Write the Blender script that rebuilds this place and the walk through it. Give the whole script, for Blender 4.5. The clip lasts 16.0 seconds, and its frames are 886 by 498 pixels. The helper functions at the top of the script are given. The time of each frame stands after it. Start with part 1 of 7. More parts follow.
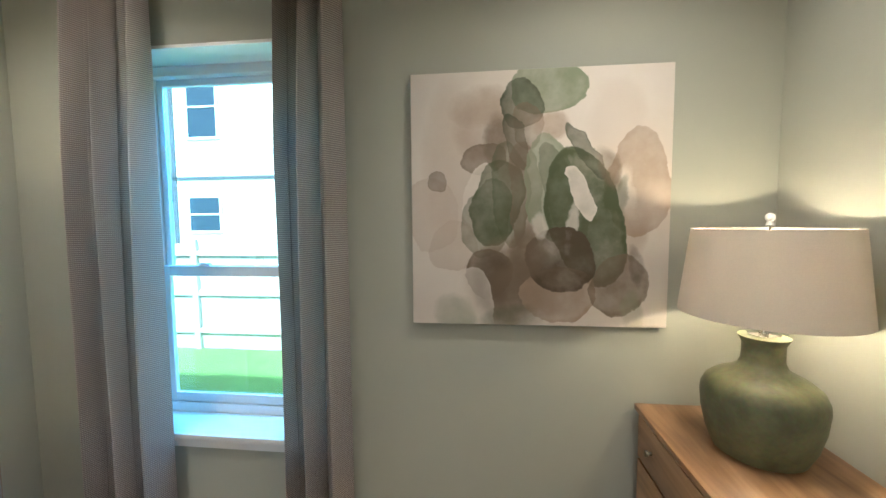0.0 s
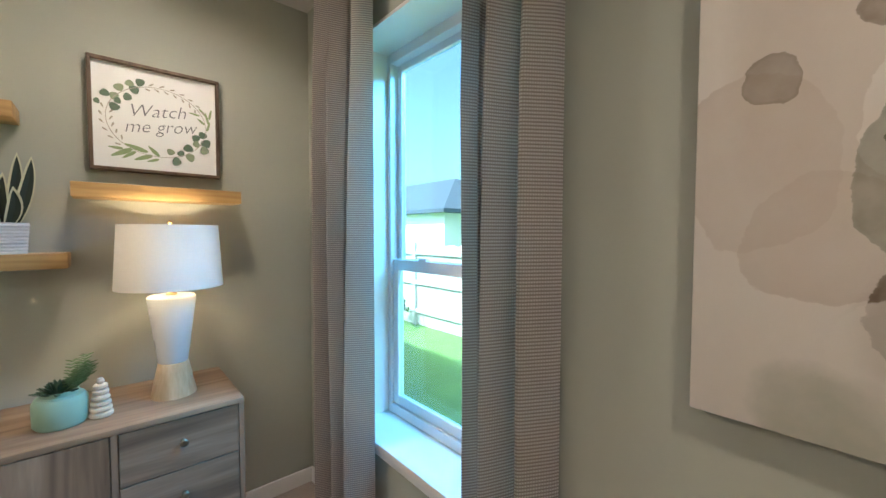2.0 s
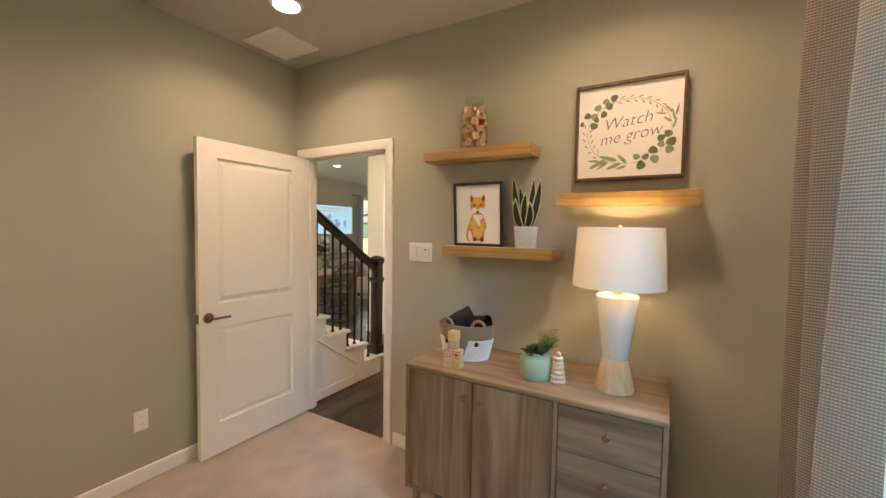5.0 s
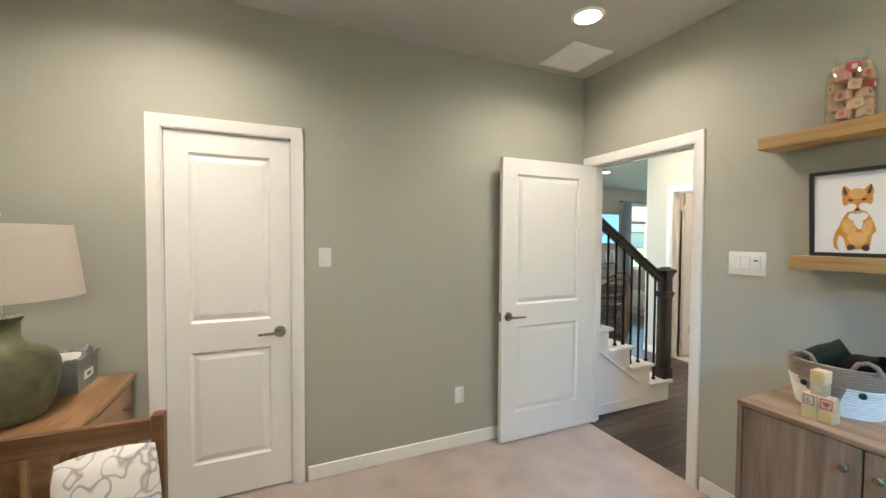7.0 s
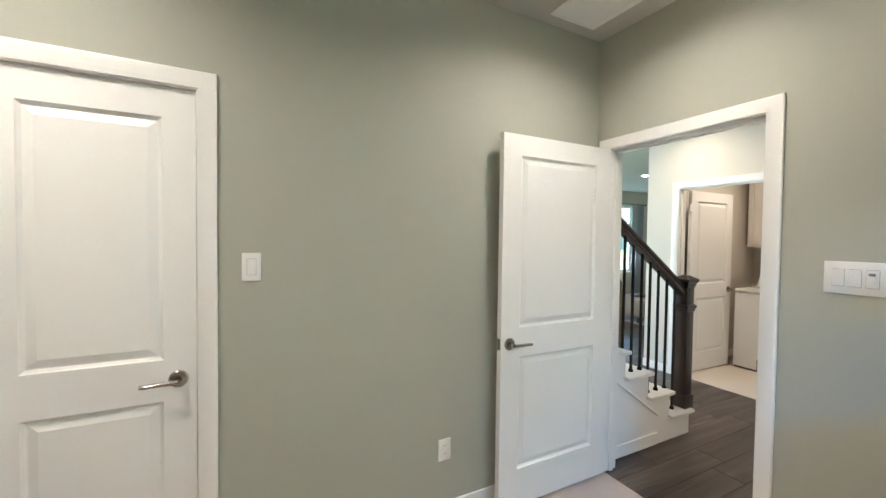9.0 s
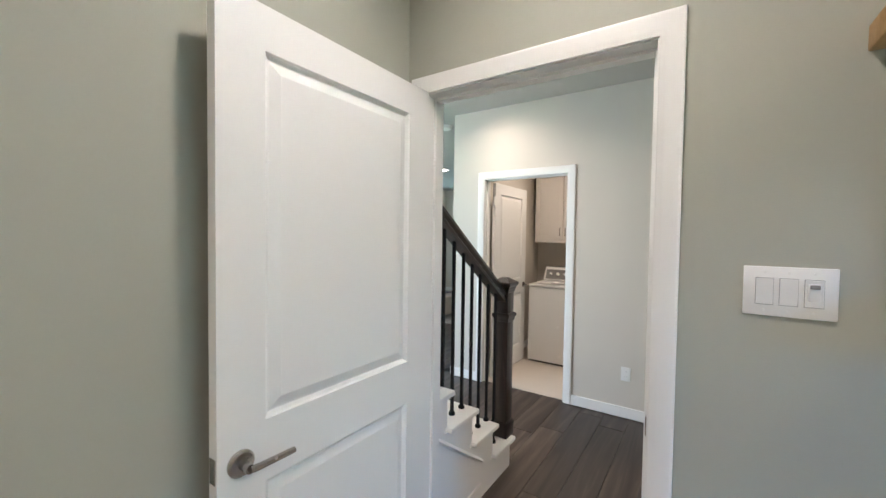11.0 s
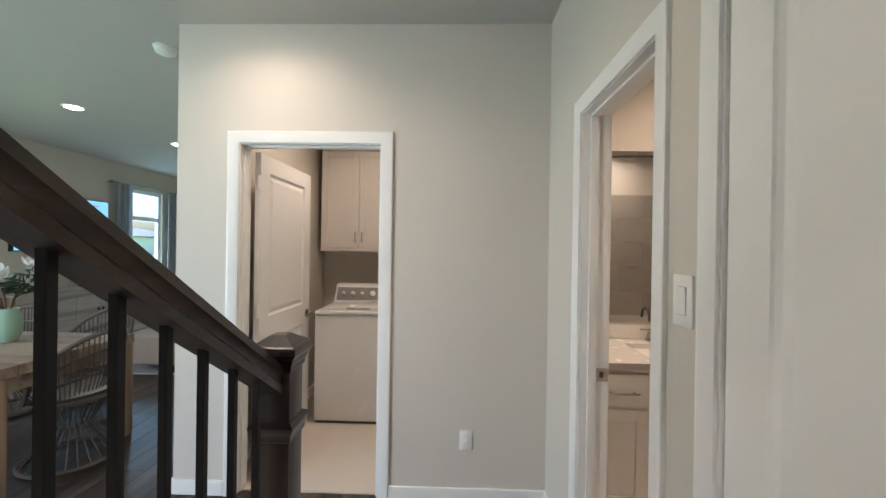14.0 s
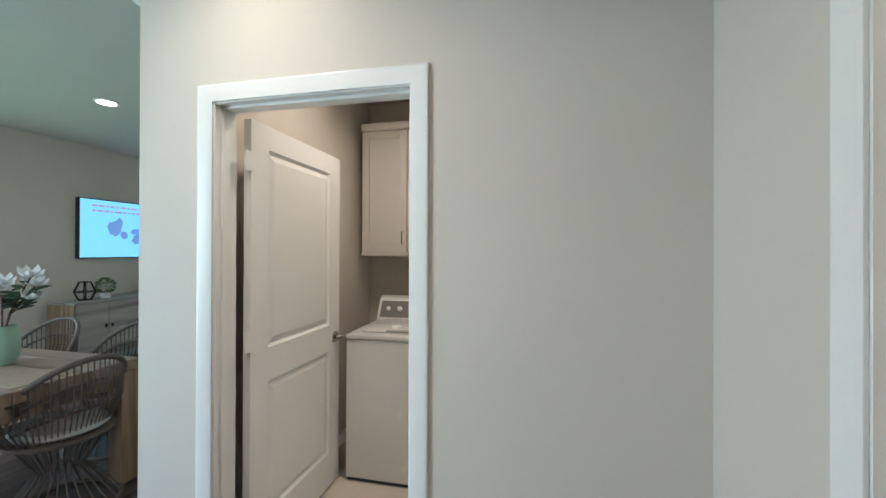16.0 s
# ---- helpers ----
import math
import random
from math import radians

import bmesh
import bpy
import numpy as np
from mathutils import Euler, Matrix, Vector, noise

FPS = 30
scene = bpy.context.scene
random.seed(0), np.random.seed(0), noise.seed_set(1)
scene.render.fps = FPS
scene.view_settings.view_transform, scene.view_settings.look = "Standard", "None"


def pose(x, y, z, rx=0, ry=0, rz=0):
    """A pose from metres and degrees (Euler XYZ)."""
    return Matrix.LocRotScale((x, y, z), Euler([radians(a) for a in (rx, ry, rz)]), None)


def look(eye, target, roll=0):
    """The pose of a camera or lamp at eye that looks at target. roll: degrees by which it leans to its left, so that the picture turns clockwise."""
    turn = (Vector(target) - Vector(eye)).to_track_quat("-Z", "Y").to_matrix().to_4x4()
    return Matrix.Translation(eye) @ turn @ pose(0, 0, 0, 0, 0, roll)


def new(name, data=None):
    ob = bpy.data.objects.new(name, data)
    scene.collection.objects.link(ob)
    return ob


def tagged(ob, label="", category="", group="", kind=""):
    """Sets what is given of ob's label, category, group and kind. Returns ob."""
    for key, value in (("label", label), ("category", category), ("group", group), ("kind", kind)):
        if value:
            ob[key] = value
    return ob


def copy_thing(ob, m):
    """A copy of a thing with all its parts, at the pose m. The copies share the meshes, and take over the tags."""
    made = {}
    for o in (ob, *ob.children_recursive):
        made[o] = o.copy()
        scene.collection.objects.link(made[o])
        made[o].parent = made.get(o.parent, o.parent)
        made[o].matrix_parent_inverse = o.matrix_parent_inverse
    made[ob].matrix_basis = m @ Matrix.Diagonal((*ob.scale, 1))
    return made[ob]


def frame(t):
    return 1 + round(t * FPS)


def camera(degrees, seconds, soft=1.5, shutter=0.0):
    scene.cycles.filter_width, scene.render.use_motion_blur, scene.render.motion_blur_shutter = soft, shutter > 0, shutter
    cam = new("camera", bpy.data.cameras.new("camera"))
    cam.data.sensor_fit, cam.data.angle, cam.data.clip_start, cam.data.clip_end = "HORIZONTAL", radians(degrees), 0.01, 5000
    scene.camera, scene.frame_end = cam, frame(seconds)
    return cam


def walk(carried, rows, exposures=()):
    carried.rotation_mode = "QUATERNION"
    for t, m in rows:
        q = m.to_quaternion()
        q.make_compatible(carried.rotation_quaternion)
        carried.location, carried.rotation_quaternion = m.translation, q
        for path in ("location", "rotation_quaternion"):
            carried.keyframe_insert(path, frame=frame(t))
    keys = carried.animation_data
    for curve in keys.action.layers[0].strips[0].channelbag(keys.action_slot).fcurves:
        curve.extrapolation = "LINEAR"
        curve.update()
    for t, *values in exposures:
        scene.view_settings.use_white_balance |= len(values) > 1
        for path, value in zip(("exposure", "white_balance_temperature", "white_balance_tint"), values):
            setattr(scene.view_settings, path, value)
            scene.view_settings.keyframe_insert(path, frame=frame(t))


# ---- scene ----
cam = camera(97.8, 16.0)
PATH = [
    (0, (-0.022, 0.185, 1.584), (-0.241, 2.168, 1.439), -0.4),
    (0.5, (0.005, 0.375, 1.526), (-0.572, 2.288, 1.443), 0.2),
    (1, (-0.036, 0.568, 1.496), (-0.952, 2.345, 1.423), 0.3),
    (1.5, (-0.074, 0.784, 1.495), (-1.331, 2.338, 1.421), 0.1),
    (2, (-0.088, 0.961, 1.484), (-1.594, 2.274, 1.405), 0.1),
    (2.5, (-0.096, 1.135, 1.489), (-1.829, 2.132, 1.421), 0.1),
    (3, (-0.187, 1.243, 1.499), (-2.088, 1.858, 1.423), 0.4),
    (3.5, (-0.286, 1.288, 1.512), (-2.276, 1.476, 1.435), 0.7),
    (4, (-0.307, 1.328, 1.513), (-2.291, 1.091, 1.429), 0.8),
    (4.5, (-0.269, 1.357, 1.508), (-2.15, 0.686, 1.416), 0.8),
    (5, (-0.209, 1.345, 1.495), (-1.936, 0.341, 1.398), 0.9),
    (5.2, (-0.173, 1.316, 1.517), (-1.827, 0.199, 1.39), 0.6),
    (7.5, (-0.042, 1.077, 1.472), (-0.704, -0.811, 1.442), 0.7),
    (7.8, (-0.062, 0.980, 1.476), (-0.705, -0.914, 1.448), 0.7),
    (8, (-0.076, 0.911, 1.480), (-0.740, -0.975, 1.448), 0.7),
    (8.2, (-0.108, 0.844, 1.480), (-0.801, -1.033, 1.440), 0.7),
    (10.3, (-0.743, -0.025, 1.478), (-2.166, -1.429, 1.421), 0.7),
    (10.5, (-0.834, -0.092, 1.469), (-2.325, -1.423, 1.41), 0.7),
    (11, (-1.063, -0.223, 1.474), (-2.718, -1.343, 1.411), 0.8),
    (11.5, (-1.255, -0.388, 1.467), (-3.037, -1.293, 1.397), 0.9),
    (12, (-1.446, -0.532, 1.488), (-3.320, -1.226, 1.426), 0.6),
    (12.5, (-1.662, -0.628, 1.476), (-3.600, -1.120, 1.426), 0.6),
    (13, (-1.886, -0.682, 1.464), (-3.861, -0.992, 1.434), 0.75),
    (13.5, (-2.106, -0.758, 1.458), (-4.102, -0.913, 1.443), 0.9),
    (14, (-2.308, -0.818, 1.459), (-4.308, -0.872, 1.456), 0.85),
    (14.5, (-2.551, -0.774, 1.455), (-4.551, -0.797, 1.444), 0.75),
    (15, (-2.767, -0.744, 1.454), (-4.766, -0.803, 1.438), 0.7),
    (15.5, (-3.007, -0.764, 1.457), (-4.993, -0.997, 1.458), 0.7),
    (16, (-3.202, -0.830, 1.462), (-5.156, -1.257, 1.468), 0.2),
]
EXPOSURES = [(0, 2.03, 6150, 11), (1.0, 1.95, 6250, 11), (2.0, 1.98, 6600, 16), (2.5, 1.95, 6650, 17), (3.0, 1.93, 6800, 18), (3.6, 2.0, 7700, 20), (4.5, 1.95, 9000, 27), (5.0, 1.93, 10100, 31), (5.2, 1.93, 10200, 31), (7.3, 2.38, 6550, 14), (8.2, 2.36, 6500, 14), (10.5, 2.28, 6150, 17), (12, 1.97, 6200, 19), (13, 1.95, 6250, 20), (14, 1.92, 6400, 20), (15, 1.92, 6300, 19), (16, 1.94, 5900, 13)]
walk(cam, [(t, look(eye, target, roll)) for t, eye, target, roll in PATH], EXPOSURES)

# ---- world, sun and lamps ----
CEIL = 2.75
world = bpy.data.worlds.new("world")
scene.world = world
world.use_nodes = True
wn = world.node_tree
sky = wn.nodes.new("ShaderNodeTexSky")
sky.sky_type, sky.sun_disc = "NISHITA", False
sky.sun_elevation, sky.sun_rotation = radians(48), radians(170)
sky.air_density, sky.dust_density, sky.ozone_density = 1.0, 5.0, 1.0
wn.links.new(sky.outputs[0], wn.nodes["Background"].inputs[0])
wn.nodes["Background"].inputs[1].default_value = 0.15

sun_data = bpy.data.lights.new("sun", "SUN")
sun_data.energy, sun_data.angle, sun_data.color = 4.5, radians(2), (1, 0.95, 0.88)
sun = new("sun", sun_data)
sun.matrix_world = look((0, 0, 0), (0.13, 0.66, -0.74))

WARM = (1.0, 0.93, 0.83)


def ceiling_lamp(x, y, watts, colour=WARM):
    data = bpy.data.lights.new("downlight_beam", "AREA")
    data.shape, data.size, data.energy, data.color, data.spread = "DISK", 0.12, watts, colour, radians(150)
    lamp = new("downlight_beam", data)
    lamp.location = (x, y, CEIL - 0.016)


def bulb(x, y, z, watts, colour=WARM):
    data = bpy.data.lights.new("bulb_glow", "POINT")
    data.shadow_soft_size, data.energy, data.color = 0.02, watts, colour
    lamp = new("bulb_glow", data)
    lamp.location = (x, y, z)


def window_sky(at, aim, w, h, watts, colour=(0.38, 0.72, 1.0)):
    """An added area lamp that stands in for the sky's light at a window."""
    data = bpy.data.lights.new("window_daylight", "AREA")
    data.shape, data.size, data.size_y, data.energy, data.color = "RECTANGLE", w, h, watts, colour
    lamp = new("window_daylight", data)
    lamp.matrix_world = look(at, aim)


# only the first is seen; the other three are added to fill the room
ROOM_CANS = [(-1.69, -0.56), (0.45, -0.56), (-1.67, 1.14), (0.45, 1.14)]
# the second hall can is unseen, added to warm the hall walls
HALL_CANS = [(-4.06, -1.86), (-3.35, -1.42)]
# the pair at y -2.9 is unseen, repeated from the other row
LIVING_CANS = [(-5.88, -4.44), (-7.2, -4.38), (-5.88, -2.9), (-7.2, -2.9)]
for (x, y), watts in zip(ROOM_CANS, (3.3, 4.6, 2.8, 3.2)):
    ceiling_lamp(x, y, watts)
for (x, y), watts in zip(HALL_CANS, (2.0, 2.1)):
    ceiling_lamp(x, y, watts, (1.0, 0.86, 0.69))
for x, y in LIVING_CANS:
    ceiling_lamp(x, y, 0.25)
ceiling_lamp(-4.2, 0.8, 5.0, (1.0, 0.79, 0.57))
# unseen can over the tub, added to brighten the mirrored shower
ceiling_lamp(-2.85, 1.1, 2.8, (1.0, 0.86, 0.70))
# unseen laundry fixture, its place assumed
ceiling_lamp(-5.2, -1.55, 3.2, (1.0, 0.84, 0.65))
bulb(-2.05, 1.163, 1.425, 1.7, (1.0, 0.83, 0.56))
bulb(0.875, 1.52, 1.42, 2.8, (1.0, 0.84, 0.58))
bulb(0.912, -0.80, 1.385, 0.35)
# stands outside, high and out of view, to throw blue on the left reveal
window_sky((-0.55, 2.95, 2.9), (-1.6, 1.95, 1.2), 1.0, 0.9, 52, (0.16, 0.58, 1.0))
window_sky((-8.9, -6.36, 1.53), (-8.9, 0, 1.53), 0.75, 1.6, 5)
# daylight for the unseen patio window, added to light the living room
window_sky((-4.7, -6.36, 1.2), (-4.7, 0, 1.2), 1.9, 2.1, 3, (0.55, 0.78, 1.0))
# unseen source added to brighten the hall's end wall through the side opening
window_sky((-1.75, -4.9, 1.5), (-4.5, -0.9, 0.9), 1.2, 1.6, 34, (0.74, 0.88, 1.0))


# ---- materials ----
def nodes_of(name):
    m = bpy.data.materials.new(name)
    m.use_nodes = True
    nt = m.node_tree
    return m, nt, nt.nodes["Principled BSDF"]


def node(nt, kind, **kw):
    n = nt.nodes.new(kind)
    for k, v in kw.items():
        n.inputs[k].default_value = v
    return n


def mix(nt, fac, a, b, blend="MIX"):
    n = nt.nodes.new("ShaderNodeMix")
    n.data_type, n.blend_type = "RGBA", blend
    for slot, v in ((0, fac), (6, a), (7, b)):
        if isinstance(v, bpy.types.NodeSocket):
            nt.links.new(v, n.inputs[slot])
        else:
            n.inputs[slot].default_value = v if slot == 0 else (*v[:3], 1)
    return n.outputs[2]


def surface(name, col, rough=0.5, metal=0.0, var=0.08, scale=6.0, bump=0.05, fine=180.0, vary=0.0, stretch=(1, 1, 1), sheen=0.0, spec=0.5, coat=0.0, dist=0.002):
    """A painted, woven or cast surface: coarse stains, fine grain, relief, and a shift of tone from piece to piece."""
    m, nt, bsdf = nodes_of(name)
    tc = nt.nodes.new("ShaderNodeTexCoord")
    mp = node(nt, "ShaderNodeMapping", Scale=stretch)
    nt.links.new(tc.outputs["Object"], mp.inputs[0])
    big = node(nt, "ShaderNodeTexNoise", Scale=scale, Detail=4.0)
    tiny = node(nt, "ShaderNodeTexNoise", Scale=fine, Detail=2.0)
    for n in (big, tiny):
        nt.links.new(mp.outputs[0], n.inputs["Vector"])
    lo, hi = [c * (1 - var) for c in col], [min(1, c * (1 + var)) for c in col]
    out = mix(nt, big.outputs[0], lo, hi)
    out = mix(nt, 0.25 * min(1, var * 6), out, tiny.outputs[1], "OVERLAY") if var > 0.1 else out
    if vary:
        oi = nt.nodes.new("ShaderNodeObjectInfo")
        mr = node(nt, "ShaderNodeMapRange")
        mr.inputs[3].default_value, mr.inputs[4].default_value = 1 - vary, 1 + vary
        nt.links.new(oi.outputs["Random"], mr.inputs[0])
        out = mix(nt, 1.0, out, mr.outputs[0], "MULTIPLY")
    nt.links.new(out, bsdf.inputs["Base Color"])
    rr = node(nt, "ShaderNodeMapRange")
    rr.inputs[3].default_value, rr.inputs[4].default_value = max(0, rough - 0.07), min(1, rough + 0.07)
    nt.links.new(big.outputs[0], rr.inputs[0])
    nt.links.new(rr.outputs[0], bsdf.inputs["Roughness"])
    bsdf.inputs["Metallic"].default_value = metal
    bsdf.inputs["Specular IOR Level"].default_value = spec
    bsdf.inputs["Sheen Weight"].default_value = sheen
    bsdf.inputs["Coat Weight"].default_value = coat
    if bump:
        b = node(nt, "ShaderNodeBump", Strength=bump, Distance=dist)
        nt.links.new(tiny.outputs[0], b.inputs["Height"])
        nt.links.new(b.outputs[0], bsdf.inputs["Normal"])
    return m


def wood(name, dark, mid, light, along="x", rough=0.45, grain=1.0, vary=0.0, knots=0.0):
    m, nt, bsdf = nodes_of(name)
    tc = nt.nodes.new("ShaderNodeTexCoord")
    s = {"x": (0.7, 9, 9), "y": (9, 0.7, 9), "z": (9, 9, 0.7)}[along]
    mp = node(nt, "ShaderNodeMapping", Scale=[v * grain for v in s])
    nt.links.new(tc.outputs["Object"], mp.inputs[0])
    vec = mp.outputs[0]
    if vary:
        oi = nt.nodes.new("ShaderNodeObjectInfo")
        sh = nt.nodes.new("ShaderNodeVectorMath")
        sh.operation = "MULTIPLY_ADD"
        nt.links.new(oi.outputs["Random"], sh.inputs[0])
        sh.inputs[1].default_value = (57, 31, 83)
        nt.links.new(vec, sh.inputs[2])
        vec = sh.outputs[0]
    g1 = node(nt, "ShaderNodeTexNoise", Scale=1.3, Detail=6.0, Distortion=1.2)
    g2 = node(nt, "ShaderNodeTexNoise", Scale=9.0, Detail=3.0)
    for g in (g1, g2):
        nt.links.new(vec, g.inputs["Vector"])
    ramp = nt.nodes.new("ShaderNodeValToRGB")
    el = ramp.color_ramp.elements
    el[0].position, el[0].color = 0.3, (*dark, 1)
    el[1].position, el[1].color = 0.72, (*light, 1)
    e = el.new(0.5)
    e.color = (*mid, 1)
    nt.links.new(g1.outputs[0], ramp.inputs[0])
    out = mix(nt, 0.35, ramp.outputs[0], g2.outputs[0], "SOFT_LIGHT")
    if vary:
        mr = node(nt, "ShaderNodeMapRange")
        mr.inputs[3].default_value, mr.inputs[4].default_value = 1 - vary, 1 + vary
        nt.links.new(oi.outputs["Random"], mr.inputs[0])
        out = mix(nt, 1.0, out, mr.outputs[0], "MULTIPLY")
    nt.links.new(out, bsdf.inputs["Base Color"])
    bsdf.inputs["Roughness"].default_value = rough
    b = node(nt, "ShaderNodeBump", Strength=0.12, Distance=0.002)
    nt.links.new(g2.outputs[0], b.inputs["Height"])
    nt.links.new(b.outputs[0], bsdf.inputs["Normal"])
    return m


def glowing(name, col, strength):
    m, nt, bsdf = nodes_of(name)
    bsdf.inputs["Base Color"].default_value = (*col, 1)
    bsdf.inputs["Emission Color"].default_value = (*col, 1)
    bsdf.inputs["Emission Strength"].default_value = strength
    return m


def pane_material(name, gloss=0.07, tint=(1, 1, 1)):
    m, nt, bsdf = nodes_of(name)
    nt.nodes.remove(bsdf)
    tr = node(nt, "ShaderNodeBsdfTransparent", Color=(*tint, 1))
    gl = node(nt, "ShaderNodeBsdfGlossy", Roughness=0.01)
    mx = node(nt, "ShaderNodeMixShader", Fac=gloss)
    nt.links.new(tr.outputs[0], mx.inputs[1])
    nt.links.new(gl.outputs[0], mx.inputs[2])
    nt.links.new(mx.outputs[0], nt.nodes["Material Output"].inputs[0])
    return m


def shade_material(name, col, through_it=0.5):
    """Lampshade linen: part of the light passes through the cloth."""
    m, nt, bsdf = nodes_of(name)
    tc = nt.nodes.new("ShaderNodeTexCoord")
    weave = node(nt, "ShaderNodeTexNoise", Scale=260.0, Detail=2.0)
    nt.links.new(tc.outputs["Object"], weave.inputs["Vector"])
    out = mix(nt, weave.outputs[0], [c * 0.93 for c in col], [min(1, c * 1.05) for c in col])
    nt.links.new(out, bsdf.inputs["Base Color"])
    bsdf.inputs["Roughness"].default_value = 0.85
    tr = nt.nodes.new("ShaderNodeBsdfTranslucent")
    nt.links.new(out, tr.inputs[0])
    mx = node(nt, "ShaderNodeMixShader", Fac=through_it)
    nt.links.new(bsdf.outputs[0], mx.inputs[1])
    nt.links.new(tr.outputs[0], mx.inputs[2])
    nt.links.new(mx.outputs[0], nt.nodes["Material Output"].inputs[0])
    return m


def waffle_cloth(name, light, dark, cell=0.011):
    """Waffle weave: rows of small light cells between darker threads, laid out along the cloth."""
    m, nt, bsdf = nodes_of(name)
    uv = nt.nodes.new("ShaderNodeUVMap")
    sep = nt.nodes.new("ShaderNodeSeparateXYZ")
    nt.links.new(uv.outputs[0], sep.inputs[0])
    waves = []
    for axis, period in ((0, cell * 0.66), (1, cell * 0.82)):
        sc = nt.nodes.new("ShaderNodeMath")
        sc.operation, sc.inputs[1].default_value = "MULTIPLY", 2 * math.pi / period
        nt.links.new(sep.outputs[axis], sc.inputs[0])
        sn = nt.nodes.new("ShaderNodeMath")
        sn.operation = "SINE"
        nt.links.new(sc.outputs[0], sn.inputs[0])
        mr = node(nt, "ShaderNodeMapRange")
        mr.inputs[1].default_value, mr.inputs[2].default_value = -0.5, 0.4
        mr.inputs[3].default_value = 0.5 if axis == 0 else 0.0
        nt.links.new(sn.outputs[0], mr.inputs[0])
        waves.append(mr.outputs[0])
    both = nt.nodes.new("ShaderNodeMath")
    both.operation = "MULTIPLY"
    nt.links.new(waves[0], both.inputs[0])
    nt.links.new(waves[1], both.inputs[1])
    out = mix(nt, both.outputs[0], dark, light)
    nt.links.new(out, bsdf.inputs["Base Color"])
    bsdf.inputs["Roughness"].default_value = 0.9
    b = node(nt, "ShaderNodeBump", Strength=0.4, Distance=0.002)
    nt.links.new(both.outputs[0], b.inputs["Height"])
    nt.links.new(b.outputs[0], bsdf.inputs["Normal"])
    tr = nt.nodes.new("ShaderNodeBsdfTranslucent")
    nt.links.new(out, tr.inputs[0])
    mx = node(nt, "ShaderNodeMixShader", Fac=0.005)
    nt.links.new(bsdf.outputs[0], mx.inputs[1])
    nt.links.new(tr.outputs[0], mx.inputs[2])
    nt.links.new(mx.outputs[0], nt.nodes["Material Output"].inputs[0])
    return m


SAGE = surface("sage_wall_paint", (0.397, 0.40, 0.332), 0.75, var=0.03, scale=2.5, bump=0.12, fine=260)
GREIGE = surface("greige_wall_paint", (0.60, 0.555, 0.485), 0.75, var=0.03, scale=2.5, bump=0.12, fine=260)
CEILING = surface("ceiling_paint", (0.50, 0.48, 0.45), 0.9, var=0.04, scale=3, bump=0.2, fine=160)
TRIM = surface("white_semigloss_paint", (0.80, 0.79, 0.76), 0.35, var=0.02, scale=3, bump=0.03, fine=90)
CARPET = surface("beige_carpet", (0.47, 0.385, 0.335), 0.95, var=0.42, scale=4.5, bump=0.9, fine=420, sheen=0.3, dist=0.006)
PLANK = wood("dark_vinyl_plank", (0.022, 0.016, 0.013), (0.055, 0.040, 0.032), (0.13, 0.10, 0.08), "x", 0.34, 0.8, 0.25)
SUBFLOOR = surface("dark_joint", (0.02, 0.016, 0.014), 0.8)
TILE_FLOOR = surface("beige_floor_tile", (0.55, 0.49, 0.42), 0.45, var=0.07, scale=4, bump=0.03)
EXTERIOR = surface("white_siding", (0.72, 0.72, 0.70), 0.7, var=0.05, scale=1.5)
VINYL = surface("white_vinyl", (0.80, 0.82, 0.84), 0.35, var=0.02, bump=0.0)
# the daylight's cool cast is put into the glass colour
CYAN_PANE = pane_material("cyan_daylight_glass", 0.06, (0.66, 0.91, 1.0))
# same daylight tint, weaker, for the living room panes
FAR_CYAN_PANE = pane_material("living_cyan_glass", 0.06, (0.86, 0.97, 1.0))
SNAKE_DARK = surface("snake_plant_middle", (0.011, 0.020, 0.010), 0.5, var=0.4, scale=25, bump=0.1)
JAR = pane_material("jar_glass", 0.08, (0.97, 0.98, 0.97))
NICKEL = surface("brushed_nickel", (0.40, 0.375, 0.345), 0.25, 1.0, var=0.06, scale=30, bump=0.02)
CHROME = surface("chrome", (0.75, 0.75, 0.75), 0.1, 1.0, var=0.03, bump=0.0)
BRASS = surface("brass", (0.75, 0.55, 0.28), 0.25, 1.0, var=0.05, bump=0.0)
BRONZE = surface("aged_bronze_knob", (0.24, 0.20, 0.15), 0.4, 1.0, var=0.15, scale=60, bump=0.05)
BLACK_IRON = surface("black_iron", (0.012, 0.012, 0.013), 0.45, 0.6, var=0.2, scale=40)
ESPRESSO = wood("espresso_wood", (0.010, 0.006, 0.005), (0.022, 0.013, 0.010), (0.045, 0.028, 0.02), "z", 0.3, 2.0)
ESPRESSO_X = wood("espresso_rail_wood", (0.010, 0.006, 0.005), (0.024, 0.014, 0.010), (0.05, 0.03, 0.022), "x", 0.3, 2.0)
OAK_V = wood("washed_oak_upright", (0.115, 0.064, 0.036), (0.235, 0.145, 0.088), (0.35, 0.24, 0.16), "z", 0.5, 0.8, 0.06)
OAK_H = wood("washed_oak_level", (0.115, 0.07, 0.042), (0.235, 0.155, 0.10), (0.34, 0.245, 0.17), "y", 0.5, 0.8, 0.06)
# same oak in lighter tones than the fronts, for the top board
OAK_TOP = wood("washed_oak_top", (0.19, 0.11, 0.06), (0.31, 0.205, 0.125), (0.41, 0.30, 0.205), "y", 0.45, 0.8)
SHELF_WOOD = wood("honey_pine", (0.29, 0.165, 0.058), (0.39, 0.235, 0.09), (0.47, 0.30, 0.135), "y", 0.5, 0.9)
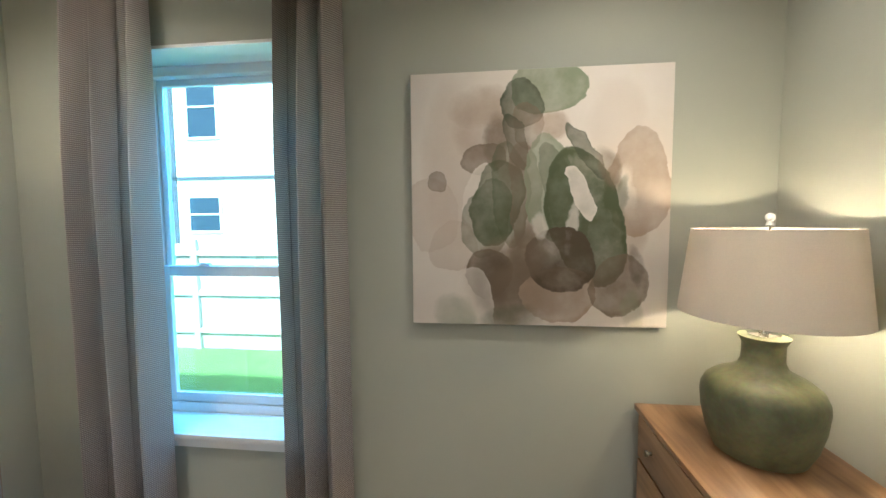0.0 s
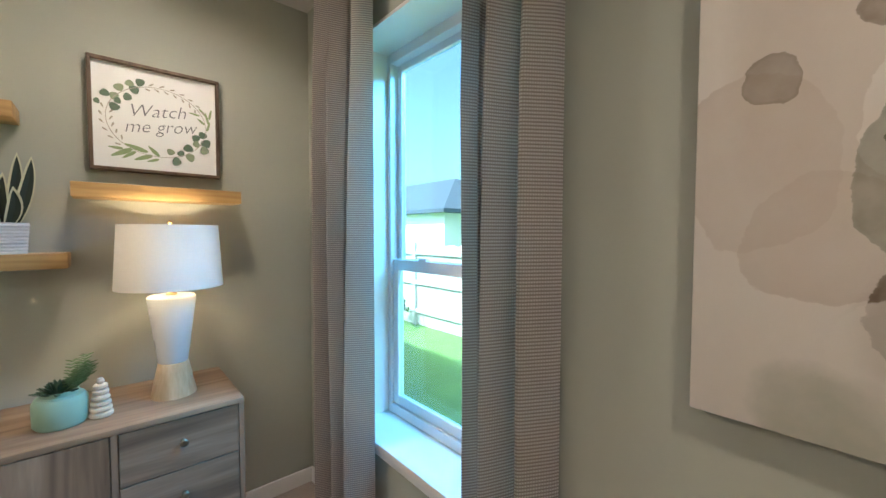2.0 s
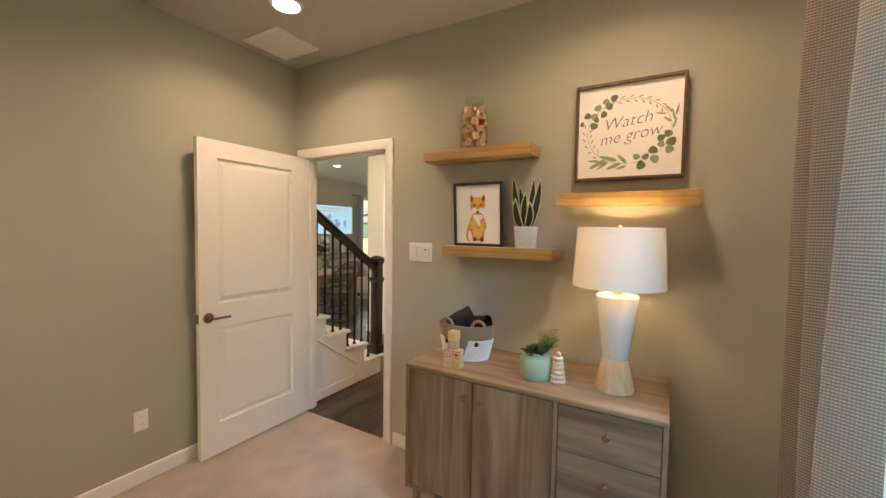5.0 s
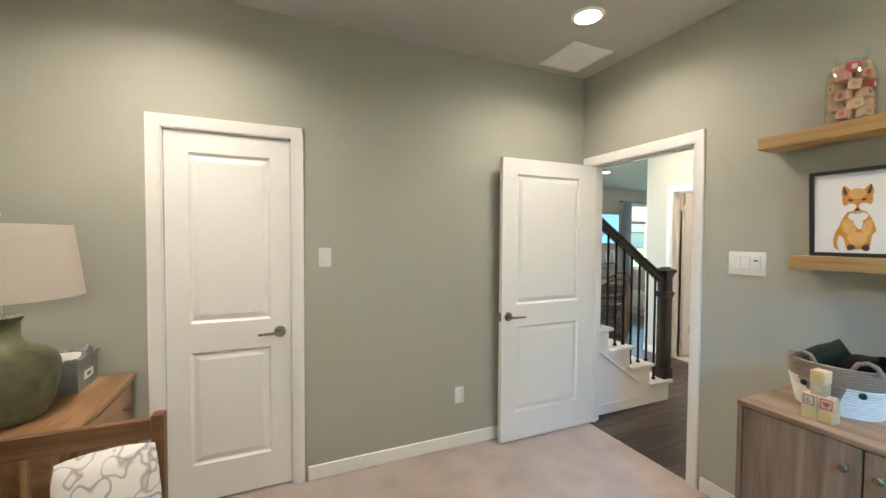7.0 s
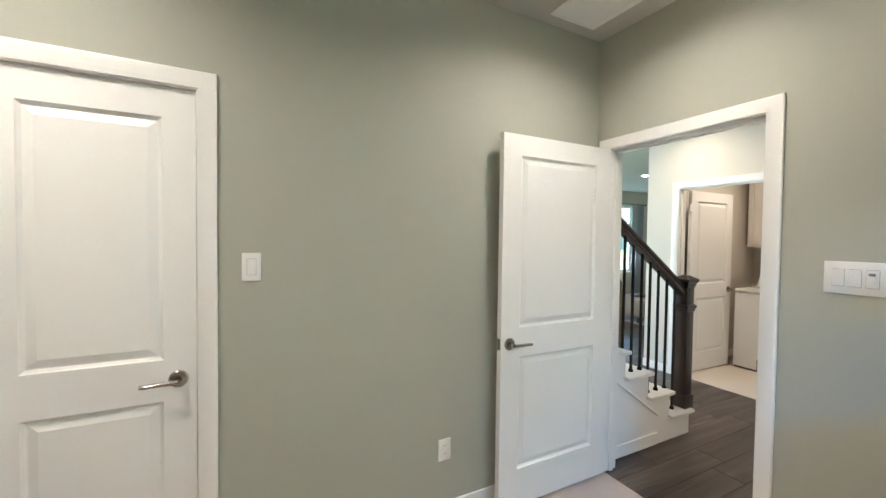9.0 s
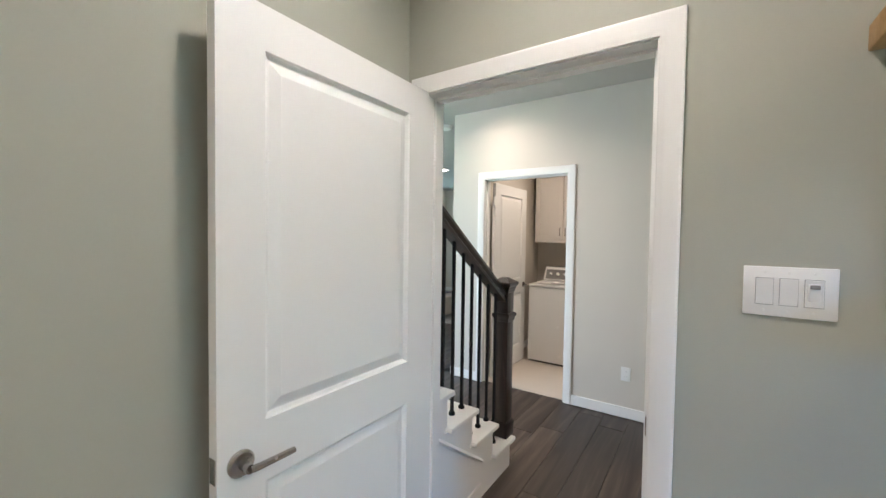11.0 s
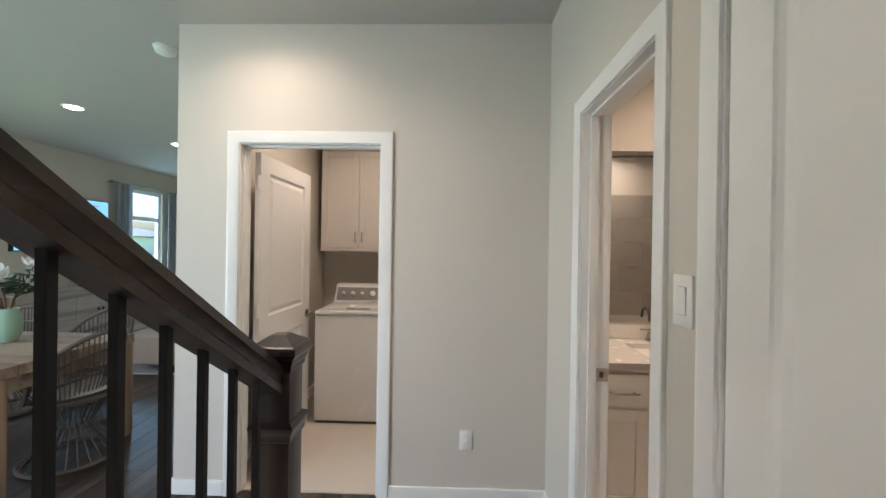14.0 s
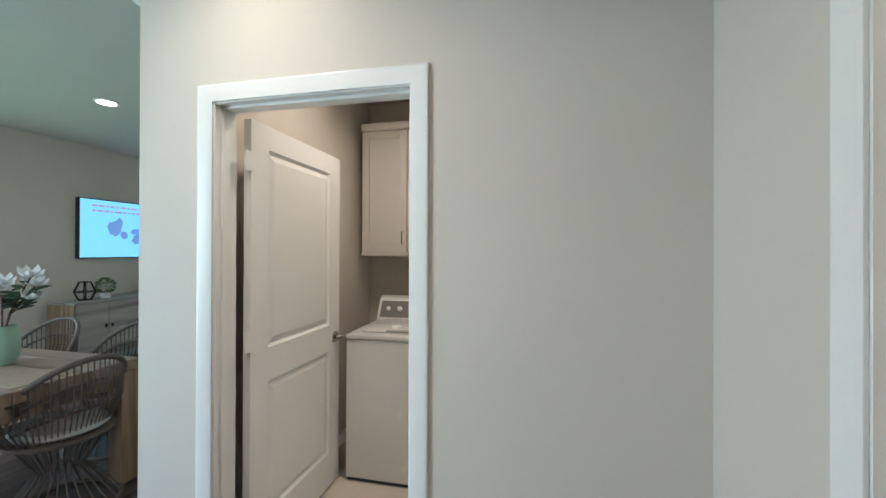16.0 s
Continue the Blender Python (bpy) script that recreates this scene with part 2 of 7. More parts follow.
NIGHT_WOOD = wood("warm_acacia", (0.20, 0.10, 0.045), (0.34, 0.19, 0.09), (0.46, 0.28, 0.15), "y", 0.4, 0.8)
BED_WOOD = wood("walnut_brown_bed", (0.09, 0.038, 0.014), (0.16, 0.07, 0.026), (0.23, 0.11, 0.045), "x", 0.4, 1.2)
BED_SLAT = wood("honey_bed_slat", (0.22, 0.12, 0.05), (0.32, 0.19, 0.085), (0.42, 0.27, 0.13), "z", 0.45, 1.5)
LIGHT_WOOD = wood("pale_beech", (0.55, 0.38, 0.22), (0.66, 0.48, 0.30), (0.74, 0.57, 0.38), "z", 0.45, 1.5)
FRAME_WOOD = wood("brown_picture_frame", (0.07, 0.042, 0.026), (0.12, 0.075, 0.045), (0.18, 0.115, 0.07), "z", 0.5, 2.0)
CURTAIN = waffle_cloth("grey_waffle_cloth", (0.73, 0.655, 0.60), (0.36, 0.30, 0.265))
WHITE_SHADE = shade_material("white_linen_shade", (0.85, 0.83, 0.78), 0.16)
BEIGE_SHADE = shade_material("oatmeal_linen_shade", (0.62, 0.56, 0.48), 0.26)
CERAMIC = surface("white_glazed_ceramic", (0.80, 0.80, 0.79), 0.3, var=0.03, bump=0.0, coat=0.3)
GREEN_CERAMIC = surface("mottled_green_glaze", (0.13, 0.135, 0.07), 0.5, var=0.75, scale=14, bump=0.25, fine=70)
SAGE_POT = surface("pale_green_glaze", (0.28, 0.44, 0.33), 0.4, var=0.05, bump=0.02)
POT_GREY = surface("ribbed_white_pot", (0.62, 0.62, 0.62), 0.7, var=0.1, scale=20, bump=0.3)
ROPE_WHITE = surface("white_cotton_rope", (0.78, 0.76, 0.72), 0.9, var=0.12, scale=30, bump=0.6, fine=300, stretch=(1, 1, 4))
ROPE_TAUPE = surface("taupe_cotton_rope", (0.30, 0.22, 0.16), 0.9, var=0.15, scale=30, bump=0.6, fine=300, stretch=(1, 1, 4))
BLACK = surface("matt_black", (0.012, 0.012, 0.012), 0.5, var=0.2)
OLIVE_CLOTH = surface("olive_cloth", (0.05, 0.058, 0.035), 0.95, var=0.2, scale=25, bump=0.5, fine=350)
BROWN_CLOTH = surface("dark_brown_cloth", (0.028, 0.014, 0.012), 0.95, var=0.2, scale=25, bump=0.5, fine=350)
PAPER = surface("white_print_paper", (0.78, 0.77, 0.75), 0.6, var=0.015, bump=0.0)
INK = surface("grey_ink", (0.15, 0.15, 0.16), 0.7, var=0.05, bump=0.0)
LEAF_DARK = surface("deep_green_leaf", (0.035, 0.075, 0.04), 0.5, var=0.3, scale=30, bump=0.1, vary=0.2)
LEAF_MID = surface("fresh_green_leaf", (0.09, 0.17, 0.05), 0.5, var=0.3, scale=30, bump=0.1, vary=0.2)
LEAF_PALE = surface("pale_green_leaf", (0.25, 0.33, 0.16), 0.6, var=0.2, scale=30, bump=0.0)
PRINT_DARK = surface("printed_eucalyptus", (0.115, 0.165, 0.115), 0.7, var=0.3, scale=40, bump=0.0)
PRINT_SAGE = surface("printed_pale_eucalyptus", (0.25, 0.30, 0.19), 0.7, var=0.25, scale=40, bump=0.0)
PRINT_TWIG = surface("printed_twig", (0.38, 0.34, 0.29), 0.7, var=0.2, scale=40, bump=0.0)
LEAF_CREAM = surface("cream_leaf_edge", (0.62, 0.60, 0.42), 0.5, var=0.1, scale=30, bump=0.0)
FOX_ORANGE = surface("orange_print", (0.62, 0.27, 0.05), 0.7, var=0.25, scale=25, bump=0.0)
FOX_TAWNY = surface("tawny_print", (0.72, 0.42, 0.14), 0.7, var=0.25, scale=25, bump=0.0)
FOX_DARK = surface("umber_print", (0.10, 0.05, 0.03), 0.7, var=0.2, scale=25, bump=0.0)
BLOCK_WOOD = surface("pale_block_wood", (0.60, 0.42, 0.26), 0.6, var=0.12, scale=30, vary=0.18)
BLOCK_RED = surface("red_block_print", (0.50, 0.06, 0.06), 0.6, var=0.1, bump=0.0)
BLOCK_PINK = surface("pink_block_wood", (0.62, 0.32, 0.24), 0.6, var=0.1, scale=30)
BLOCK_YELLOW = surface("yellow_block_print", (0.62, 0.46, 0.09), 0.6, var=0.1, bump=0.0)
SWITCH = surface("white_switch_plastic", (0.78, 0.77, 0.74), 0.35, var=0.02, bump=0.0)
SLOT = surface("dark_slot", (0.03, 0.03, 0.03), 0.6, bump=0.0)
LIT = glowing("lamp_lens", (1.0, 0.88, 0.70), 12.0)
APPLIANCE = surface("white_appliance_enamel", (0.74, 0.73, 0.71), 0.25, var=0.02, bump=0.0, coat=0.4)
PANEL_GREY = surface("grey_console", (0.22, 0.21, 0.20), 0.4, var=0.05, bump=0.0)
CABINET = surface("cabinet_white_paint", (0.66, 0.62, 0.57), 0.4, var=0.02, bump=0.02)
QUARTZ = surface("white_quartz", (0.74, 0.71, 0.66), 0.25, var=0.06, scale=20, bump=0.0)
# the white quartz again, darkened to stand for shade on its front edge
QUARTZ_EDGE_SHADE = surface("quartz_edge_shade", (0.36, 0.33, 0.30), 0.4, var=0.05, bump=0.0)
WALL_TILE = surface("grey_wall_tile", (0.34, 0.31, 0.27), 0.35, var=0.12, scale=3, bump=0.02, vary=0.06)
GROUT = surface("pale_grout", (0.55, 0.52, 0.47), 0.9)
PLAID = surface("plaid_cloth", (0.22, 0.18, 0.14), 0.9, var=0.35, scale=7, bump=0.3, stretch=(1, 6, 6))
PLAIN_CURTAIN = surface("pale_grey_curtain", (0.45, 0.46, 0.47), 0.9, var=0.06, scale=10, bump=0.3)
MARBLE = surface("tissue_box_marble", (0.62, 0.55, 0.47), 0.5, var=0.35, scale=18, bump=0.0)
TISSUE = surface("tissue", (0.82, 0.80, 0.76), 0.9, var=0.03)
COTTON = surface("cotton_boll", (0.80, 0.78, 0.74), 0.95, var=0.06, scale=40, bump=0.4)
BOLL = surface("brown_husk", (0.09, 0.05, 0.03), 0.9, var=0.3, scale=40)
GREEN_GLASS = surface("green_glass_vase", (0.11, 0.14, 0.07), 0.15, var=0.1, bump=0.0)
TABLE_WOOD = wood("rustic_dining_wood", (0.14, 0.09, 0.06), (0.24, 0.165, 0.11), (0.34, 0.25, 0.18), "y", 0.5, 0.7)
TABLE_LEG = wood("rustic_leg_wood", (0.15, 0.09, 0.05), (0.26, 0.17, 0.10), (0.36, 0.25, 0.16), "z", 0.5, 0.9)
GREY_WOOD = wood("grey_washed_wood", (0.22, 0.20, 0.18), (0.33, 0.31, 0.28), (0.44, 0.41, 0.37), "x", 0.55, 0.7)
RUNNER = surface("woven_tan_runner", (0.30, 0.235, 0.17), 0.95, var=0.3, scale=30, bump=0.6, fine=160)
RATTAN = surface("grey_rattan", (0.10, 0.08, 0.064), 0.75, var=0.3, scale=50, bump=0.3)
SEAT_WHITE = surface("pale_grey_cushion", (0.38, 0.37, 0.36), 0.95, var=0.05, bump=0.3)
SOFA = surface("beige_upholstery", (0.36, 0.30, 0.25), 0.95, var=0.1, scale=20, bump=0.4)
RUG = surface("pale_rug", (0.42, 0.40, 0.38), 0.98, var=0.15, scale=12, bump=0.7, fine=300)
SCREEN = glowing("lit_screen", (0.20, 0.55, 0.80), 0.3)
SCREEN_INK = glowing("screen_blue_shape", (0.16, 0.30, 0.62), 0.2)
SCREEN_RED = glowing("screen_heading", (0.42, 0.28, 0.50), 0.2)
LAWN = surface("lawn", (0.17, 0.29, 0.075), 0.95, var=0.3, scale=2.0, bump=0.8, fine=60, dist=0.03)
FENCE = surface("weathered_fence", (0.58, 0.54, 0.48), 0.9, var=0.12, scale=4, bump=0.3, vary=0.08, stretch=(1, 1, 0.2))
ROOF = surface("dark_shingle", (0.07, 0.08, 0.10), 0.9, var=0.25, scale=8, bump=0.5, fine=30)
FAR_GLASS = surface("far_window_glass", (0.03, 0.05, 0.08), 0.35, var=0.1, bump=0.0)
BUSH = surface("bush_leaf", (0.06, 0.11, 0.03), 0.7, var=0.4, scale=8)
WICKER = surface("grey_wicker", (0.30, 0.30, 0.27), 0.85, var=0.35, scale=40, bump=0.9, fine=120, stretch=(1, 1, 3))


def printed_cloth(name, ground, ink):
    """White cotton with a loose print of thin wandering outlines."""
    m, nt, bsdf = nodes_of(name)
    tc = nt.nodes.new("ShaderNodeTexCoord")
    out = None
    for scale, colour in ((9.0, ink), (13.0, (0.34, 0.30, 0.27))):
        n = node(nt, "ShaderNodeTexNoise", Scale=scale, Detail=1.0)
        nt.links.new(tc.outputs["Object"], n.inputs["Vector"])
        ramp = nt.nodes.new("ShaderNodeValToRGB")
        el = ramp.color_ramp.elements
        el[0].position, el[0].color = 0.47, (0, 0, 0, 1)
        el[1].position, el[1].color = 0.53, (0, 0, 0, 1)
        el.new(0.50).color = (0.9, 0.9, 0.9, 1)
        nt.links.new(n.outputs[0], ramp.inputs[0])
        out = mix(nt, ramp.outputs[0], out if out is not None else ground, colour)
    nt.links.new(out, bsdf.inputs["Base Color"])
    bsdf.inputs["Roughness"].default_value = 0.9
    weave = node(nt, "ShaderNodeTexNoise", Scale=300.0)
    nt.links.new(tc.outputs["Object"], weave.inputs["Vector"])
    b = node(nt, "ShaderNodeBump", Strength=0.3, Distance=0.001)
    nt.links.new(weave.outputs[0], b.inputs["Height"])
    nt.links.new(b.outputs[0], bsdf.inputs["Normal"])
    return m


GREY_PILLOW = surface("grey_pillow", (0.25, 0.28, 0.31), 0.9, var=0.1, scale=20, bump=0.4)
PRINTED_PILLOW = printed_cloth("printed_pillow_cotton", (0.74, 0.72, 0.69), (0.22, 0.27, 0.32))
BEDDING = surface("white_bedding", (0.72, 0.71, 0.69), 0.9, var=0.04, bump=0.3)
MIRROR_M, _nt, _b = nodes_of("mirror_silver")
_b.inputs["Base Color"].default_value = (0.86, 0.86, 0.85, 1)
_b.inputs["Metallic"].default_value, _b.inputs["Roughness"].default_value = 1.0, 0.0


# ---- mesh helpers ----
def finish(name, bm, material, crease=35):
    me = bpy.data.meshes.new(name)
    bmesh.ops.recalc_face_normals(bm, faces=bm.faces)
    bm.to_mesh(me)
    bm.free()
    me.materials.append(material)
    me.polygons.foreach_set("use_smooth", [True] * len(me.polygons))
    me.set_sharp_from_angle(angle=radians(crease))
    return me


def part(name, bm, material, parent, label="", crease=35):
    ob = new(name, finish(name, bm, material, crease))
    ob.parent = parent
    return tagged(ob, label)


def piece(name, me, parent, m):
    ob = new(name, me)
    ob.parent = parent
    ob.matrix_basis = m
    return ob


def thing(name, at, label, category, group="", kind="", turn=0.0):
    ob = new(name)
    ob.matrix_basis = pose(*at, 0, 0, turn)
    ob.empty_display_size = 0.05
    return tagged(ob, label, category, group, kind)


def single(name, bm, material, label, category, group="", kind="", at=(0, 0, 0), turn=0.0):
    ob = new(name, finish(name, bm, material))
    ob.matrix_basis = pose(*at, 0, 0, turn)
    return tagged(ob, label, category, group, kind)


def setting(name, bm, material, label="", category=""):
    return single(name, bm, material, label, category, kind="structure")


def box(bm, x0, x1, y0, y1, z0, z1, bevel=0.0, seg=2):
    m = Matrix.LocRotScale(((x0 + x1) / 2, (y0 + y1) / 2, (z0 + z1) / 2), None, (abs(x1 - x0), abs(y1 - y0), abs(z1 - z0)))
    vs = bmesh.ops.create_cube(bm, size=1.0, matrix=m)["verts"]
    if bevel:
        es = list({e for v in vs for e in v.link_edges})
        bmesh.ops.bevel(bm, geom=es, offset=bevel, segments=seg, profile=0.5, affect="EDGES")
    return bm


def boxed(*args, bevel=0.0, seg=2):
    return box(bmesh.new(), *args, bevel=bevel, seg=seg)


def lathe(prof, seg=32, bm=None, at=(0, 0, 0), close=True):
    """Turns a profile of (radius, height) round z."""
    bm = bm or bmesh.new()
    rings = []
    for r, z in prof:
        if r < 1e-5:
            rings.append([bm.verts.new((at[0], at[1], at[2] + z))])
        else:
            rings.append([bm.verts.new((at[0] + r * math.cos(2 * math.pi * i / seg), at[1] + r * math.sin(2 * math.pi * i / seg), at[2] + z)) for i in range(seg)])
    for a, b in zip(rings, rings[1:]):
        for i in range(seg):
            j = (i + 1) % seg
            q = [a[i % len(a)], a[j % len(a)], b[j % len(b)], b[i % len(b)]]
            q = list(dict.fromkeys(q))
            if len(q) > 2:
                bm.faces.new(q)
    if close:
        for ring in (rings[0], rings[-1]):
            if len(ring) > 2:
                bm.faces.new(ring)
    return bm


def tube(pts, r, seg=10, bm=None, ends=None):
    """A round bar along points; ends: the radius at the last point."""
    bm = bm or bmesh.new()
    pts = [Vector(p) for p in pts]
    rings, n = [], len(pts)
    up = None
    for i, p in enumerate(pts):
        d = (pts[min(i + 1, n - 1)] - pts[max(i - 1, 0)]).normalized()
        if up is None:
            up = d.orthogonal().normalized()
        up = (up - d * up.dot(d)).normalized()
        side = d.cross(up)
        rr = r if ends is None else r + (ends - r) * i / (n - 1)
        rings.append([bm.verts.new(p + rr * (math.cos(2 * math.pi * k / seg) * up + math.sin(2 * math.pi * k / seg) * side)) for k in range(seg)])
    for a, b in zip(rings, rings[1:]):
        for k in range(seg):
            bm.faces.new((a[k], a[(k + 1) % seg], b[(k + 1) % seg], b[k]))
    bm.faces.new(rings[0])
    bm.faces.new(rings[-1])
    return bm


def ball(bm, at, r, squash=(1, 1, 1), sub=2):
    bmesh.ops.create_icosphere(bm, subdivisions=sub, radius=r, matrix=Matrix.Translation(at) @ Matrix.Diagonal((*squash, 1)))
    return bm


def disc(bm, cx, cz, rx, rz, y, rot=0.0, seg=20, taper=0.0):
    """A flat ellipse in the plane of x and z, facing -y; taper narrows its upper end."""
    vs = []
    for i in range(seg):
        a = 2 * math.pi * i / seg
        u, v = rx * math.cos(a), rz * math.sin(a)
        u *= 1 - taper * v / rz
        vs.append(bm.verts.new((cx + u * math.cos(rot) - v * math.sin(rot), y, cz + u * math.sin(rot) + v * math.cos(rot))))
    bm.faces.new(vs)
    return bm


def blade(bm, root, tip, width, bend=(0, 0, 0), steps=6, thick=0.0015, across=None):
    """A pointed leaf from root to tip, bowed by bend, creased along its middle."""
    root, tip, bend = Vector(root), Vector(tip), Vector(bend)
    d = (tip - root).normalized()
    side = Vector(across) if across else d.cross(Vector((0.2, 0.3, 1))).normalized()
    side = (side - d * side.dot(d)).normalized()
    nrm = side.cross(d)
    rows = []
    for i in range(steps + 1):
        t = i / steps
        p = root.lerp(tip, t) + bend * (4 * t * (1 - t))
        w = width * (math.sin(math.pi * (0.12 + 0.88 * t)) ** 0.7) * 0.5
        w = max(w, 0.0005)
        rows.append([bm.verts.new(p - side * w + nrm * w * 0.35), bm.verts.new(p), bm.verts.new(p + side * w + nrm * w * 0.35), bm.verts.new(p - nrm * thick)])
    for a, b in zip(rows, rows[1:]):
        for k in range(4):
            j = (k + 1) % 4
            bm.faces.new((a[k], a[j], b[j], b[k]))
    return bm


def wall(name, axis, f0, f1, a0, a1, material, openings=(), z0=-0.8, z1=CEIL, label="", parent=None):
    """A wall along an axis from a0 to a1, f0 to f1 thick, with openings (a, a, z, z) cut through it."""
    bm = bmesh.new()
    cuts = sorted({a0, a1, *[v for o in openings for v in o[:2]]})
    for u, v in zip(cuts, cuts[1:]):
        spans = [(z0, z1)]
        for o in openings:
            if o[0] <= u + 1e-6 and o[1] >= v - 1e-6:
                spans = [s for lo, hi in spans for s in ((lo, min(hi, o[2])), (max(lo, o[3]), hi)) if s[1] - s[0] > 1e-4]
        for lo, hi in spans:
            if axis == "x":
                box(bm, u, v, f0, f1, lo, hi)
            else:
                box(bm, f0, f1, u, v, lo, hi)
    bmesh.ops.remove_doubles(bm, verts=bm.verts, dist=1e-5)
    return setting(name, bm, material, label, "wall")


# ---- large structure ----
wall("wall_west", "y", -2.38, -2.32, -1.315, 1.93, SAGE, [(-1.175, -0.335, -0.8, 2.055)], label="sage green painted wall with a white door opening")
wall("wall_south", "x", -1.315, -1.255, -2.38, 1.19, SAGE, [(-0.14, 0.512, -0.8, 2.055)], label="sage green painted wall with a closet door")
wall("wall_east", "y", 1.13, 1.25, -1.315, 1.93, SAGE, label="sage green painted wall behind the bed")
wall("wall_north", "x", 1.868, 1.99, -2.38, 1.25, SAGE, [(-1.79, -0.71, 0.545, 2.395)], label="sage green painted wall with a tall window")
wall("wall_outer_north", "x", 1.99, 2.14, -5.0, 1.4, EXTERIOR, [(-1.79, -0.71, 0.545, 2.395)], label="white outer wall")
wall("wall_outer_east", "y", 1.25, 1.4, -2.4, 1.99, EXTERIOR, label="white outer wall")
wall("wall_hall_east", "y", -2.44, -2.38, -1.375, 1.868, GREIGE, [(-1.175, -0.335, -0.8, 2.055)], label="greige painted hall wall")
wall("wall_hall_north", "x", -0.275, -0.215, -4.59, -2.44, GREIGE, [(-3.99, -3.355, -0.8, 2.055), (-3.12, -2.48, -0.8, 2.055)], label="greige painted hall wall with two doors")
wall("wall_bath_south", "x", -0.215, -0.155, -4.95, -2.44, GREIGE, [(-3.99, -3.355, -0.8, 2.055)], label="warm greige bathroom wall")
wall("wall_laundry_front", "y", -4.59, -4.53, -2.442, -0.215, GREIGE, [(-2.079, -1.232, -0.8, 2.066)], label="greige painted hall wall with the laundry door")
wall("wall_laundry_east", "y", -4.65, -4.59, -2.32, -0.275, GREIGE, [(-2.079, -1.232, -0.8, 2.066)], label="greige laundry wall")
wall("wall_laundry_south", "x", -2.32, -2.20, -6.54, -4.65, GREIGE, label="greige laundry side wall")
wall("wall_living_north", "x", -2.442, -2.32, -10.0, -4.59, GREIGE, label="greige living room wall")
wall("wall_laundry_back", "y", -6.54, -6.42, -2.2, -0.6, GREIGE, label="greige laundry back wall")
wall("wall_laundry_north", "x", -0.72, -0.6, -6.42, -4.65, GREIGE, label="greige laundry side wall")
wall("wall_bath_west", "y", -4.95, -4.87, -0.155, 1.868, GREIGE, label="warm greige bathroom wall behind the vanity")
wall("wall_bath_north", "x", 1.868, 1.99, -4.95, -2.38, GREIGE, label="bathroom end wall")
wall("wall_closet_side", "y", -3.27, -3.21, -0.155, 0.36, GREIGE, label="closet partition")
wall("wall_closet_back", "x", 0.30, 0.36, -3.21, -2.44, GREIGE, label="closet partition")
wall("wall_stair_north", "x", -1.375, -1.315, -2.38, -0.4, GREIGE, label="greige stair wall")
wall("wall_stair_south", "x", -2.37, -2.25, -2.44, -0.4, GREIGE, label="greige stair wall")
wall("wall_stair_end", "y", -0.4, -0.28, -2.37, -1.315, GREIGE, label="greige stair end wall")
wall("wall_bedroom_closet", "x", -2.0, -1.94, -0.28, 1.25, GREIGE, label="closet back wall")
# the opening is for the added side window that lights the hall
wall("wall_living_east", "y", -2.44, -2.32, -6.2, -2.37, GREIGE, [(-5.6, -3.2, 0.3, 2.3)], label="greige dining room wall")
# the second opening belongs to the added, unseen patio window
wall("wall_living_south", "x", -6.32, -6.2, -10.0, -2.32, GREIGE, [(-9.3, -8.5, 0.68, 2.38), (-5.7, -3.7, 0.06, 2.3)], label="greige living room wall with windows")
wall("wall_living_west", "y", -10.12, -10.0, -6.32, -2.32, GREIGE, label="greige living room wall")

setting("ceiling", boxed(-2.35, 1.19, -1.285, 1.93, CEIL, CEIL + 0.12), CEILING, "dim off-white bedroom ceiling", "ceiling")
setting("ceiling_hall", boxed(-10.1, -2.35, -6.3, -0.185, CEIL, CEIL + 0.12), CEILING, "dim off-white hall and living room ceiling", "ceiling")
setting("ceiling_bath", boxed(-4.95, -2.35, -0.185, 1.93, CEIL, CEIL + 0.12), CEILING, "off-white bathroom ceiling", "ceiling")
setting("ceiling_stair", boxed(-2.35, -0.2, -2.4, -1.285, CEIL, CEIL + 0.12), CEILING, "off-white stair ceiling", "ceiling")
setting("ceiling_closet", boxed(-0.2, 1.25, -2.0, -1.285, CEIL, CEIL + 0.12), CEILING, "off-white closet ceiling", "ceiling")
# unseen slab, added to keep sunlight from leaking into the rooms
setting("roof", boxed(-10.8, 1.9, -7.1, 2.16, CEIL + 0.15, CEIL + 0.32), ROOF, "unseen flat slab over the rooms that blocks the sun", "roof")
setting("floor", boxed(-2.335, 1.13, -1.314, 1.868, -0.12, 0.0), CARPET, "beige cut pile carpet", "floor")
setting("floor_bath", boxed(-4.87, -2.44, -0.235, 1.868, -0.12, 0.0), TILE_FLOOR, "beige tiled bathroom floor", "floor")
setting("floor_laundry", boxed(-6.42, -4.585, -2.2, -0.72, -0.12, 0.0), TILE_FLOOR, "beige vinyl laundry floor", "floor")
setting("ground", boxed(-900, 900, -900, 900, -1.2, -0.75), LAWN, "bright green mown lawn", "ground")


def baseboard(x0, y0, x1, y1, side):
    """A skirting board on the wall line; side: where the room lies (n, s, e, w)."""
    t = 0.014
    d = {"n": (0, 0, 0, t), "s": (0, 0, -t, 0), "e": (0, t, 0, 0), "w": (-t, 0, 0, 0)}[side]
    bm = boxed(min(x0, x1) + d[0], max(x0, x1) + d[1], min(y0, y1) + d[2], max(y0, y1) + d[3], 0.0, 0.088, bevel=0.003, seg=1)
    setting("baseboard", bm, TRIM, "white painted baseboard", "baseboard")


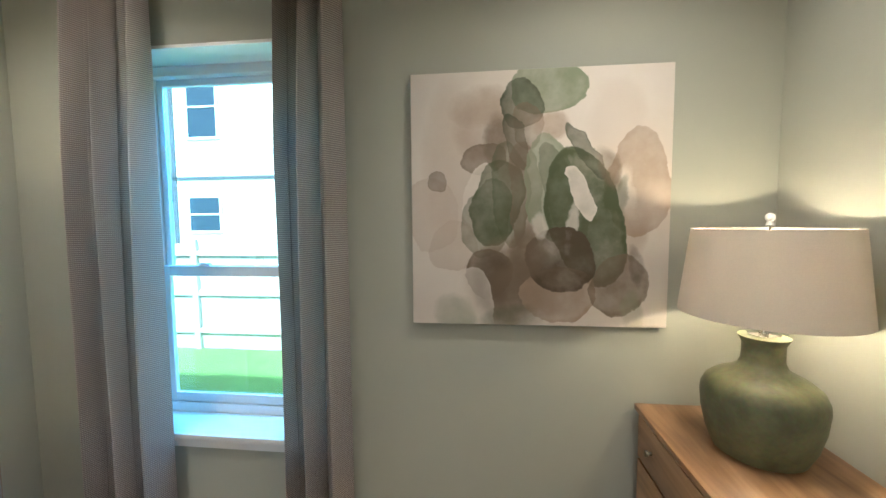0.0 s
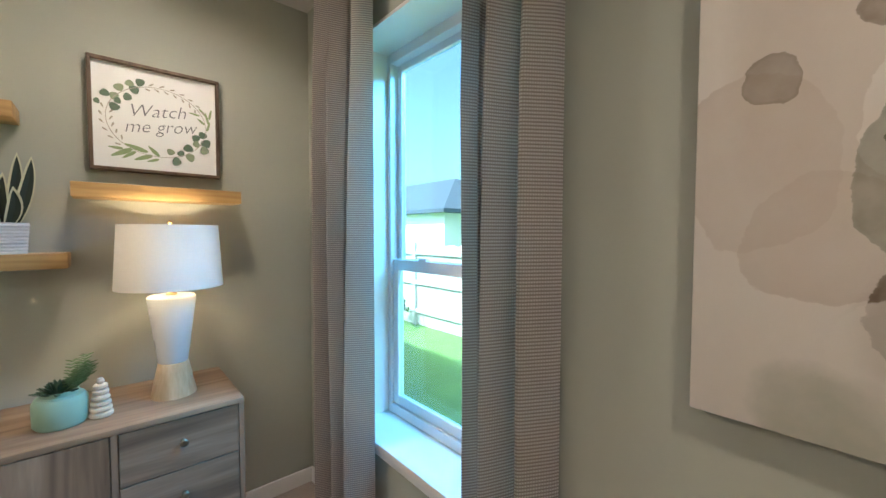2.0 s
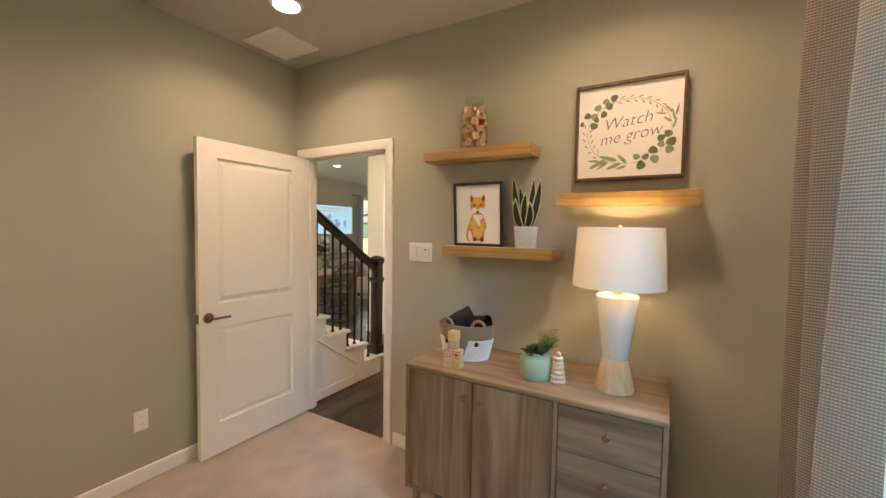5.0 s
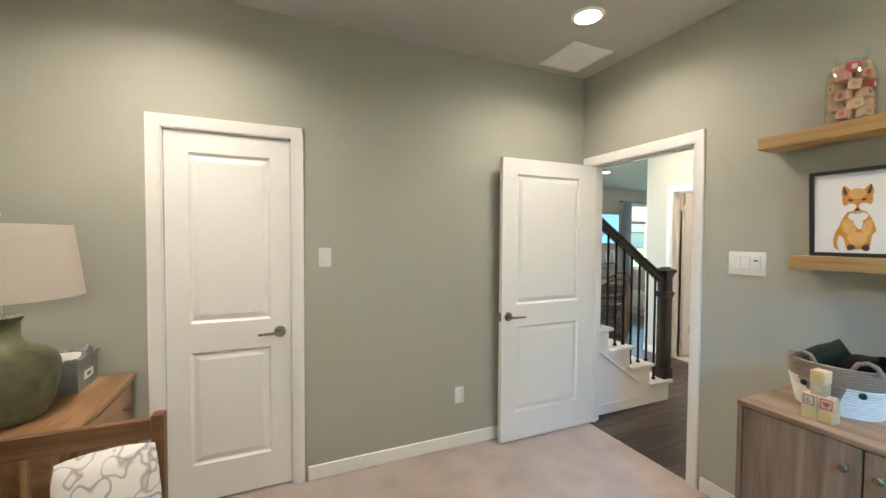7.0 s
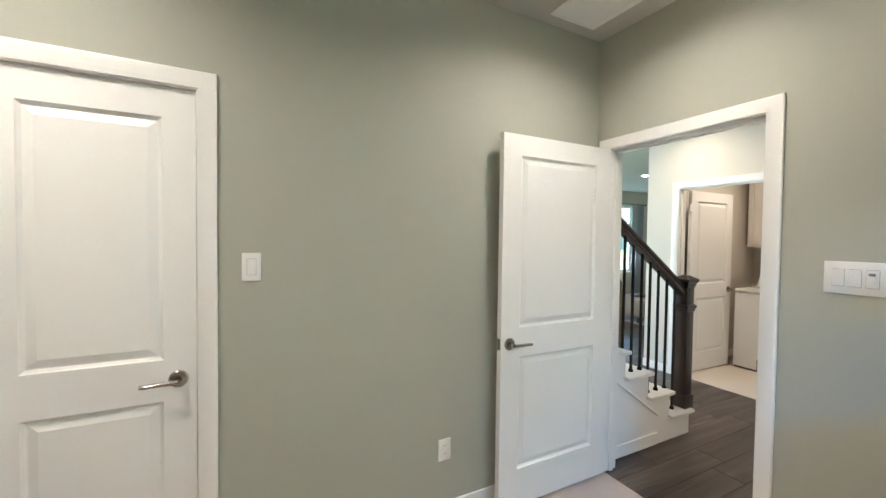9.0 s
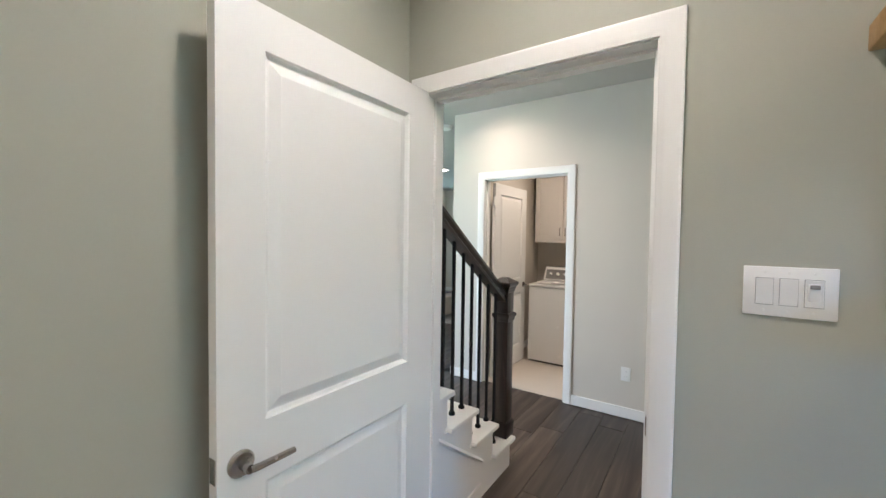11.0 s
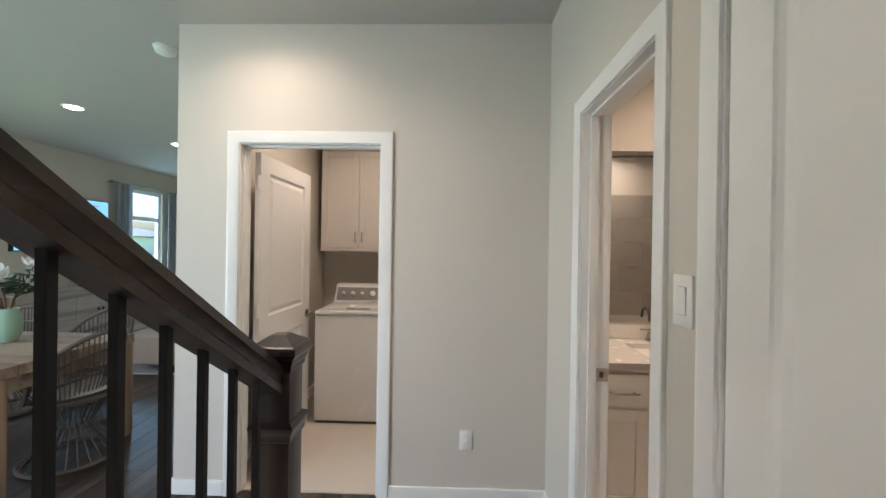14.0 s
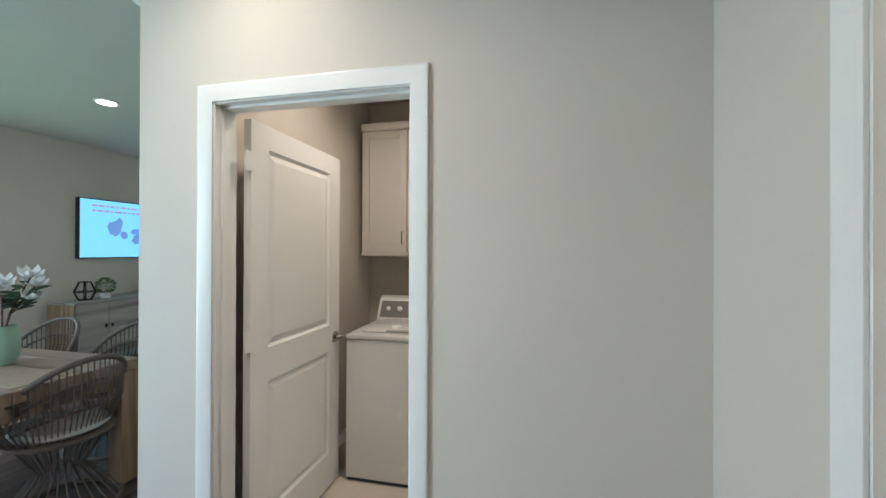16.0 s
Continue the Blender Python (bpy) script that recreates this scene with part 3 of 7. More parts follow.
for seg in ((-2.32, -0.26, -2.32, 1.868, "e"), (-2.306, 1.868, 1.13, 1.868, "s"), (1.13, -1.241, 1.13, 1.854, "w"), (0.585, -1.255, 1.13, -1.255, "n"),
            (-2.30, -1.255, -0.213, -1.255, "n"), (-4.53, -2.442, -4.53, -2.139, "e"), (-4.53, -1.172, -4.53, -0.275, "e"), (-4.516, -0.275, -4.046, -0.275, "s"),
            (-3.28, -0.275, -3.195, -0.275, "s"), (-6.4, -2.442, -4.53, -2.442, "s"), (-9.99, -6.2, -5.75, -6.2, "n"), (-6.42, -2.2, -4.66, -2.2, "n"), (-10.0, -6.18, -10.0, -2.45, "e")):
    baseboard(*seg)


# ---- doors ----
def door_leaf(w, h, t, flip=False):
    """A two-panel door leaf: stiles and rails, with panels set back behind a sloping moulding on both faces. x along its width, y through it."""
    bm = bmesh.new()
    s = min(0.12, w * 0.175)
    holes = [(0.205, 0.828), (0.988, h - 0.112)]
    levels = [0.0, *[v for p in holes for v in p], h]
    box(bm, 0, s, 0, t, 0, h)
    box(bm, w - s, w, 0, t, 0, h)
    for lo, hi in zip(levels[::2], levels[1::2]):
        box(bm, s, w - s, 0, t, lo, hi)
    for lo, hi in holes:
        box(bm, s, w - s, 0.015, t - 0.015, lo, hi)
        for y0, y1, y2 in ((0.0, 0.012, 0.004), (t, t - 0.012, t - 0.004)):
            rects = []
            for inset, y in ((0.0, y0), (0.004, y0 + (y1 - y0) * 0.45), (0.013, y1), (0.017, y1), (0.045, y2)):
                rects.append([bm.verts.new(c) for c in ((s + inset, y, lo + inset), (w - s - inset, y, lo + inset), (w - s - inset, y, hi - inset), (s + inset, y, hi - inset))])
            for a, b in zip(rects, rects[1:]):
                for k in range(4):
                    bm.faces.new((a[k], a[(k + 1) % 4], b[(k + 1) % 4], b[k]))
            bm.faces.new(rects[-1])
    return bm


def lever(parent, x, z, y, out, reach):
    """A rosette with a flat lever; out: -1 or 1 along y, reach: along x."""
    rose = part("rosette", lathe([(0.0, 0), (0.033, 0), (0.033, 0.006), (0.028, 0.011), (0.012, 0.013), (0.011, 0.045), (0.0, 0.045)], 24), NICKEL, parent, "round brushed nickel rosette")
    rose.matrix_basis = pose(x, y, z, 90 if out < 0 else -90)
    bm = tube([(x, y + out * 0.046, z), (x + reach * 0.02, y + out * 0.05, z), (x + reach * 0.115, y + out * 0.05, z - 0.002)], 0.009, 10, ends=0.008)
    part("lever", bm, NICKEL, parent, "brushed nickel lever handle")


def hinge(parent, x, y, z, nickel=False):
    bm = lathe([(0.006, -0.045), (0.006, 0.045)], 10, at=(x, y, z))
    part("hinge", bm, NICKEL if nickel else TRIM, parent, "painted door hinge")


def casing_board(bm, axis, f, out, a0, a1, z0, z1, w):
    """A mitred casing round three sides of an opening on face f of a wall; out: which way it stands off."""
    prof = [(0.006, 0.0), (0.006, 0.008), (0.009, 0.010), (0.020, 0.0105), (0.026, 0.013), (w - 0.010, 0.0155), (w - 0.003, 0.0155), (w, 0.013), (w, 0.0)]
    rows = []
    for d, h in prof:
        row = []
        for u, z in ((a0 - d, z0), (a0 - d, z1 + d), (a1 + d, z1 + d), (a1 + d, z0)):
            row.append(bm.verts.new((u, f + out * h, z) if axis == "x" else (f + out * h, u, z)))
        rows.append(row)
    n = len(rows)
    for i in range(n):
        a, b = rows[i], rows[(i + 1) % n]
        for k in range(3):
            bm.faces.new((a[k], a[k + 1], b[k + 1], b[k]))
    bm.faces.new([r[0] for r in rows])
    bm.faces.new([r[3] for r in rows])


def door_frame(name, axis, fa, fb, a0, a1, label, w=0.07, sides=(True, True), stop=None, h=2.04):
    """Casings on both faces of a wall, jambs and a stop between them; a0 to a1 is the clear opening."""
    base = thing(name, (0, 0, 0), label, "door frame", kind="structure")
    for f, out, use in ((max(fa, fb), 1, sides[1]), (min(fa, fb), -1, sides[0])):
        if use:
            bm = bmesh.new()
            casing_board(bm, axis, f, out, a0, a1, 0.0, h, w)
            part("casing", bm, TRIM, base, crease=50)
    bm = bmesh.new()
    lo, hi = min(fa, fb) + 0.001, max(fa, fb) - 0.001
    def put(u0, u1, l, k, z0, z1):
        if axis == "x":
            box(bm, u0, u1, l, k, z0, z1)
        else:
            box(bm, l, k, u0, u1, z0, z1)
    put(a0 - 0.014, a0, lo, hi, 0.0, h)
    put(a1, a1 + 0.014, lo, hi, 0.0, h)
    put(a0 - 0.014, a1 + 0.014, lo, hi, h, h + 0.0145)
    part("jamb", bm, TRIM, base)
    if stop:
        bm = bmesh.new()
        put(a0, a0 + 0.011, stop[0], stop[1], 0.0, h)
        put(a1 - 0.011, a1, stop[0], stop[1], 0.0, h)
        put(a0, a1, stop[0], stop[1], h - 0.011, h)
        part("stop", bm, TRIM, base)
    return base


def strike_plate(parent, m):
    bm = boxed(-0.028, 0.028, -0.0015, 0.0015, -0.028, 0.028, bevel=0.001, seg=1)
    pl = part("strike_plate", bm, NICKEL, parent, "nickel strike plate")
    pl.matrix_basis = m
    part("latch_hole", boxed(-0.008, 0.008, -0.003, 0.0025, -0.013, 0.013), SLOT, pl)


# the bedroom door, standing open along the south wall
frame_1 = door_frame("door_frame_1", "y", -2.44, -2.32, -1.16, -0.35, "white door frame of the bedroom", stop=(-2.405, -2.37))
strike_plate(frame_1, pose(-2.345, -0.3505, 0.93, 0, 0, 0))
door_1 = thing("door_1", (-2.31, -1.178, 0.012), "open white two-panel bedroom door with nickel lever", "door", kind="structure")
part("leaf", door_leaf(0.81, 2.03, 0.036), TRIM, door_1, crease=12)
lever(door_1, 0.755, 0.905, 0.036, 1, -1)
part("latch_plate", boxed(0.8095, 0.812, 0.006, 0.030, 0.875, 0.935), NICKEL, door_1, "nickel latch plate on the edge")
part("door_bumper", tube([(0.74, 0.0, 0.08), (0.74, -0.06, 0.08)], 0.008), NICKEL, door_1, "small nickel door stop")

# the closet door in the bedroom, closed
frame_2 = door_frame("door_frame_2", "x", -1.315, -1.255, -0.125, 0.497, "white frame of the bedroom closet", sides=(False, True), stop=(-1.3145, -1.3062))
door_2 = thing("door_2", (-0.122, -1.305, 0.012), "closed white two-panel closet door with nickel lever", "door", kind="structure")
part("leaf", door_leaf(0.616, 2.025, 0.036), TRIM, door_2, crease=12)
lever(door_2, 0.06, 0.91, 0.036, 1, 1)
for z in (0.25, 1.0, 1.8):
    hinge(door_2, 0.619, 0.042, z)

# the laundry door, standing open inside the laundry
frame_3 = door_frame("door_frame_3", "y", -4.65, -4.53, -2.066, -1.245, "white frame of the laundry door", w=0.072, stop=(-4.60, -4.565), h=2.052)
door_3 = thing("door_3", (-4.69, -2.026, 0.012), "open white two-panel laundry door", "door", kind="structure", turn=179.0)
part("leaf", door_leaf(0.80, 2.03, 0.036), TRIM, door_3, crease=12)
lever(door_3, 0.745, 0.905, 0.0, -1, -1)
for z in (0.25, 1.04, 1.84):
    part("hinge", boxed(-0.035, 0.012, -0.004, 0.006, z - 0.045, z + 0.045, bevel=0.002, seg=1), TRIM, door_3, "white painted hinge")

# the bathroom doorway
frame_4 = door_frame("door_frame_4", "x", -0.275, -0.155, -3.975, -3.37, "white frame of the bathroom door", stop=(-0.24, -0.205))
strike_plate(frame_4, pose(-3.9735, -0.18, 0.93, 0, 0, 90))
door_4 = thing("door_4", (-3.372, -0.14, 0.012), "open white two-panel bathroom door", "door", kind="structure", turn=88)
part("leaf", door_leaf(0.60, 2.03, 0.036), TRIM, door_4, crease=12)
lever(door_4, 0.545, 0.905, 0.036, 1, -1)

# the hall closet, closed
frame_5 = door_frame("door_frame_5", "x", -0.275, -0.215, -3.105, -2.5, "white frame of the hall closet", w=0.058, sides=(True, False), stop=(-0.2285, -0.2165))
door_5 = thing("door_5", (-3.102, -0.266, 0.012), "closed white two-panel hall closet door", "door", kind="structure")
part("leaf", door_leaf(0.6, 2.025, 0.036), TRIM, door_5, crease=12)
lever(door_5, 0.06, 0.91, 0.0, -1, 1)


# ---- the bedroom window and what lies outside ----
win = thing("window_1", (0, 0, 0), "white vinyl single-hung window with a deep white reveal", "window", kind="structure")
WX0, WX1, WZ0, WZ1 = -1.775, -0.725, 0.56, 2.38
bm = bmesh.new()
for x0, x1, z0, z1 in ((-1.79, WX0, 0.545, 2.395), (WX1, -0.71, 0.545, 2.395), (WX0, WX1, WZ1, 2.395)):
    box(bm, x0, x1, 1.866, 2.139, z0, z1)
part("reveal", bm, TRIM, win)
part("sill", boxed(-1.81, -0.69, 1.836, 2.07, 0.532, 0.562, bevel=0.004), TRIM, win, "white painted window sill")
part("apron", boxed(-1.80, -0.70, 1.854, 1.867, 0.49, 0.531, bevel=0.002, seg=1), TRIM, win)


def sash(name, x0, x1, y0, y1, z0, z1, w, wb, wt, glass=True):
    bm = bmesh.new()
    box(bm, x0, x0 + w, y0, y1, z0, z1, bevel=0.003, seg=1)
    box(bm, x1 - w, x1, y0, y1, z0, z1, bevel=0.003, seg=1)
    box(bm, x0 + w, x1 - w, y0, y1, z0, z0 + wb, bevel=0.003, seg=1)
    box(bm, x0 + w, x1 - w, y0, y1, z1 - wt, z1, bevel=0.003, seg=1)
    fr = part(name, bm, VINYL, win)
    if not glass:
        return
    g = part("pane", boxed(x0 + w, x1 - w, (y0 + y1) / 2 - 0.003, (y0 + y1) / 2 + 0.003, z0 + wb, z1 - wt), CYAN_PANE, fr, "window glass tinted with the cyan of daylight")


sash("window_frame", WX0, WX1, 2.055, 2.135, WZ0, WZ1, 0.028, 0.05, 0.05, glass=False)
sash("upper_sash", WX0 + 0.028, WX1 - 0.028, 2.098, 2.125, 1.325, WZ1 - 0.05, 0.035, 0.03, 0.035)
sash("lower_sash", WX0 + 0.028, WX1 - 0.028, 2.068, 2.095, WZ0 + 0.05, 1.355, 0.042, 0.05, 0.055)
for x in (-1.5, -1.0):
    part("sash_lock", boxed(x - 0.03, x + 0.03, 2.062, 2.085, 1.355, 1.37, bevel=0.004), VINYL, win, "white sash lock")


# ---- stairs ----
RISE, RUN, STAIR_X = 0.182, 0.25, -3.365
stairs = thing("staircase", (0, 0, 0), "white painted staircase with boxed treads beside the hall", "stairs", kind="structure")
for i in range(6):
    x0, z = STAIR_X + RUN * i, RISE * (i + 1)
    x1 = x0 + RUN
    y1 = -1.235 if x0 < -2.6 else -1.38
    part("riser", boxed(x0, x0 + 0.018, -2.24, y1, z - RISE - (0.006 if i == 0 else 0), z - 0.026), TRIM, stairs)
    part("tread", boxed(x0 - 0.03, x1, -2.24, y1 + (0.028 if y1 > -1.3 else 0), z - 0.026, z, bevel=0.006), TRIM, stairs, "white painted tread with rounded nosing")
    if y1 > -1.3:
        part("skirt", boxed(x0 + 0.018, x1 + 0.018, -1.255, y1, -0.006, z - 0.026), TRIM, stairs)
bm = bmesh.new()
for a, b in (((-2.965, -0.0), (-2.45, -0.0)),):
    box(bm, a[0], b[0], -1.235, -1.222, 0.0, 0.085, bevel=0.002, seg=1)
part("skirt_base", bm, TRIM, stairs)
slope_bm = tube([(-2.97, -1.231, 0.215), (-2.452, -1.231, 0.575)], 0.011, 6)
part("skirt_moulding", slope_bm, TRIM, stairs)

balustrade = thing("balustrade", (-3.366, -1.292, 0.182), "espresso wood newel and handrail with black iron balusters", "railing", kind="structure")
bm = boxed(-0.045, 0.045, -0.045, 0.045, 0.0, 0.972, bevel=0.003)
box(bm, -0.056, 0.056, -0.056, 0.056, 0.0, 0.10, bevel=0.004)
newel = part("newel_post", bm, ESPRESSO, balustrade, "square espresso wood newel post")


def square_turning(prof):
    """A square moulding: half widths and heights, from the bottom up."""
    bm = bmesh.new()
    rings = [[bm.verts.new((sx * r, sy * r, z)) for sx, sy in ((-1, -1), (1, -1), (1, 1), (-1, 1))] for r, z in prof]
    for a, b in zip(rings, rings[1:]):
        for k in range(4):
            bm.faces.new((a[k], a[(k + 1) % 4], b[(k + 1) % 4], b[k]))
    bm.faces.new(rings[0])
    bm.faces.new(rings[-1])
    return bm


part("collar", square_turning([(0.046, 0.752), (0.050, 0.757), (0.051, 0.772), (0.055, 0.780), (0.059, 0.788), (0.060, 0.796), (0.055, 0.803), (0.048, 0.808)]), ESPRESSO, newel, crease=25)
part("cap", square_turning([(0.046, 0.940), (0.049, 0.944), (0.050, 0.956), (0.054, 0.964), (0.056, 0.975), (0.063, 0.983), (0.067, 0.990), (0.068, 1.001), (0.064, 1.008), (0.056, 1.011), (0.051, 1.014), (0.020, 1.034), (0.016, 1.035)]), ESPRESSO, newel, "flat pyramid newel cap", crease=8)
SL = 0.668


def rail_z(x):
    """Height of the handrail's underside at x, from the balustrade's base."""
    return 0.882 + (x - 0.045) * SL


bm = bmesh.new()
prof = [(-0.030, 0.0), (0.030, 0.0), (0.030, 0.018), (0.022, 0.026), (0.024, 0.034), (0.033, 0.044), (0.030, 0.062), (0.015, 0.070), (-0.015, 0.070), (-0.030, 0.062), (-0.033, 0.044), (-0.024, 0.034), (-0.022, 0.026), (-0.030, 0.018)]
loops = []
for x in (0.043, 0.925):
    loops.append([bm.verts.new((x, y, rail_z(x) + z * 1.2)) for y, z in prof])
for k in range(len(prof)):
    bm.faces.new((loops[0][k], loops[0][(k + 1) % len(prof)], loops[1][(k + 1) % len(prof)], loops[1][k]))
bm.faces.new(loops[0])
bm.faces.new(loops[1])
part("handrail", bm, ESPRESSO_X, balustrade, "moulded espresso handrail")
for k, x in enumerate((0.13, 0.232, 0.334, 0.43, 0.524, 0.62, 0.713, 0.806, 0.90)):
    step = int((x - 0.007 + 0.03) // RUN)
    zb = RISE * step
    bal = part("baluster", boxed(x - 0.0075, x + 0.0075, -0.0075, 0.0075, zb, rail_z(x) + 0.01, bevel=0.001, seg=1), BLACK_IRON, balustrade)
    part("shoe", lathe([(0.017, 0), (0.017, 0.012), (0.010, 0.022)], 12, at=(x, 0, zb)), BLACK_IRON, bal)

# ---- outside ----
bush_rng = random.Random(5)
fence = thing("fence", (0, 6.7, -0.75), "pale weathered board fence across the lawn", "fence")
board = finish("fence_board", boxed(-0.068, 0.068, -0.009, 0.009, 0, 1.97), FENCE)
for k in range(130):
    piece("board", board, fence, pose(-15.0 + k * 0.142, 0.02, -0.02 + 0.03 * bush_rng.random()))
for z in (0.35, 1.05, 1.78):
    part("rail", boxed(-15.05, 3.5, -0.045, -0.005, z - 0.045, z + 0.045), FENCE, fence)
for k in range(8):
    part("post", boxed(-14.9 + 2.4 * k - 0.05, -14.9 + 2.4 * k + 0.05, -0.06, 0.0, 0, 2.03), FENCE, fence)


def bush(x, y, r, h):
    base = thing("bush", (x, y, -0.75), "rounded green shrub at the foot of the fence", "shrub", "shrubs along the fence")
    part("stem", tube([(0, 0, 0), (0.02, 0, h * 0.5)], 0.03, 6), BOLL, base)
    bm = bmesh.new()
    for _ in range(260):
        a, e, q = bush_rng.uniform(0, 6.28), bush_rng.uniform(-0.2, 1.5), bush_rng.uniform(0.55, 1.0)
        p = Vector((math.cos(a) * math.cos(e) * r * q, math.sin(a) * math.cos(e) * r * q, h * (0.3 + 0.6 * math.sin(e) * q)))
        d = Vector((bush_rng.uniform(-1, 1), bush_rng.uniform(-1, 1), bush_rng.uniform(0, 1))) * 0.12
        blade(bm, p, p + d, 0.07, steps=2)
    tagged(part("crown", bm, BUSH, base), kind="stuff")


for x, r in ((-10.3, 0.7), (-9.0, 0.6), (-7.9, 0.65)):
    bush(x, 5.9, r, 1.1)


def far_house(name, x0, x1, y0, y1, eave, ridge, label, windows, lap):
    h = thing(name, (x0, y0, -0.75), label, "house")
    w, d, e = x1 - x0, y1 - y0, eave + 0.75
    body = part("wall", boxed(0, w, 0, d, 0, e), EXTERIOR, h)
    bm = bmesh.new()
    n = int(e / lap)
    for i in range(n):
        vs = [bm.verts.new(c) for c in ((0, -0.004, i * lap + lap), (w, -0.004, i * lap + lap), (w, -0.022, i * lap), (0, -0.022, i * lap))]
        bm.faces.new(vs)
    part("lap_siding", bm, EXTERIOR, h, "white lap siding")
    ov = 0.55
    bm = bmesh.new()
    lo = [bm.verts.new(c) for c in ((-ov, -ov, e), (w + ov, -ov, e), (w + ov, d + ov, e), (-ov, d + ov, e))]
    hi = [bm.verts.new(c) for c in ((-ov, -ov, e + 0.2), (w + ov, -ov, e + 0.2), (w + ov, d + ov, e + 0.2), (-ov, d + ov, e + 0.2))]
    rz = ridge + 0.75
    top = [bm.verts.new((min(d, w) * 0.45, d / 2, rz)), bm.verts.new((w - min(d, w) * 0.45, d / 2, rz))]
    bm.faces.new(lo)
    for k in range(4):
        bm.faces.new((lo[k], lo[(k + 1) % 4], hi[(k + 1) % 4], hi[k]))
    bm.faces.new((hi[0], hi[1], top[1], top[0]))
    bm.faces.new((hi[1], hi[2], top[1]))
    bm.faces.new((hi[2], hi[3], top[0], top[1]))
    bm.faces.new((hi[3], hi[0], top[0]))
    part("roof", bm, ROOF, h, "dark hipped shingle roof")
    for wx, wz, ww, wh in windows:
        bm = bmesh.new()
        for a0, a1, c0, c1 in ((wx - 0.09, wx, wz - 0.09, wz + wh + 0.09), (wx + ww, wx + ww + 0.09, wz - 0.09, wz + wh + 0.09), (wx, wx + ww, wz + wh, wz + wh + 0.09), (wx, wx + ww, wz - 0.09, wz), (wx, wx + ww, wz + wh / 2 - 0.03, wz + wh / 2 + 0.03)):
            box(bm, a0, a1, -0.07, -0.02, c0, c1)
        wd = part("window", bm, VINYL, h, "white framed window")
        part("pane", boxed(wx, wx + ww, -0.045, -0.03, wz, wz + wh), FAR_GLASS, wd)
    return h


neighbour = far_house("neighbour_house", -11.0, 3.0, 12.9, 21.0, 7.6, 10.0, "two-storey white lap-sided house behind the fence",
                      [(0.68, 5.3, 1.05, 2.05), (0.6, 2.05, 1.12, 1.15), (4.6, 5.3, 1.15, 2.1), (4.6, 1.9, 1.15, 1.25)], 0.18)
part("band_board", boxed(-0.02, 14.02, -0.05, -0.02, 3.83, 3.93), ROOF, neighbour, "dark band board between storeys")
part("corner_board", boxed(-0.03, 0.12, -0.05, -0.024, 0, 8.35), ROOF, neighbour, "dark corner board and downpipe")
# made-up house, a pale backdrop to keep the living room window bright
far_house("south_house", -92.0, -66.0, -78.0, -64.0, 2.8, 5.0, "pale backdrop house, added far beyond the living room window", [(4.0, 1.2, 1.5, 1.2)], 0.2)
far_house("low_house", -30.0, -15.5, 14.5, 24.0, 2.6, 5.3, "single-storey house with a dark hipped roof", [(3.0, 1.2, 1.5, 1.2), (9.0, 1.2, 1.5, 1.2)], 0.2)

# ---- curtains ----
def curtain_cloth(x0, x1, y, z0, z1, folds, depth, seed):
    """A hanging cloth with rounded folds, a soft flare towards its hem, and a length-true map for its weave."""
    rng = random.Random(seed)
    amps = [rng.uniform(0.6, 1.15) for _ in range(folds + 2)]
    lean = [rng.uniform(-0.012, 0.012) for _ in range(folds + 2)]
    bm = bmesh.new()
    uv = bm.loops.layers.uv.new("UVMap")
    nu, nv = folds * 14, 26
    grid, lens = [], []
    for j in range(nv + 1):
        t = j / nv
        z = z0 + (z1 - z0) * t
        row, acc, prev = [], 0.0, None
        for i in range(nu + 1):
            s = i / nu
            ph = s * folds
            k = int(ph)
            a = amps[k] * (1 - (ph - k)) + amps[k + 1] * (ph - k)
            wob = 0.25 * math.sin(3.1 * t + k * 1.7 + seed)
            yy = y + depth - depth * a * 2.0 * abs(math.sin(math.pi * ph + 0.12 * math.sin(math.pi * ph) * wob)) ** 0.75 * (0.8 + 0.2 * (1 - t))
            xx = x0 + (x1 - x0) * s + lean[k] * math.sin(2.5 * t + k) + 0.010 * math.sin(4 * math.pi * ph)
            mid = (x0 + x1) / 2
            xx = mid + (xx - mid) * (1.0 + 0.05 * (1 - t))
            p = Vector((xx, yy, z))
            acc += (p - prev).length if prev else 0.0
            prev = p
            row.append((bm.verts.new(p), acc))
        grid.append(row)
    for j in range(nv):
        for i in range(nu):
            q = ((j, i), (j, i + 1), (j + 1, i + 1), (j + 1, i))
            f = bm.faces.new([grid[a][b][0] for a, b in q])
            for lp, (a, b) in zip(f.loops, q):
                lp[uv].uv = (grid[0][b][1], z0 + (z1 - z0) * a / nv)
    bmesh.ops.solidify(bm, geom=bm.faces[:], thickness=0.003)
    return bm


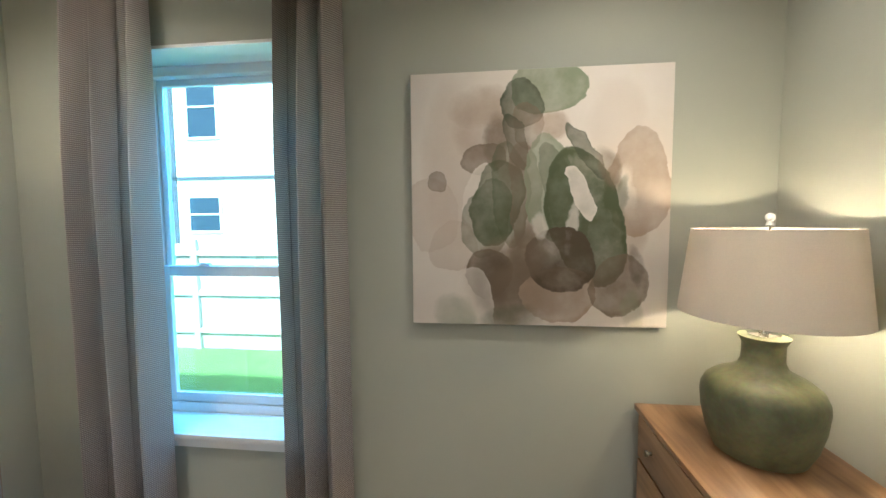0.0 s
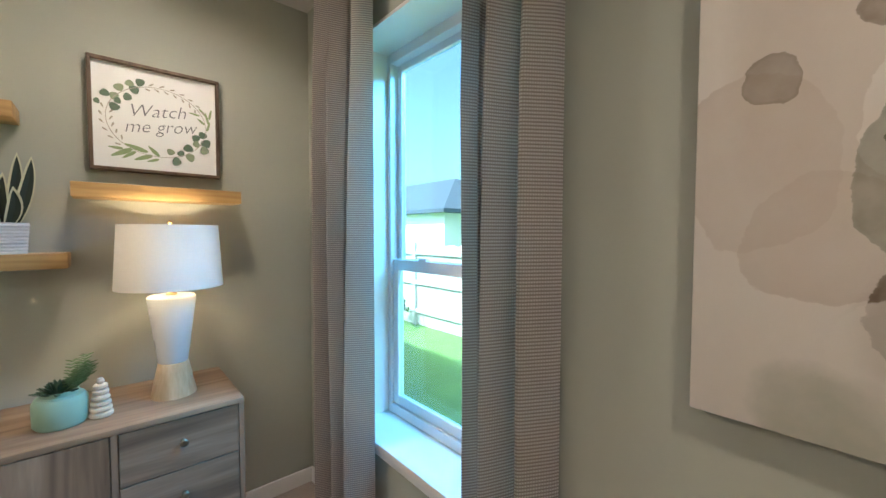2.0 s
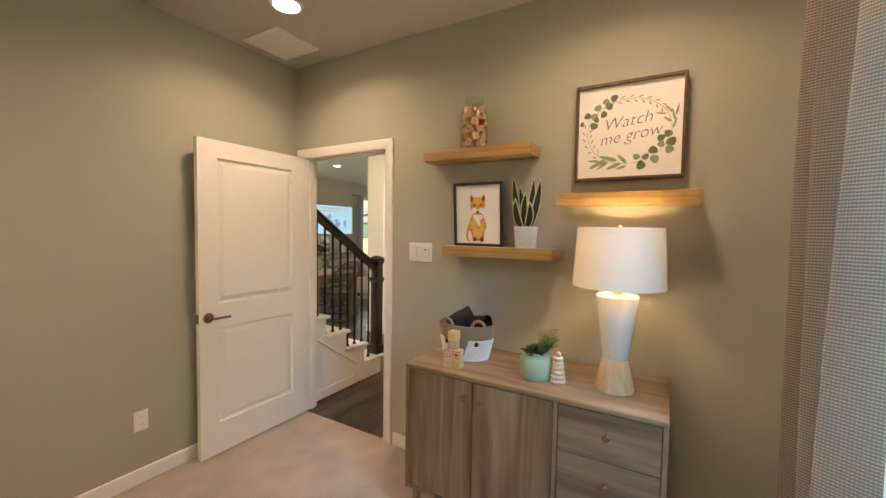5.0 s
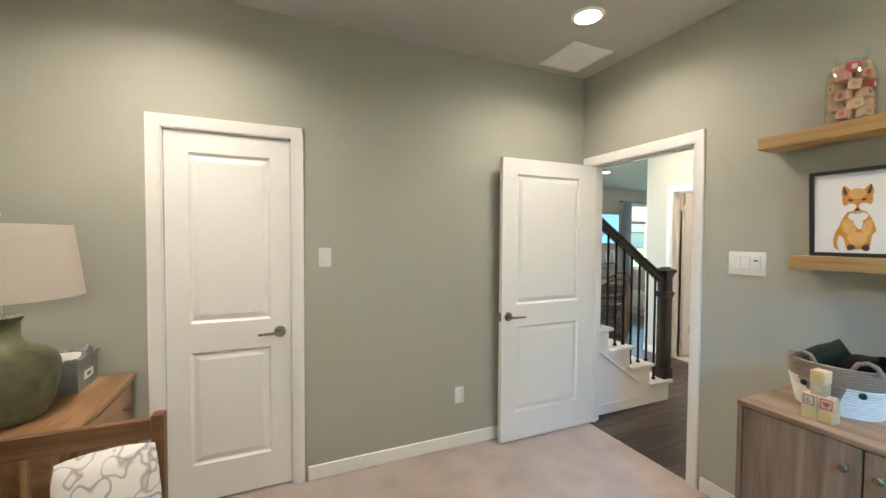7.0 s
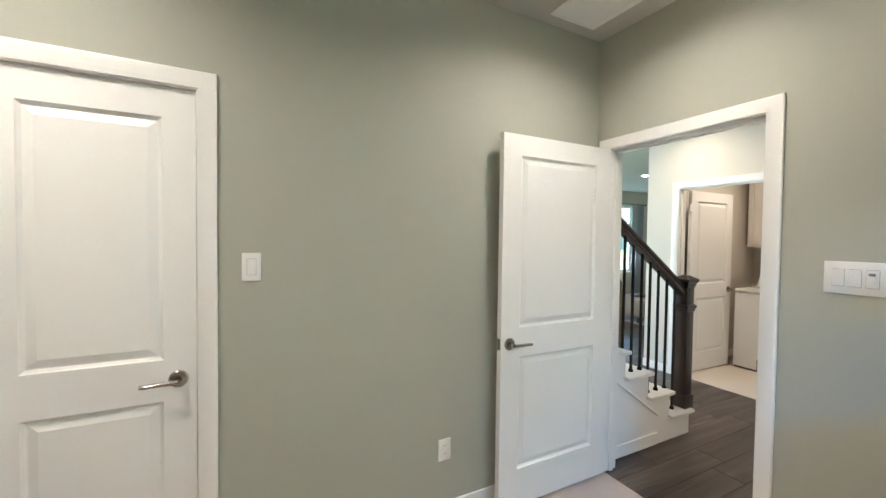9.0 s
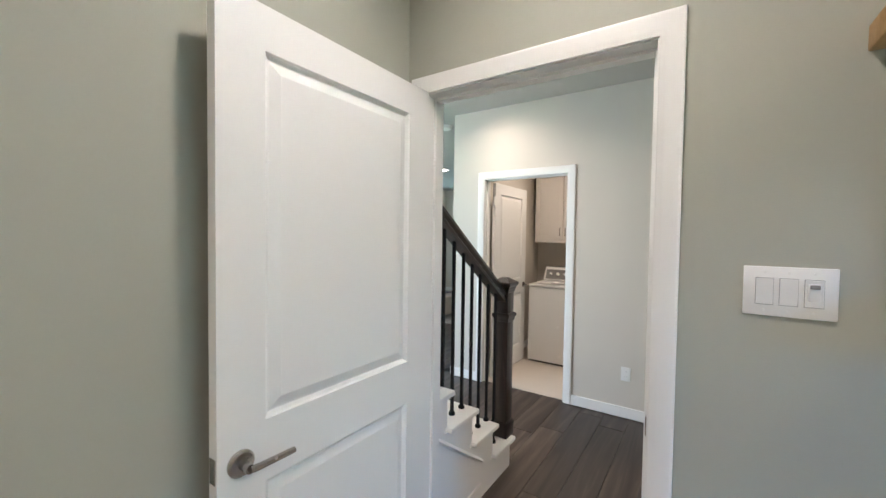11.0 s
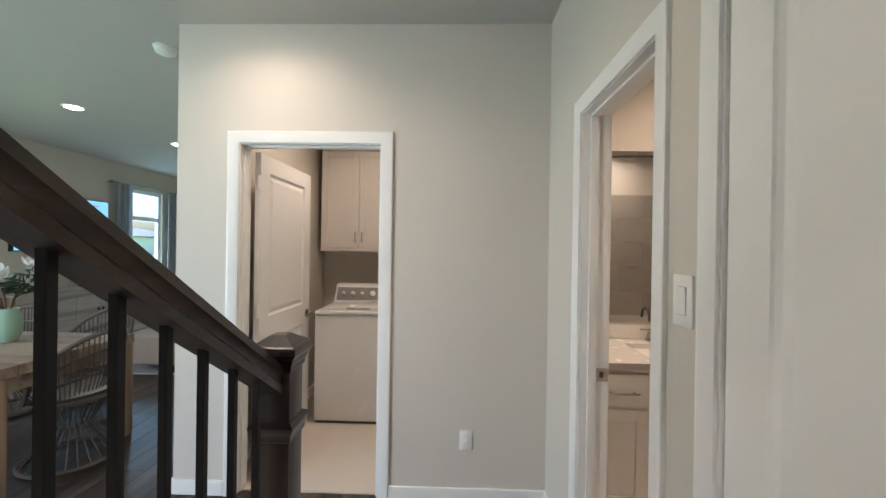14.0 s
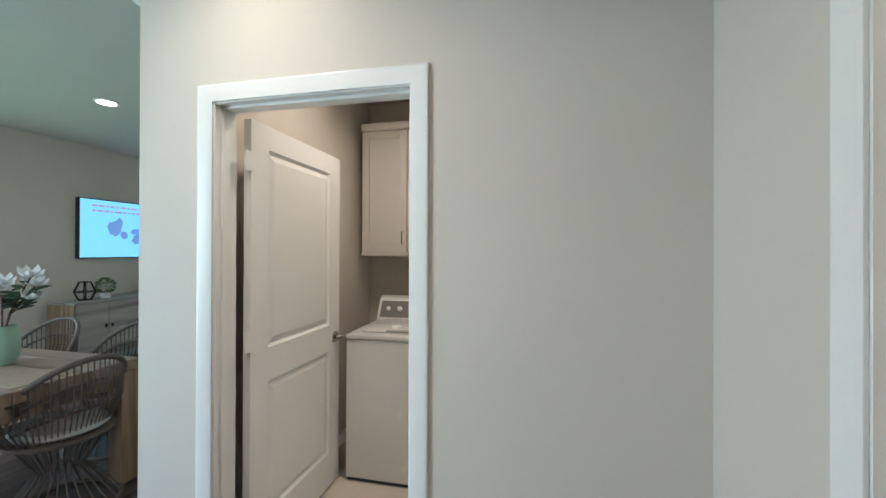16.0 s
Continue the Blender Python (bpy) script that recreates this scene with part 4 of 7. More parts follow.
def pleated_cloth(x0, x1, back, folds, z0, z1, flare, seed):
    """A heavy hanging cloth whose folds each have their own width and depth, gathered at the head and spreading to the hem."""
    rng = random.Random(seed)
    total = sum(w for w, _ in folds)
    ends = [0.0]
    for w, _ in folds:
        ends.append(ends[-1] + w / total)
    sway = [(rng.uniform(-1, 1), rng.uniform(1.5, 3.2), rng.uniform(0, 6.28)) for _ in ends]
    nu, nv = 24 * len(folds), 40
    bm = bmesh.new()
    uv = bm.loops.layers.uv.new("UVMap")
    grid = []
    for j in range(nv + 1):
        t = j / nv
        z = z0 + (z1 - z0) * t
        shift = [0.0 if k in (0, len(folds)) else 0.016 * a * math.sin(f * t + p) for k, (a, f, p) in enumerate(sway)]
        row, acc, prev = [], 0.0, None
        for i in range(nu + 1):
            k = min(i // 24, len(folds) - 1)
            u = i / 24 - k
            s = ends[k] + (ends[k + 1] - ends[k]) * u
            x = x0 + (x1 - x0) * s + shift[k] * (1 - u) + shift[k + 1] * u
            spread = 1 + flare * (1 - t) - 0.10 * max(0.0, t - 0.7) / 0.3
            x = x1 + (x - x1) * spread
            ridge = math.sin(math.pi * u) ** 0.8 if 0 < u < 1 else 0.0
            deep = folds[k][1] * (0.85 + 0.25 * (1 - t)) * (1 - 0.15 * math.sin(sway[k][1] * t * 1.3 + sway[k][2]))
            y = back - deep * ridge - 0.006 * math.sin(2 * math.pi * u + 4 * t + k) * ridge
            p = Vector((x + 0.008 * math.sin(2 * math.pi * u), y, z))
            acc += (p - prev).length if prev else 0.0
            prev = p
            row.append((bm.verts.new(p), acc))
        grid.append(row)
    for j in range(nv):
        for i in range(nu):
            q = ((j, i), (j, i + 1), (j + 1, i + 1), (j + 1, i))
            f = bm.faces.new([grid[a][b][0] for a, b in q])
            for lp, (a, b) in zip(f.loops, q):
                lp[uv].uv = (grid[20][b][1], z0 + (z1 - z0) * a / nv)
    bmesh.ops.solidify(bm, geom=bm.faces[:], thickness=0.003)
    return bm


for x0, x1, back, folds, flare, seed in ((-1.875, -1.495, 1.805, ((0.7, 0.115), (0.45, 0.07), (0.8, 0.105), (0.5, 0.06), (0.9, 0.09)), 0.10, 3),
                                         (-0.935, -0.622, 1.822, ((0.55, 0.085), (0.5, 0.065), (0.75, 0.105), (1.1, 0.085)), 0.03, 8)):
    single("window_curtain", pleated_cloth(x0, x1, back, folds, 0.015, 2.66, flare, seed), CURTAIN, "grey waffle-weave curtain hanging to the floor", "curtain", "curtains at the bedroom window")
rod = thing("curtain_rod", (-1.26, 1.765, 2.67), "dark metal curtain rod over the window", "curtain rod")
part("pole", tube([(-0.72, 0, 0), (0.72, 0, 0)], 0.0125), BLACK_IRON, rod)
for x in (-0.70, 0.70):
    part("bracket", boxed(x - 0.01, x + 0.01, -0.01, 0.102, -0.012, 0.012), BLACK_IRON, rod)

# ---- ceiling fixtures ----
first = None
# the added fixtures out of view get the same trim and lens
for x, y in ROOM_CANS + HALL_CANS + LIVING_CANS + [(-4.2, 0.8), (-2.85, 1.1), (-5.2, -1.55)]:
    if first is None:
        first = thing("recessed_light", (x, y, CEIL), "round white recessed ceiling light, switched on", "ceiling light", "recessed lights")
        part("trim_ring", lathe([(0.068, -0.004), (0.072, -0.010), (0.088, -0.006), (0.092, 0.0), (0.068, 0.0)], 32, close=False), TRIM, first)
        # flat in truth; the dome gives the glow the round outline of glare
        part("lens", lathe([(0.0, -0.020), (0.025, -0.018), (0.048, -0.012), (0.062, -0.005), (0.067, -0.001)], 32, close=False), LIT, first, "glowing lens, domed to stand for its glare")
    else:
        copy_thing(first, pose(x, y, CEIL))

vent = thing("ceiling_vent", (-1.983, -0.986, CEIL), "white square ceiling air vent with slats", "air vent")
bm = bmesh.new()
for a in ((-0.17, 0.17, -0.178, -0.148), (-0.17, 0.17, 0.148, 0.178), (-0.17, -0.14, -0.148, 0.148), (0.14, 0.17, -0.148, 0.148)):
    box(bm, *a, -0.012, -0.0005, bevel=0.003, seg=1)
part("frame", bm, TRIM, vent)
part("backing", boxed(-0.14, 0.14, -0.148, 0.148, -0.003, -0.0008), PANEL_GREY, vent)
slat = finish("slat", boxed(-0.139, 0.139, -0.007, 0.007, -0.001, 0.001), TRIM)
for k in range(18):
    piece("slat", slat, vent, pose(0, -0.138 + k * 0.0162, -0.008, 35))
detector = thing("smoke_detector", (-4.80, -2.73, CEIL), "white round smoke detector on the ceiling", "smoke detector")
part("base", lathe([(0.0, 0), (0.07, 0.0), (0.07, -0.012), (0.0, -0.012)], 28), SWITCH, detector)
part("dome", lathe([(0.062, -0.012), (0.058, -0.035), (0.03, -0.048), (0.0, -0.048)], 28), SWITCH, detector)


# ---- switches and outlets: built facing +y, then turned ----
def plate(kind, at, turn, label, w=0.072, gangs=1, h=0.116):
    base = thing(kind, at, label, "light switch" if kind == "light_switch" else "outlet", turn=turn)
    part("plate", boxed(-w / 2, w / 2, 0, 0.006, -h / 2, h / 2, bevel=0.0025), SWITCH, base)
    for g in range(gangs):
        x = (g - (gangs - 1) / 2) * -0.046
        if kind == "light_switch":
            bm = boxed(x - 0.0177, x + 0.0177, 0.006, 0.0062, -0.0335, 0.0335)
            part("gap", bm, PANEL_GREY, base)
            bm = boxed(x - 0.0168, x + 0.0168, 0.0063, 0.0085, -0.0325, 0.0325, bevel=0.001, seg=1)
            rocker = part("rocker", bm, SWITCH, base)
            if gangs > 1 and g == gangs - 1:
                part("dimmer_slide", boxed(x - 0.011, x + 0.011, 0.0085, 0.013, -0.02, 0.024, bevel=0.003), SWITCH, rocker)
                part("dimmer_tip", boxed(x - 0.009, x + 0.009, 0.013, 0.0165, 0.012, 0.022, bevel=0.001, seg=1), PANEL_GREY, rocker, "grey slider tip")
            else:
                part("ridge", boxed(x - 0.0168, x + 0.0168, 0.0085, 0.0095, 0.0, 0.0325), SWITCH, rocker)
        else:
            for z in (-0.021, 0.021):
                face = part("socket", lathe([(0.0, 0), (0.0165, 0), (0.0165, 0.0015), (0.0, 0.0015)], 20), SWITCH, base)
                face.matrix_basis = pose(x, 0.006, z, -90)
                for sx in (-0.006, 0.006):
                    part("slot", boxed(x + sx - 0.001, x + sx + 0.001, 0.0074, 0.0082, z - 0.002, z + 0.006), SLOT, face).matrix_parent_inverse = pose(x, 0.006, z, -90).inverted()
        for z in (-0.047, 0.047):
            part("screw", lathe([(0.0, 0), (0.003, 0), (0.003, 0.001), (0, 0.001)], 8), SWITCH, base).matrix_basis = pose(x, 0.006, z, -90)
    return base


plate("light_switch", (-2.32, -0.050, 1.35), -90, "white three-gang switch plate with a dimmer", 0.176, 3, 0.123)
plate("light_switch", (-0.316, -1.255, 1.353), 0, "white single rocker switch by the closet")
plate("light_switch", (-3.229, -0.275, 1.345), 180, "white single rocker switch by the bathroom door", 0.076, 1, 0.121)
plate("wall_outlet", (-1.228, -1.255, 0.367), 0, "white double wall outlet")
plate("wall_outlet", (-4.53, -0.731, 0.362), -90, "white double wall outlet in the hall")

# ---- floating shelves ----
for y0, y1, z0, z1 in ((0.066, 0.719, 1.900, 1.958), (0.202, 0.849, 1.347, 1.406), (0.861, 1.463, 1.627, 1.686)):
    bm = boxed(-0.081, 0.081, -(y1 - y0) / 2, (y1 - y0) / 2, -(z1 - z0) / 2, (z1 - z0) / 2, bevel=0.004)
    single("floating_shelf", bm, SHELF_WOOD, "honey-coloured solid wood floating shelf", "shelf", "floating shelves", at=(-2.2385, (y0 + y1) / 2, (z0 + z1) / 2))

# ---- sideboard ----
side = thing("sideboard", (-2.06, 0.787, 0.0), "washed oak sideboard with two doors and three drawers", "sideboard")
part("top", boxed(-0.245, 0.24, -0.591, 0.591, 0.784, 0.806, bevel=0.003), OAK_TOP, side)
for nm, a in (("side_panel", (-0.24, 0.238, -0.589, -0.571, 0.15, 0.784)), ("side_panel", (-0.24, 0.238, 0.571, 0.589, 0.15, 0.784)), ("divider", (-0.24, 0.238, 0.168, 0.186, 0.168, 0.784)),
              ("bottom_panel", (-0.24, 0.236, -0.571, 0.571, 0.15, 0.168)), ("back_panel", (-0.24, -0.23, -0.571, 0.571, 0.168, 0.784)), ("carcass", (-0.23, 0.19, -0.5705, 0.1675, 0.1685, 0.7835)), ("drawer_box", (-0.23, 0.19, 0.1865, 0.5705, 0.1685, 0.7835))):
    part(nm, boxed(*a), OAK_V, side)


def knob(parent, x, y, z):
    k = part("knob", lathe([(0.0, 0), (0.009, 0), (0.006, 0.006), (0.007, 0.014), (0.0135, 0.018), (0.0145, 0.024), (0.010, 0.028), (0.0, 0.029)], 18), BRONZE, parent, "round aged bronze knob")
    k.matrix_basis = pose(x, y, z, 0, 90)


for y0, y1, ky in ((-0.568, -0.212, -0.25), (-0.206, 0.165, -0.165)):
    d = part("door", boxed(0.20, 0.237, y0, y1, 0.172, 0.780, bevel=0.0015, seg=1), OAK_V, side)
    knob(d, 0.237, ky, 0.705)
for z0, z1 in ((0.588, 0.780), (0.382, 0.584), (0.172, 0.378)):
    d = part("drawer", boxed(0.20, 0.237, 0.189, 0.568, z0, z1, bevel=0.0015, seg=1), OAK_H, side)
    knob(d, 0.237, 0.378, (z0 + z1) / 2 + 0.01)
for x in (-0.20, 0.20):
    for y in (-0.54, 0.54):
        part("leg", tube([(x, y, 0.15), (x, y, 0.0)], 0.022, 12, ends=0.014), OAK_V, side)

# ---- white table lamp ----
lamp = thing("table_lamp", (-2.05, 1.163, 0.806), "lit white ceramic lamp with wood base and drum shade", "table lamp")
part("wood_base", lathe([(0.0, 0), (0.080, 0.0), (0.081, 0.006), (0.054, 0.140), (0.0, 0.140)], 40), LIGHT_WOOD, lamp, "pale turned wood base")
part("ceramic_body", lathe([(0.052, 0.141), (0.053, 0.143), (0.086, 0.405), (0.086, 0.414), (0.080, 0.420), (0.0, 0.421)], 40), CERAMIC, lamp, "white glazed ceramic cone")
# unseen socket, flared to keep the bulb's light off the ceramic top
part("neck", lathe([(0.020, 0.421), (0.020, 0.43), (0.012, 0.432), (0.012, 0.49), (0.024, 0.50), (0.031, 0.585), (0.0, 0.585)], 20), BRASS, lamp, "small brass neck and socket")
part("shade", lathe([(0.189, 0.455), (0.174, 0.712), (0.171, 0.712), (0.186, 0.455), (0.189, 0.455)], 56, close=False), WHITE_SHADE, lamp, "white linen drum shade")
bm = tube([(0, 0, 0.66), (0, 0, 0.724)], 0.003, 8)
for a in range(3):
    tube([(0, 0, 0.703), (0.172 * math.cos(a * 2.094), 0.172 * math.sin(a * 2.094), 0.703)], 0.002, 6, bm=bm)
part("spider", bm, BRASS, lamp)
part("finial", lathe([(0.0, 0.712), (0.007, 0.714), (0.010, 0.722), (0.0, 0.733)], 14), BRASS, lamp)

# ---- things on the sideboard ----
pot = thing("succulent_pot", (-2.0, 0.825, 0.806), "pale green ceramic jar planted with succulents", "potted plant")
part("pot", lathe([(0.0, 0), (0.066, 0.0), (0.074, 0.012), (0.075, 0.085), (0.066, 0.103), (0.050, 0.107), (0.050, 0.122), (0.045, 0.122), (0.045, 0.112), (0.0, 0.110)], 36), SAGE_POT, pot)
rng = random.Random(11)
bm = bmesh.new()
for k in range(34):
    a, tier = k * 2.4, k / 34
    r0 = 0.062 * (1 - tier) + 0.012
    blade(bm, (0.01, -0.005, 0.118), (0.01 + r0 * math.cos(a), -0.005 + r0 * math.sin(a), 0.128 + 0.035 * tier), 0.022, (0, 0, -0.006), 4, 0.004)
part("succulent", bm, LEAF_DARK, pot, "dark rosette succulent")
bm = bmesh.new()
for k in range(16):
    a = rng.uniform(-0.9, 2.4)
    tip = Vector((0.06 * math.cos(a), 0.025 + 0.065 * abs(math.sin(a)), 0.145 + rng.uniform(0, 0.095)))
    root = Vector((0.01, 0.02, 0.115))
    for j in range(9):
        p = root.lerp(tip, (j + 1) / 9)
        for s in (-1, 1):
            d = Vector((rng.uniform(-0.4, 0.4), s * 1.0, 0.5)).normalized() * 0.019
            blade(bm, p, p + d, 0.008, steps=2)
part("fern_sprig", bm, LEAF_MID, pot, "bright green trailing sprig")

RING_WOOD = surface("pale_bare_wood", (0.66, 0.53, 0.40), 0.6, var=0.2, scale=30, bump=0.1)
stack = thing("stacking_rings", (-1.985, 0.932, 0.806), "pale wooden ring stacker toy", "toy")
for k in range(6):
    r = 0.036 - 0.0028 * k
    part("ring", lathe([(0.0, 0.0), (r - 0.006, 0.0), (r, 0.005), (r, 0.014), (r - 0.006, 0.019), (0.0, 0.019)], 28, at=(0, 0, k * 0.0205)), RING_WOOD, stack)
part("peg", lathe([(0.0, 0.1), (0.010, 0.123), (0.013, 0.131), (0.008, 0.142), (0.0, 0.144)], 18), RING_WOOD, stack)


def rope_basket(z0, z1, a0, a1, b0, b1, mat, parent, name):
    n = int((z1 - z0) / 0.0105)
    for k in range(n):
        t = k / max(1, n - 1)
        a, b = a0 + (a1 - a0) * t, b0 + (b1 - b0) * t
        z = z0 + 0.0105 * (k + 0.5)
        part(name, tube([(a * math.cos(u * math.pi / 20), b * math.sin(u * math.pi / 20), z) for u in range(41)], 0.0062, 6), mat, parent)


basket = thing("rope_basket", (-2.10, 0.405, 0.806), "white and taupe rope basket holding rolled cloths", "basket")
rope_basket(0.0, 0.1155, 0.095, 0.111, 0.125, 0.149, ROPE_WHITE, basket, "rope_coil")
rope_basket(0.1155, 0.19, 0.1115, 0.117, 0.1495, 0.157, ROPE_TAUPE, basket, "taupe_coil")
part("bottom", lathe([(0.0, 0.0), (0.09, 0.0), (0.09, 0.006), (0, 0.006)], 28), ROPE_WHITE, basket)
for k in range(11):
    t = k / 10
    lo, hi = 0.15 - 0.10 - 0.62 * t, 0.15 + 0.06 + 0.22 * t
    pts = []
    for u in range(9):
        ang = lo + (hi - lo) * u / 8
        pts.append(((0.0975 + 0.0155 * t) * math.cos(ang), (0.1275 + 0.0235 * t) * math.sin(ang), 0.0105 * (k + 0.5)))
    part("taupe_wedge", tube(pts, 0.0064, 6), ROPE_TAUPE, basket, "taupe rope wedge between two dark dots")
for y in (-0.062, 0.10):
    c = math.sqrt(max(0, 1 - (y / 0.147) ** 2)) * 0.114
    b = bmesh.new()
    ball(b, (c + 0.002, y, 0.098), 0.0135, (0.6, 1, 1))
    part("dot", b, BLACK, basket, "round black felt dot")
for y in (-0.07, 0.11):
    c = math.sqrt(max(0, 1 - (y / 0.157) ** 2)) * 0.117
    part("handle", tube([(c, y - 0.04, 0.185), (c, y - 0.025, 0.212), (c, y, 0.222), (c, y + 0.025, 0.212), (c, y + 0.04, 0.185)], 0.008, 8), ROPE_TAUPE, basket, "taupe rope loop")


def rolled_cloth(at, r, length, material, label, turn, tilt):
    bm = bmesh.new()
    prof = []
    for k in range(70):
        a = k * 0.36
        rr = 0.004 + (r - 0.004) * k / 69
        prof.append((rr * math.cos(a), rr * math.sin(a)))
    rows = [[bm.verts.new((x, (j - 2) * length / 4, z + 0.003 * math.sin(j * 2 + i * 0.3))) for j in range(5)] for i, (x, z) in enumerate(prof)]
    for a, b in zip(rows, rows[1:]):
        for j in range(4):
            bm.faces.new((a[j], a[j + 1], b[j + 1], b[j]))
    bmesh.ops.solidify(bm, geom=bm.faces[:], thickness=0.004)
    ob = single("rolled_cloth", bm, material, label, "cloth", "cloths in the rope basket")
    ob.matrix_basis = pose(*at, tilt, 0, turn)


rolled_cloth((-2.11, 0.36, 1.005), 0.05, 0.14, OLIVE_CLOTH, "rolled olive green cloth in the basket", 25, 32)
rolled_cloth((-2.11, 0.465, 0.995), 0.045, 0.14, BROWN_CLOTH, "rolled dark brown cloth in the basket", -15, 12)

cube = 0.046


def toy_block(at, turn, face_mat, mark, label, group="toy blocks"):
    base = thing("toy_block", at, label, "toy block", group, turn=turn)
    part("cube", boxed(-cube / 2, cube / 2, -cube / 2, cube / 2, 0, cube, bevel=0.0025), BLOCK_WOOD, base)
    if mark is not None:
        h = cube / 2
        bm = bmesh.new()
        for a in ((-0.017, 0.017, 0.005, 0.008), (-0.017, 0.017, 0.038, 0.041), (-0.017, -0.014, 0.008, 0.038), (0.014, 0.017, 0.008, 0.038)):
            box(bm, h, h + 0.0006, a[0], a[1], a[2], a[3])
        part("printed_border", bm, face_mat, base)
        if mark == "heart":
            bm = bmesh.new()
            for s in (-1, 1):
                ball(bm, (h, s * 0.005, 0.026), 0.006, (0.1, 1, 1), 2)
            v = [bm.verts.new(c) for c in ((h + 0.0007, -0.011, 0.026), (h + 0.0007, 0.011, 0.026), (h + 0.0007, 0.0, 0.012))]
            bm.faces.new(v)
            part("printed_heart", bm, face_mat, base)
        elif mark:
            part("printed_letter", text_mesh(mark, 0.028), face_mat, base).matrix_basis = pose(h + 0.0008, -0.009, 0.013, 90, 0, 90)
        else:
            part("printed_picture", boxed(h, h + 0.0007, -0.009, 0.009, 0.015, 0.031), face_mat, base)


def text_mesh(words, size, shear=0.0):
    """Lettering as a bmesh, in the plane of x and y."""
    cu = bpy.data.curves.new("lettering", "FONT")
    cu.body, cu.size, cu.shear, cu.extrude, cu.resolution_u = words, size, shear, 0.0, 3
    cu.offset = -0.0011 if size > 0.05 else 0.0
    ob = bpy.data.objects.new("lettering", cu)
    scene.collection.objects.link(ob)
    me = bpy.data.meshes.new_from_object(ob.evaluated_get(bpy.context.evaluated_depsgraph_get()))
    bm = bmesh.new()
    bm.from_mesh(me)
    bpy.data.objects.remove(ob)
    bpy.data.meshes.remove(me)
    return bm


bx, by, bz = -1.905, 0.43, 0.806
toy_block((bx, by - 0.024, bz), 4, BLOCK_YELLOW, "", "pale wooden toy block at the bottom of a little tower")
toy_block((bx, by + 0.026, bz), -5, BLOCK_YELLOW, "", "wooden toy block with a yellow print")
toy_block((bx, by - 0.022, bz + cube), -4, INK, "6", "pale wooden toy block printed with a 6")
toy_block((bx, by + 0.024, bz + cube), 7, BLOCK_RED, "heart", "wooden toy block with a red heart print")
toy_block((bx - 0.005, by - 0.002, bz + 2 * cube), 5, BLOCK_WOOD, "", "plain wooden toy block in a little tower")
toy_block((bx - 0.005, by - 0.001, bz + 3 * cube), -3, BLOCK_YELLOW, "", "wooden toy block with a yellow print on top")

# ---- on the shelves ----
jar = thing("glass_jar", (-2.232, 0.362, 1.958), "clear glass jar filled with wooden letter blocks", "jar")
part("glass", lathe([(0.0, 0.0), (0.074, 0.0), (0.078, 0.008), (0.078, 0.20), (0.070, 0.225), (0.050, 0.238), (0.050, 0.262), (0.056, 0.268), (0.056, 0.285), (0.053, 0.285), (0.053, 0.27), (0.047, 0.26), (0.047, 0.237), (0.067, 0.222), (0.075, 0.198), (0.075, 0.010), (0.0, 0.006)], 36, close=False), JAR, jar, "clear glass")
rng = random.Random(4)
for k in range(6):
    for j in range(5):
        a = j * math.pi * 0.4 + k * 0.6
        r = 0.050 if k < 5 else 0.034
        tint = BLOCK_RED if (k, j) in ((3, 0), (5, 3)) else BLOCK_PINK if (k + 2 * j) % 5 == 0 else BLOCK_WOOD
        b = finish("letter_block", boxed(-0.0185, 0.0185, -0.0185, 0.0185, -0.0185, 0.0185, bevel=0.0015, seg=1), tint)
        lb = piece("letter_block", b, jar, pose(r * math.cos(a), r * math.sin(a), 0.030 + k * 0.0385, rng.uniform(-12, 12), rng.uniform(-12, 12), math.degrees(a) + rng.uniform(-14, 14)))
        mark = finish("printed_mark", boxed(0.0186, 0.0190, -0.008, 0.008, -0.009, 0.009), PAPER if tint is BLOCK_RED else BLOCK_RED if (k + j) % 4 == 0 else BLOCK_PINK if (k + j) % 2 else INK)
        piece("printed_mark", mark, lb, pose(0, 0, 0))

snake = thing("snake_plant", (-2.235, 0.681, 1.406), "snake plant with cream-edged leaves in a ribbed white pot", "potted plant")
bm = bmesh.new()
prof = [(0.0, 0.0), (0.054, 0.0)]
for k in range(9):
    prof += [(0.056 + 0.001 * k, 0.004 + 0.0125 * k), (0.053 + 0.001 * k, 0.010 + 0.0125 * k)]
prof += [(0.063, 0.116), (0.057, 0.116), (0.055, 0.10), (0.0, 0.10)]
part("pot", lathe(prof, 36), POT_GREY, snake, "ribbed white ceramic pot")
for k, (dx, dy, hh, b) in enumerate(((-0.01, -0.045, 0.29, -0.01), (0.0, -0.022, 0.24, 0.012), (0.012, 0.0, 0.20, -0.012), (-0.01, 0.02, 0.28, 0.01), (0.0, 0.042, 0.27, 0.016), (0.025, -0.03, 0.17, -0.02), (0.025, 0.015, 0.15, 0.02))):
    root = (dx * 0.5, dy * 0.5, 0.10)
    tip = (dx, dy * 1.75, 0.10 + hh)
    bm = bmesh.new()
    blade(bm, root, tip, 0.044, (0, b * 0.6, 0), 8, 0.003, (0, 1, 0))
    lf = part("leaf", bm, LEAF_CREAM, snake, "cream-edged sword leaf")
    bm = bmesh.new()
    blade(bm, (root[0] + 0.0032, root[1], root[2]), (tip[0] + 0.0032, tip[1], tip[2] - 0.014), 0.032, (0, b * 0.6, 0), 8, 0.003, (0, 1, 0))
    part("green_middle", bm, SNAKE_DARK, lf)


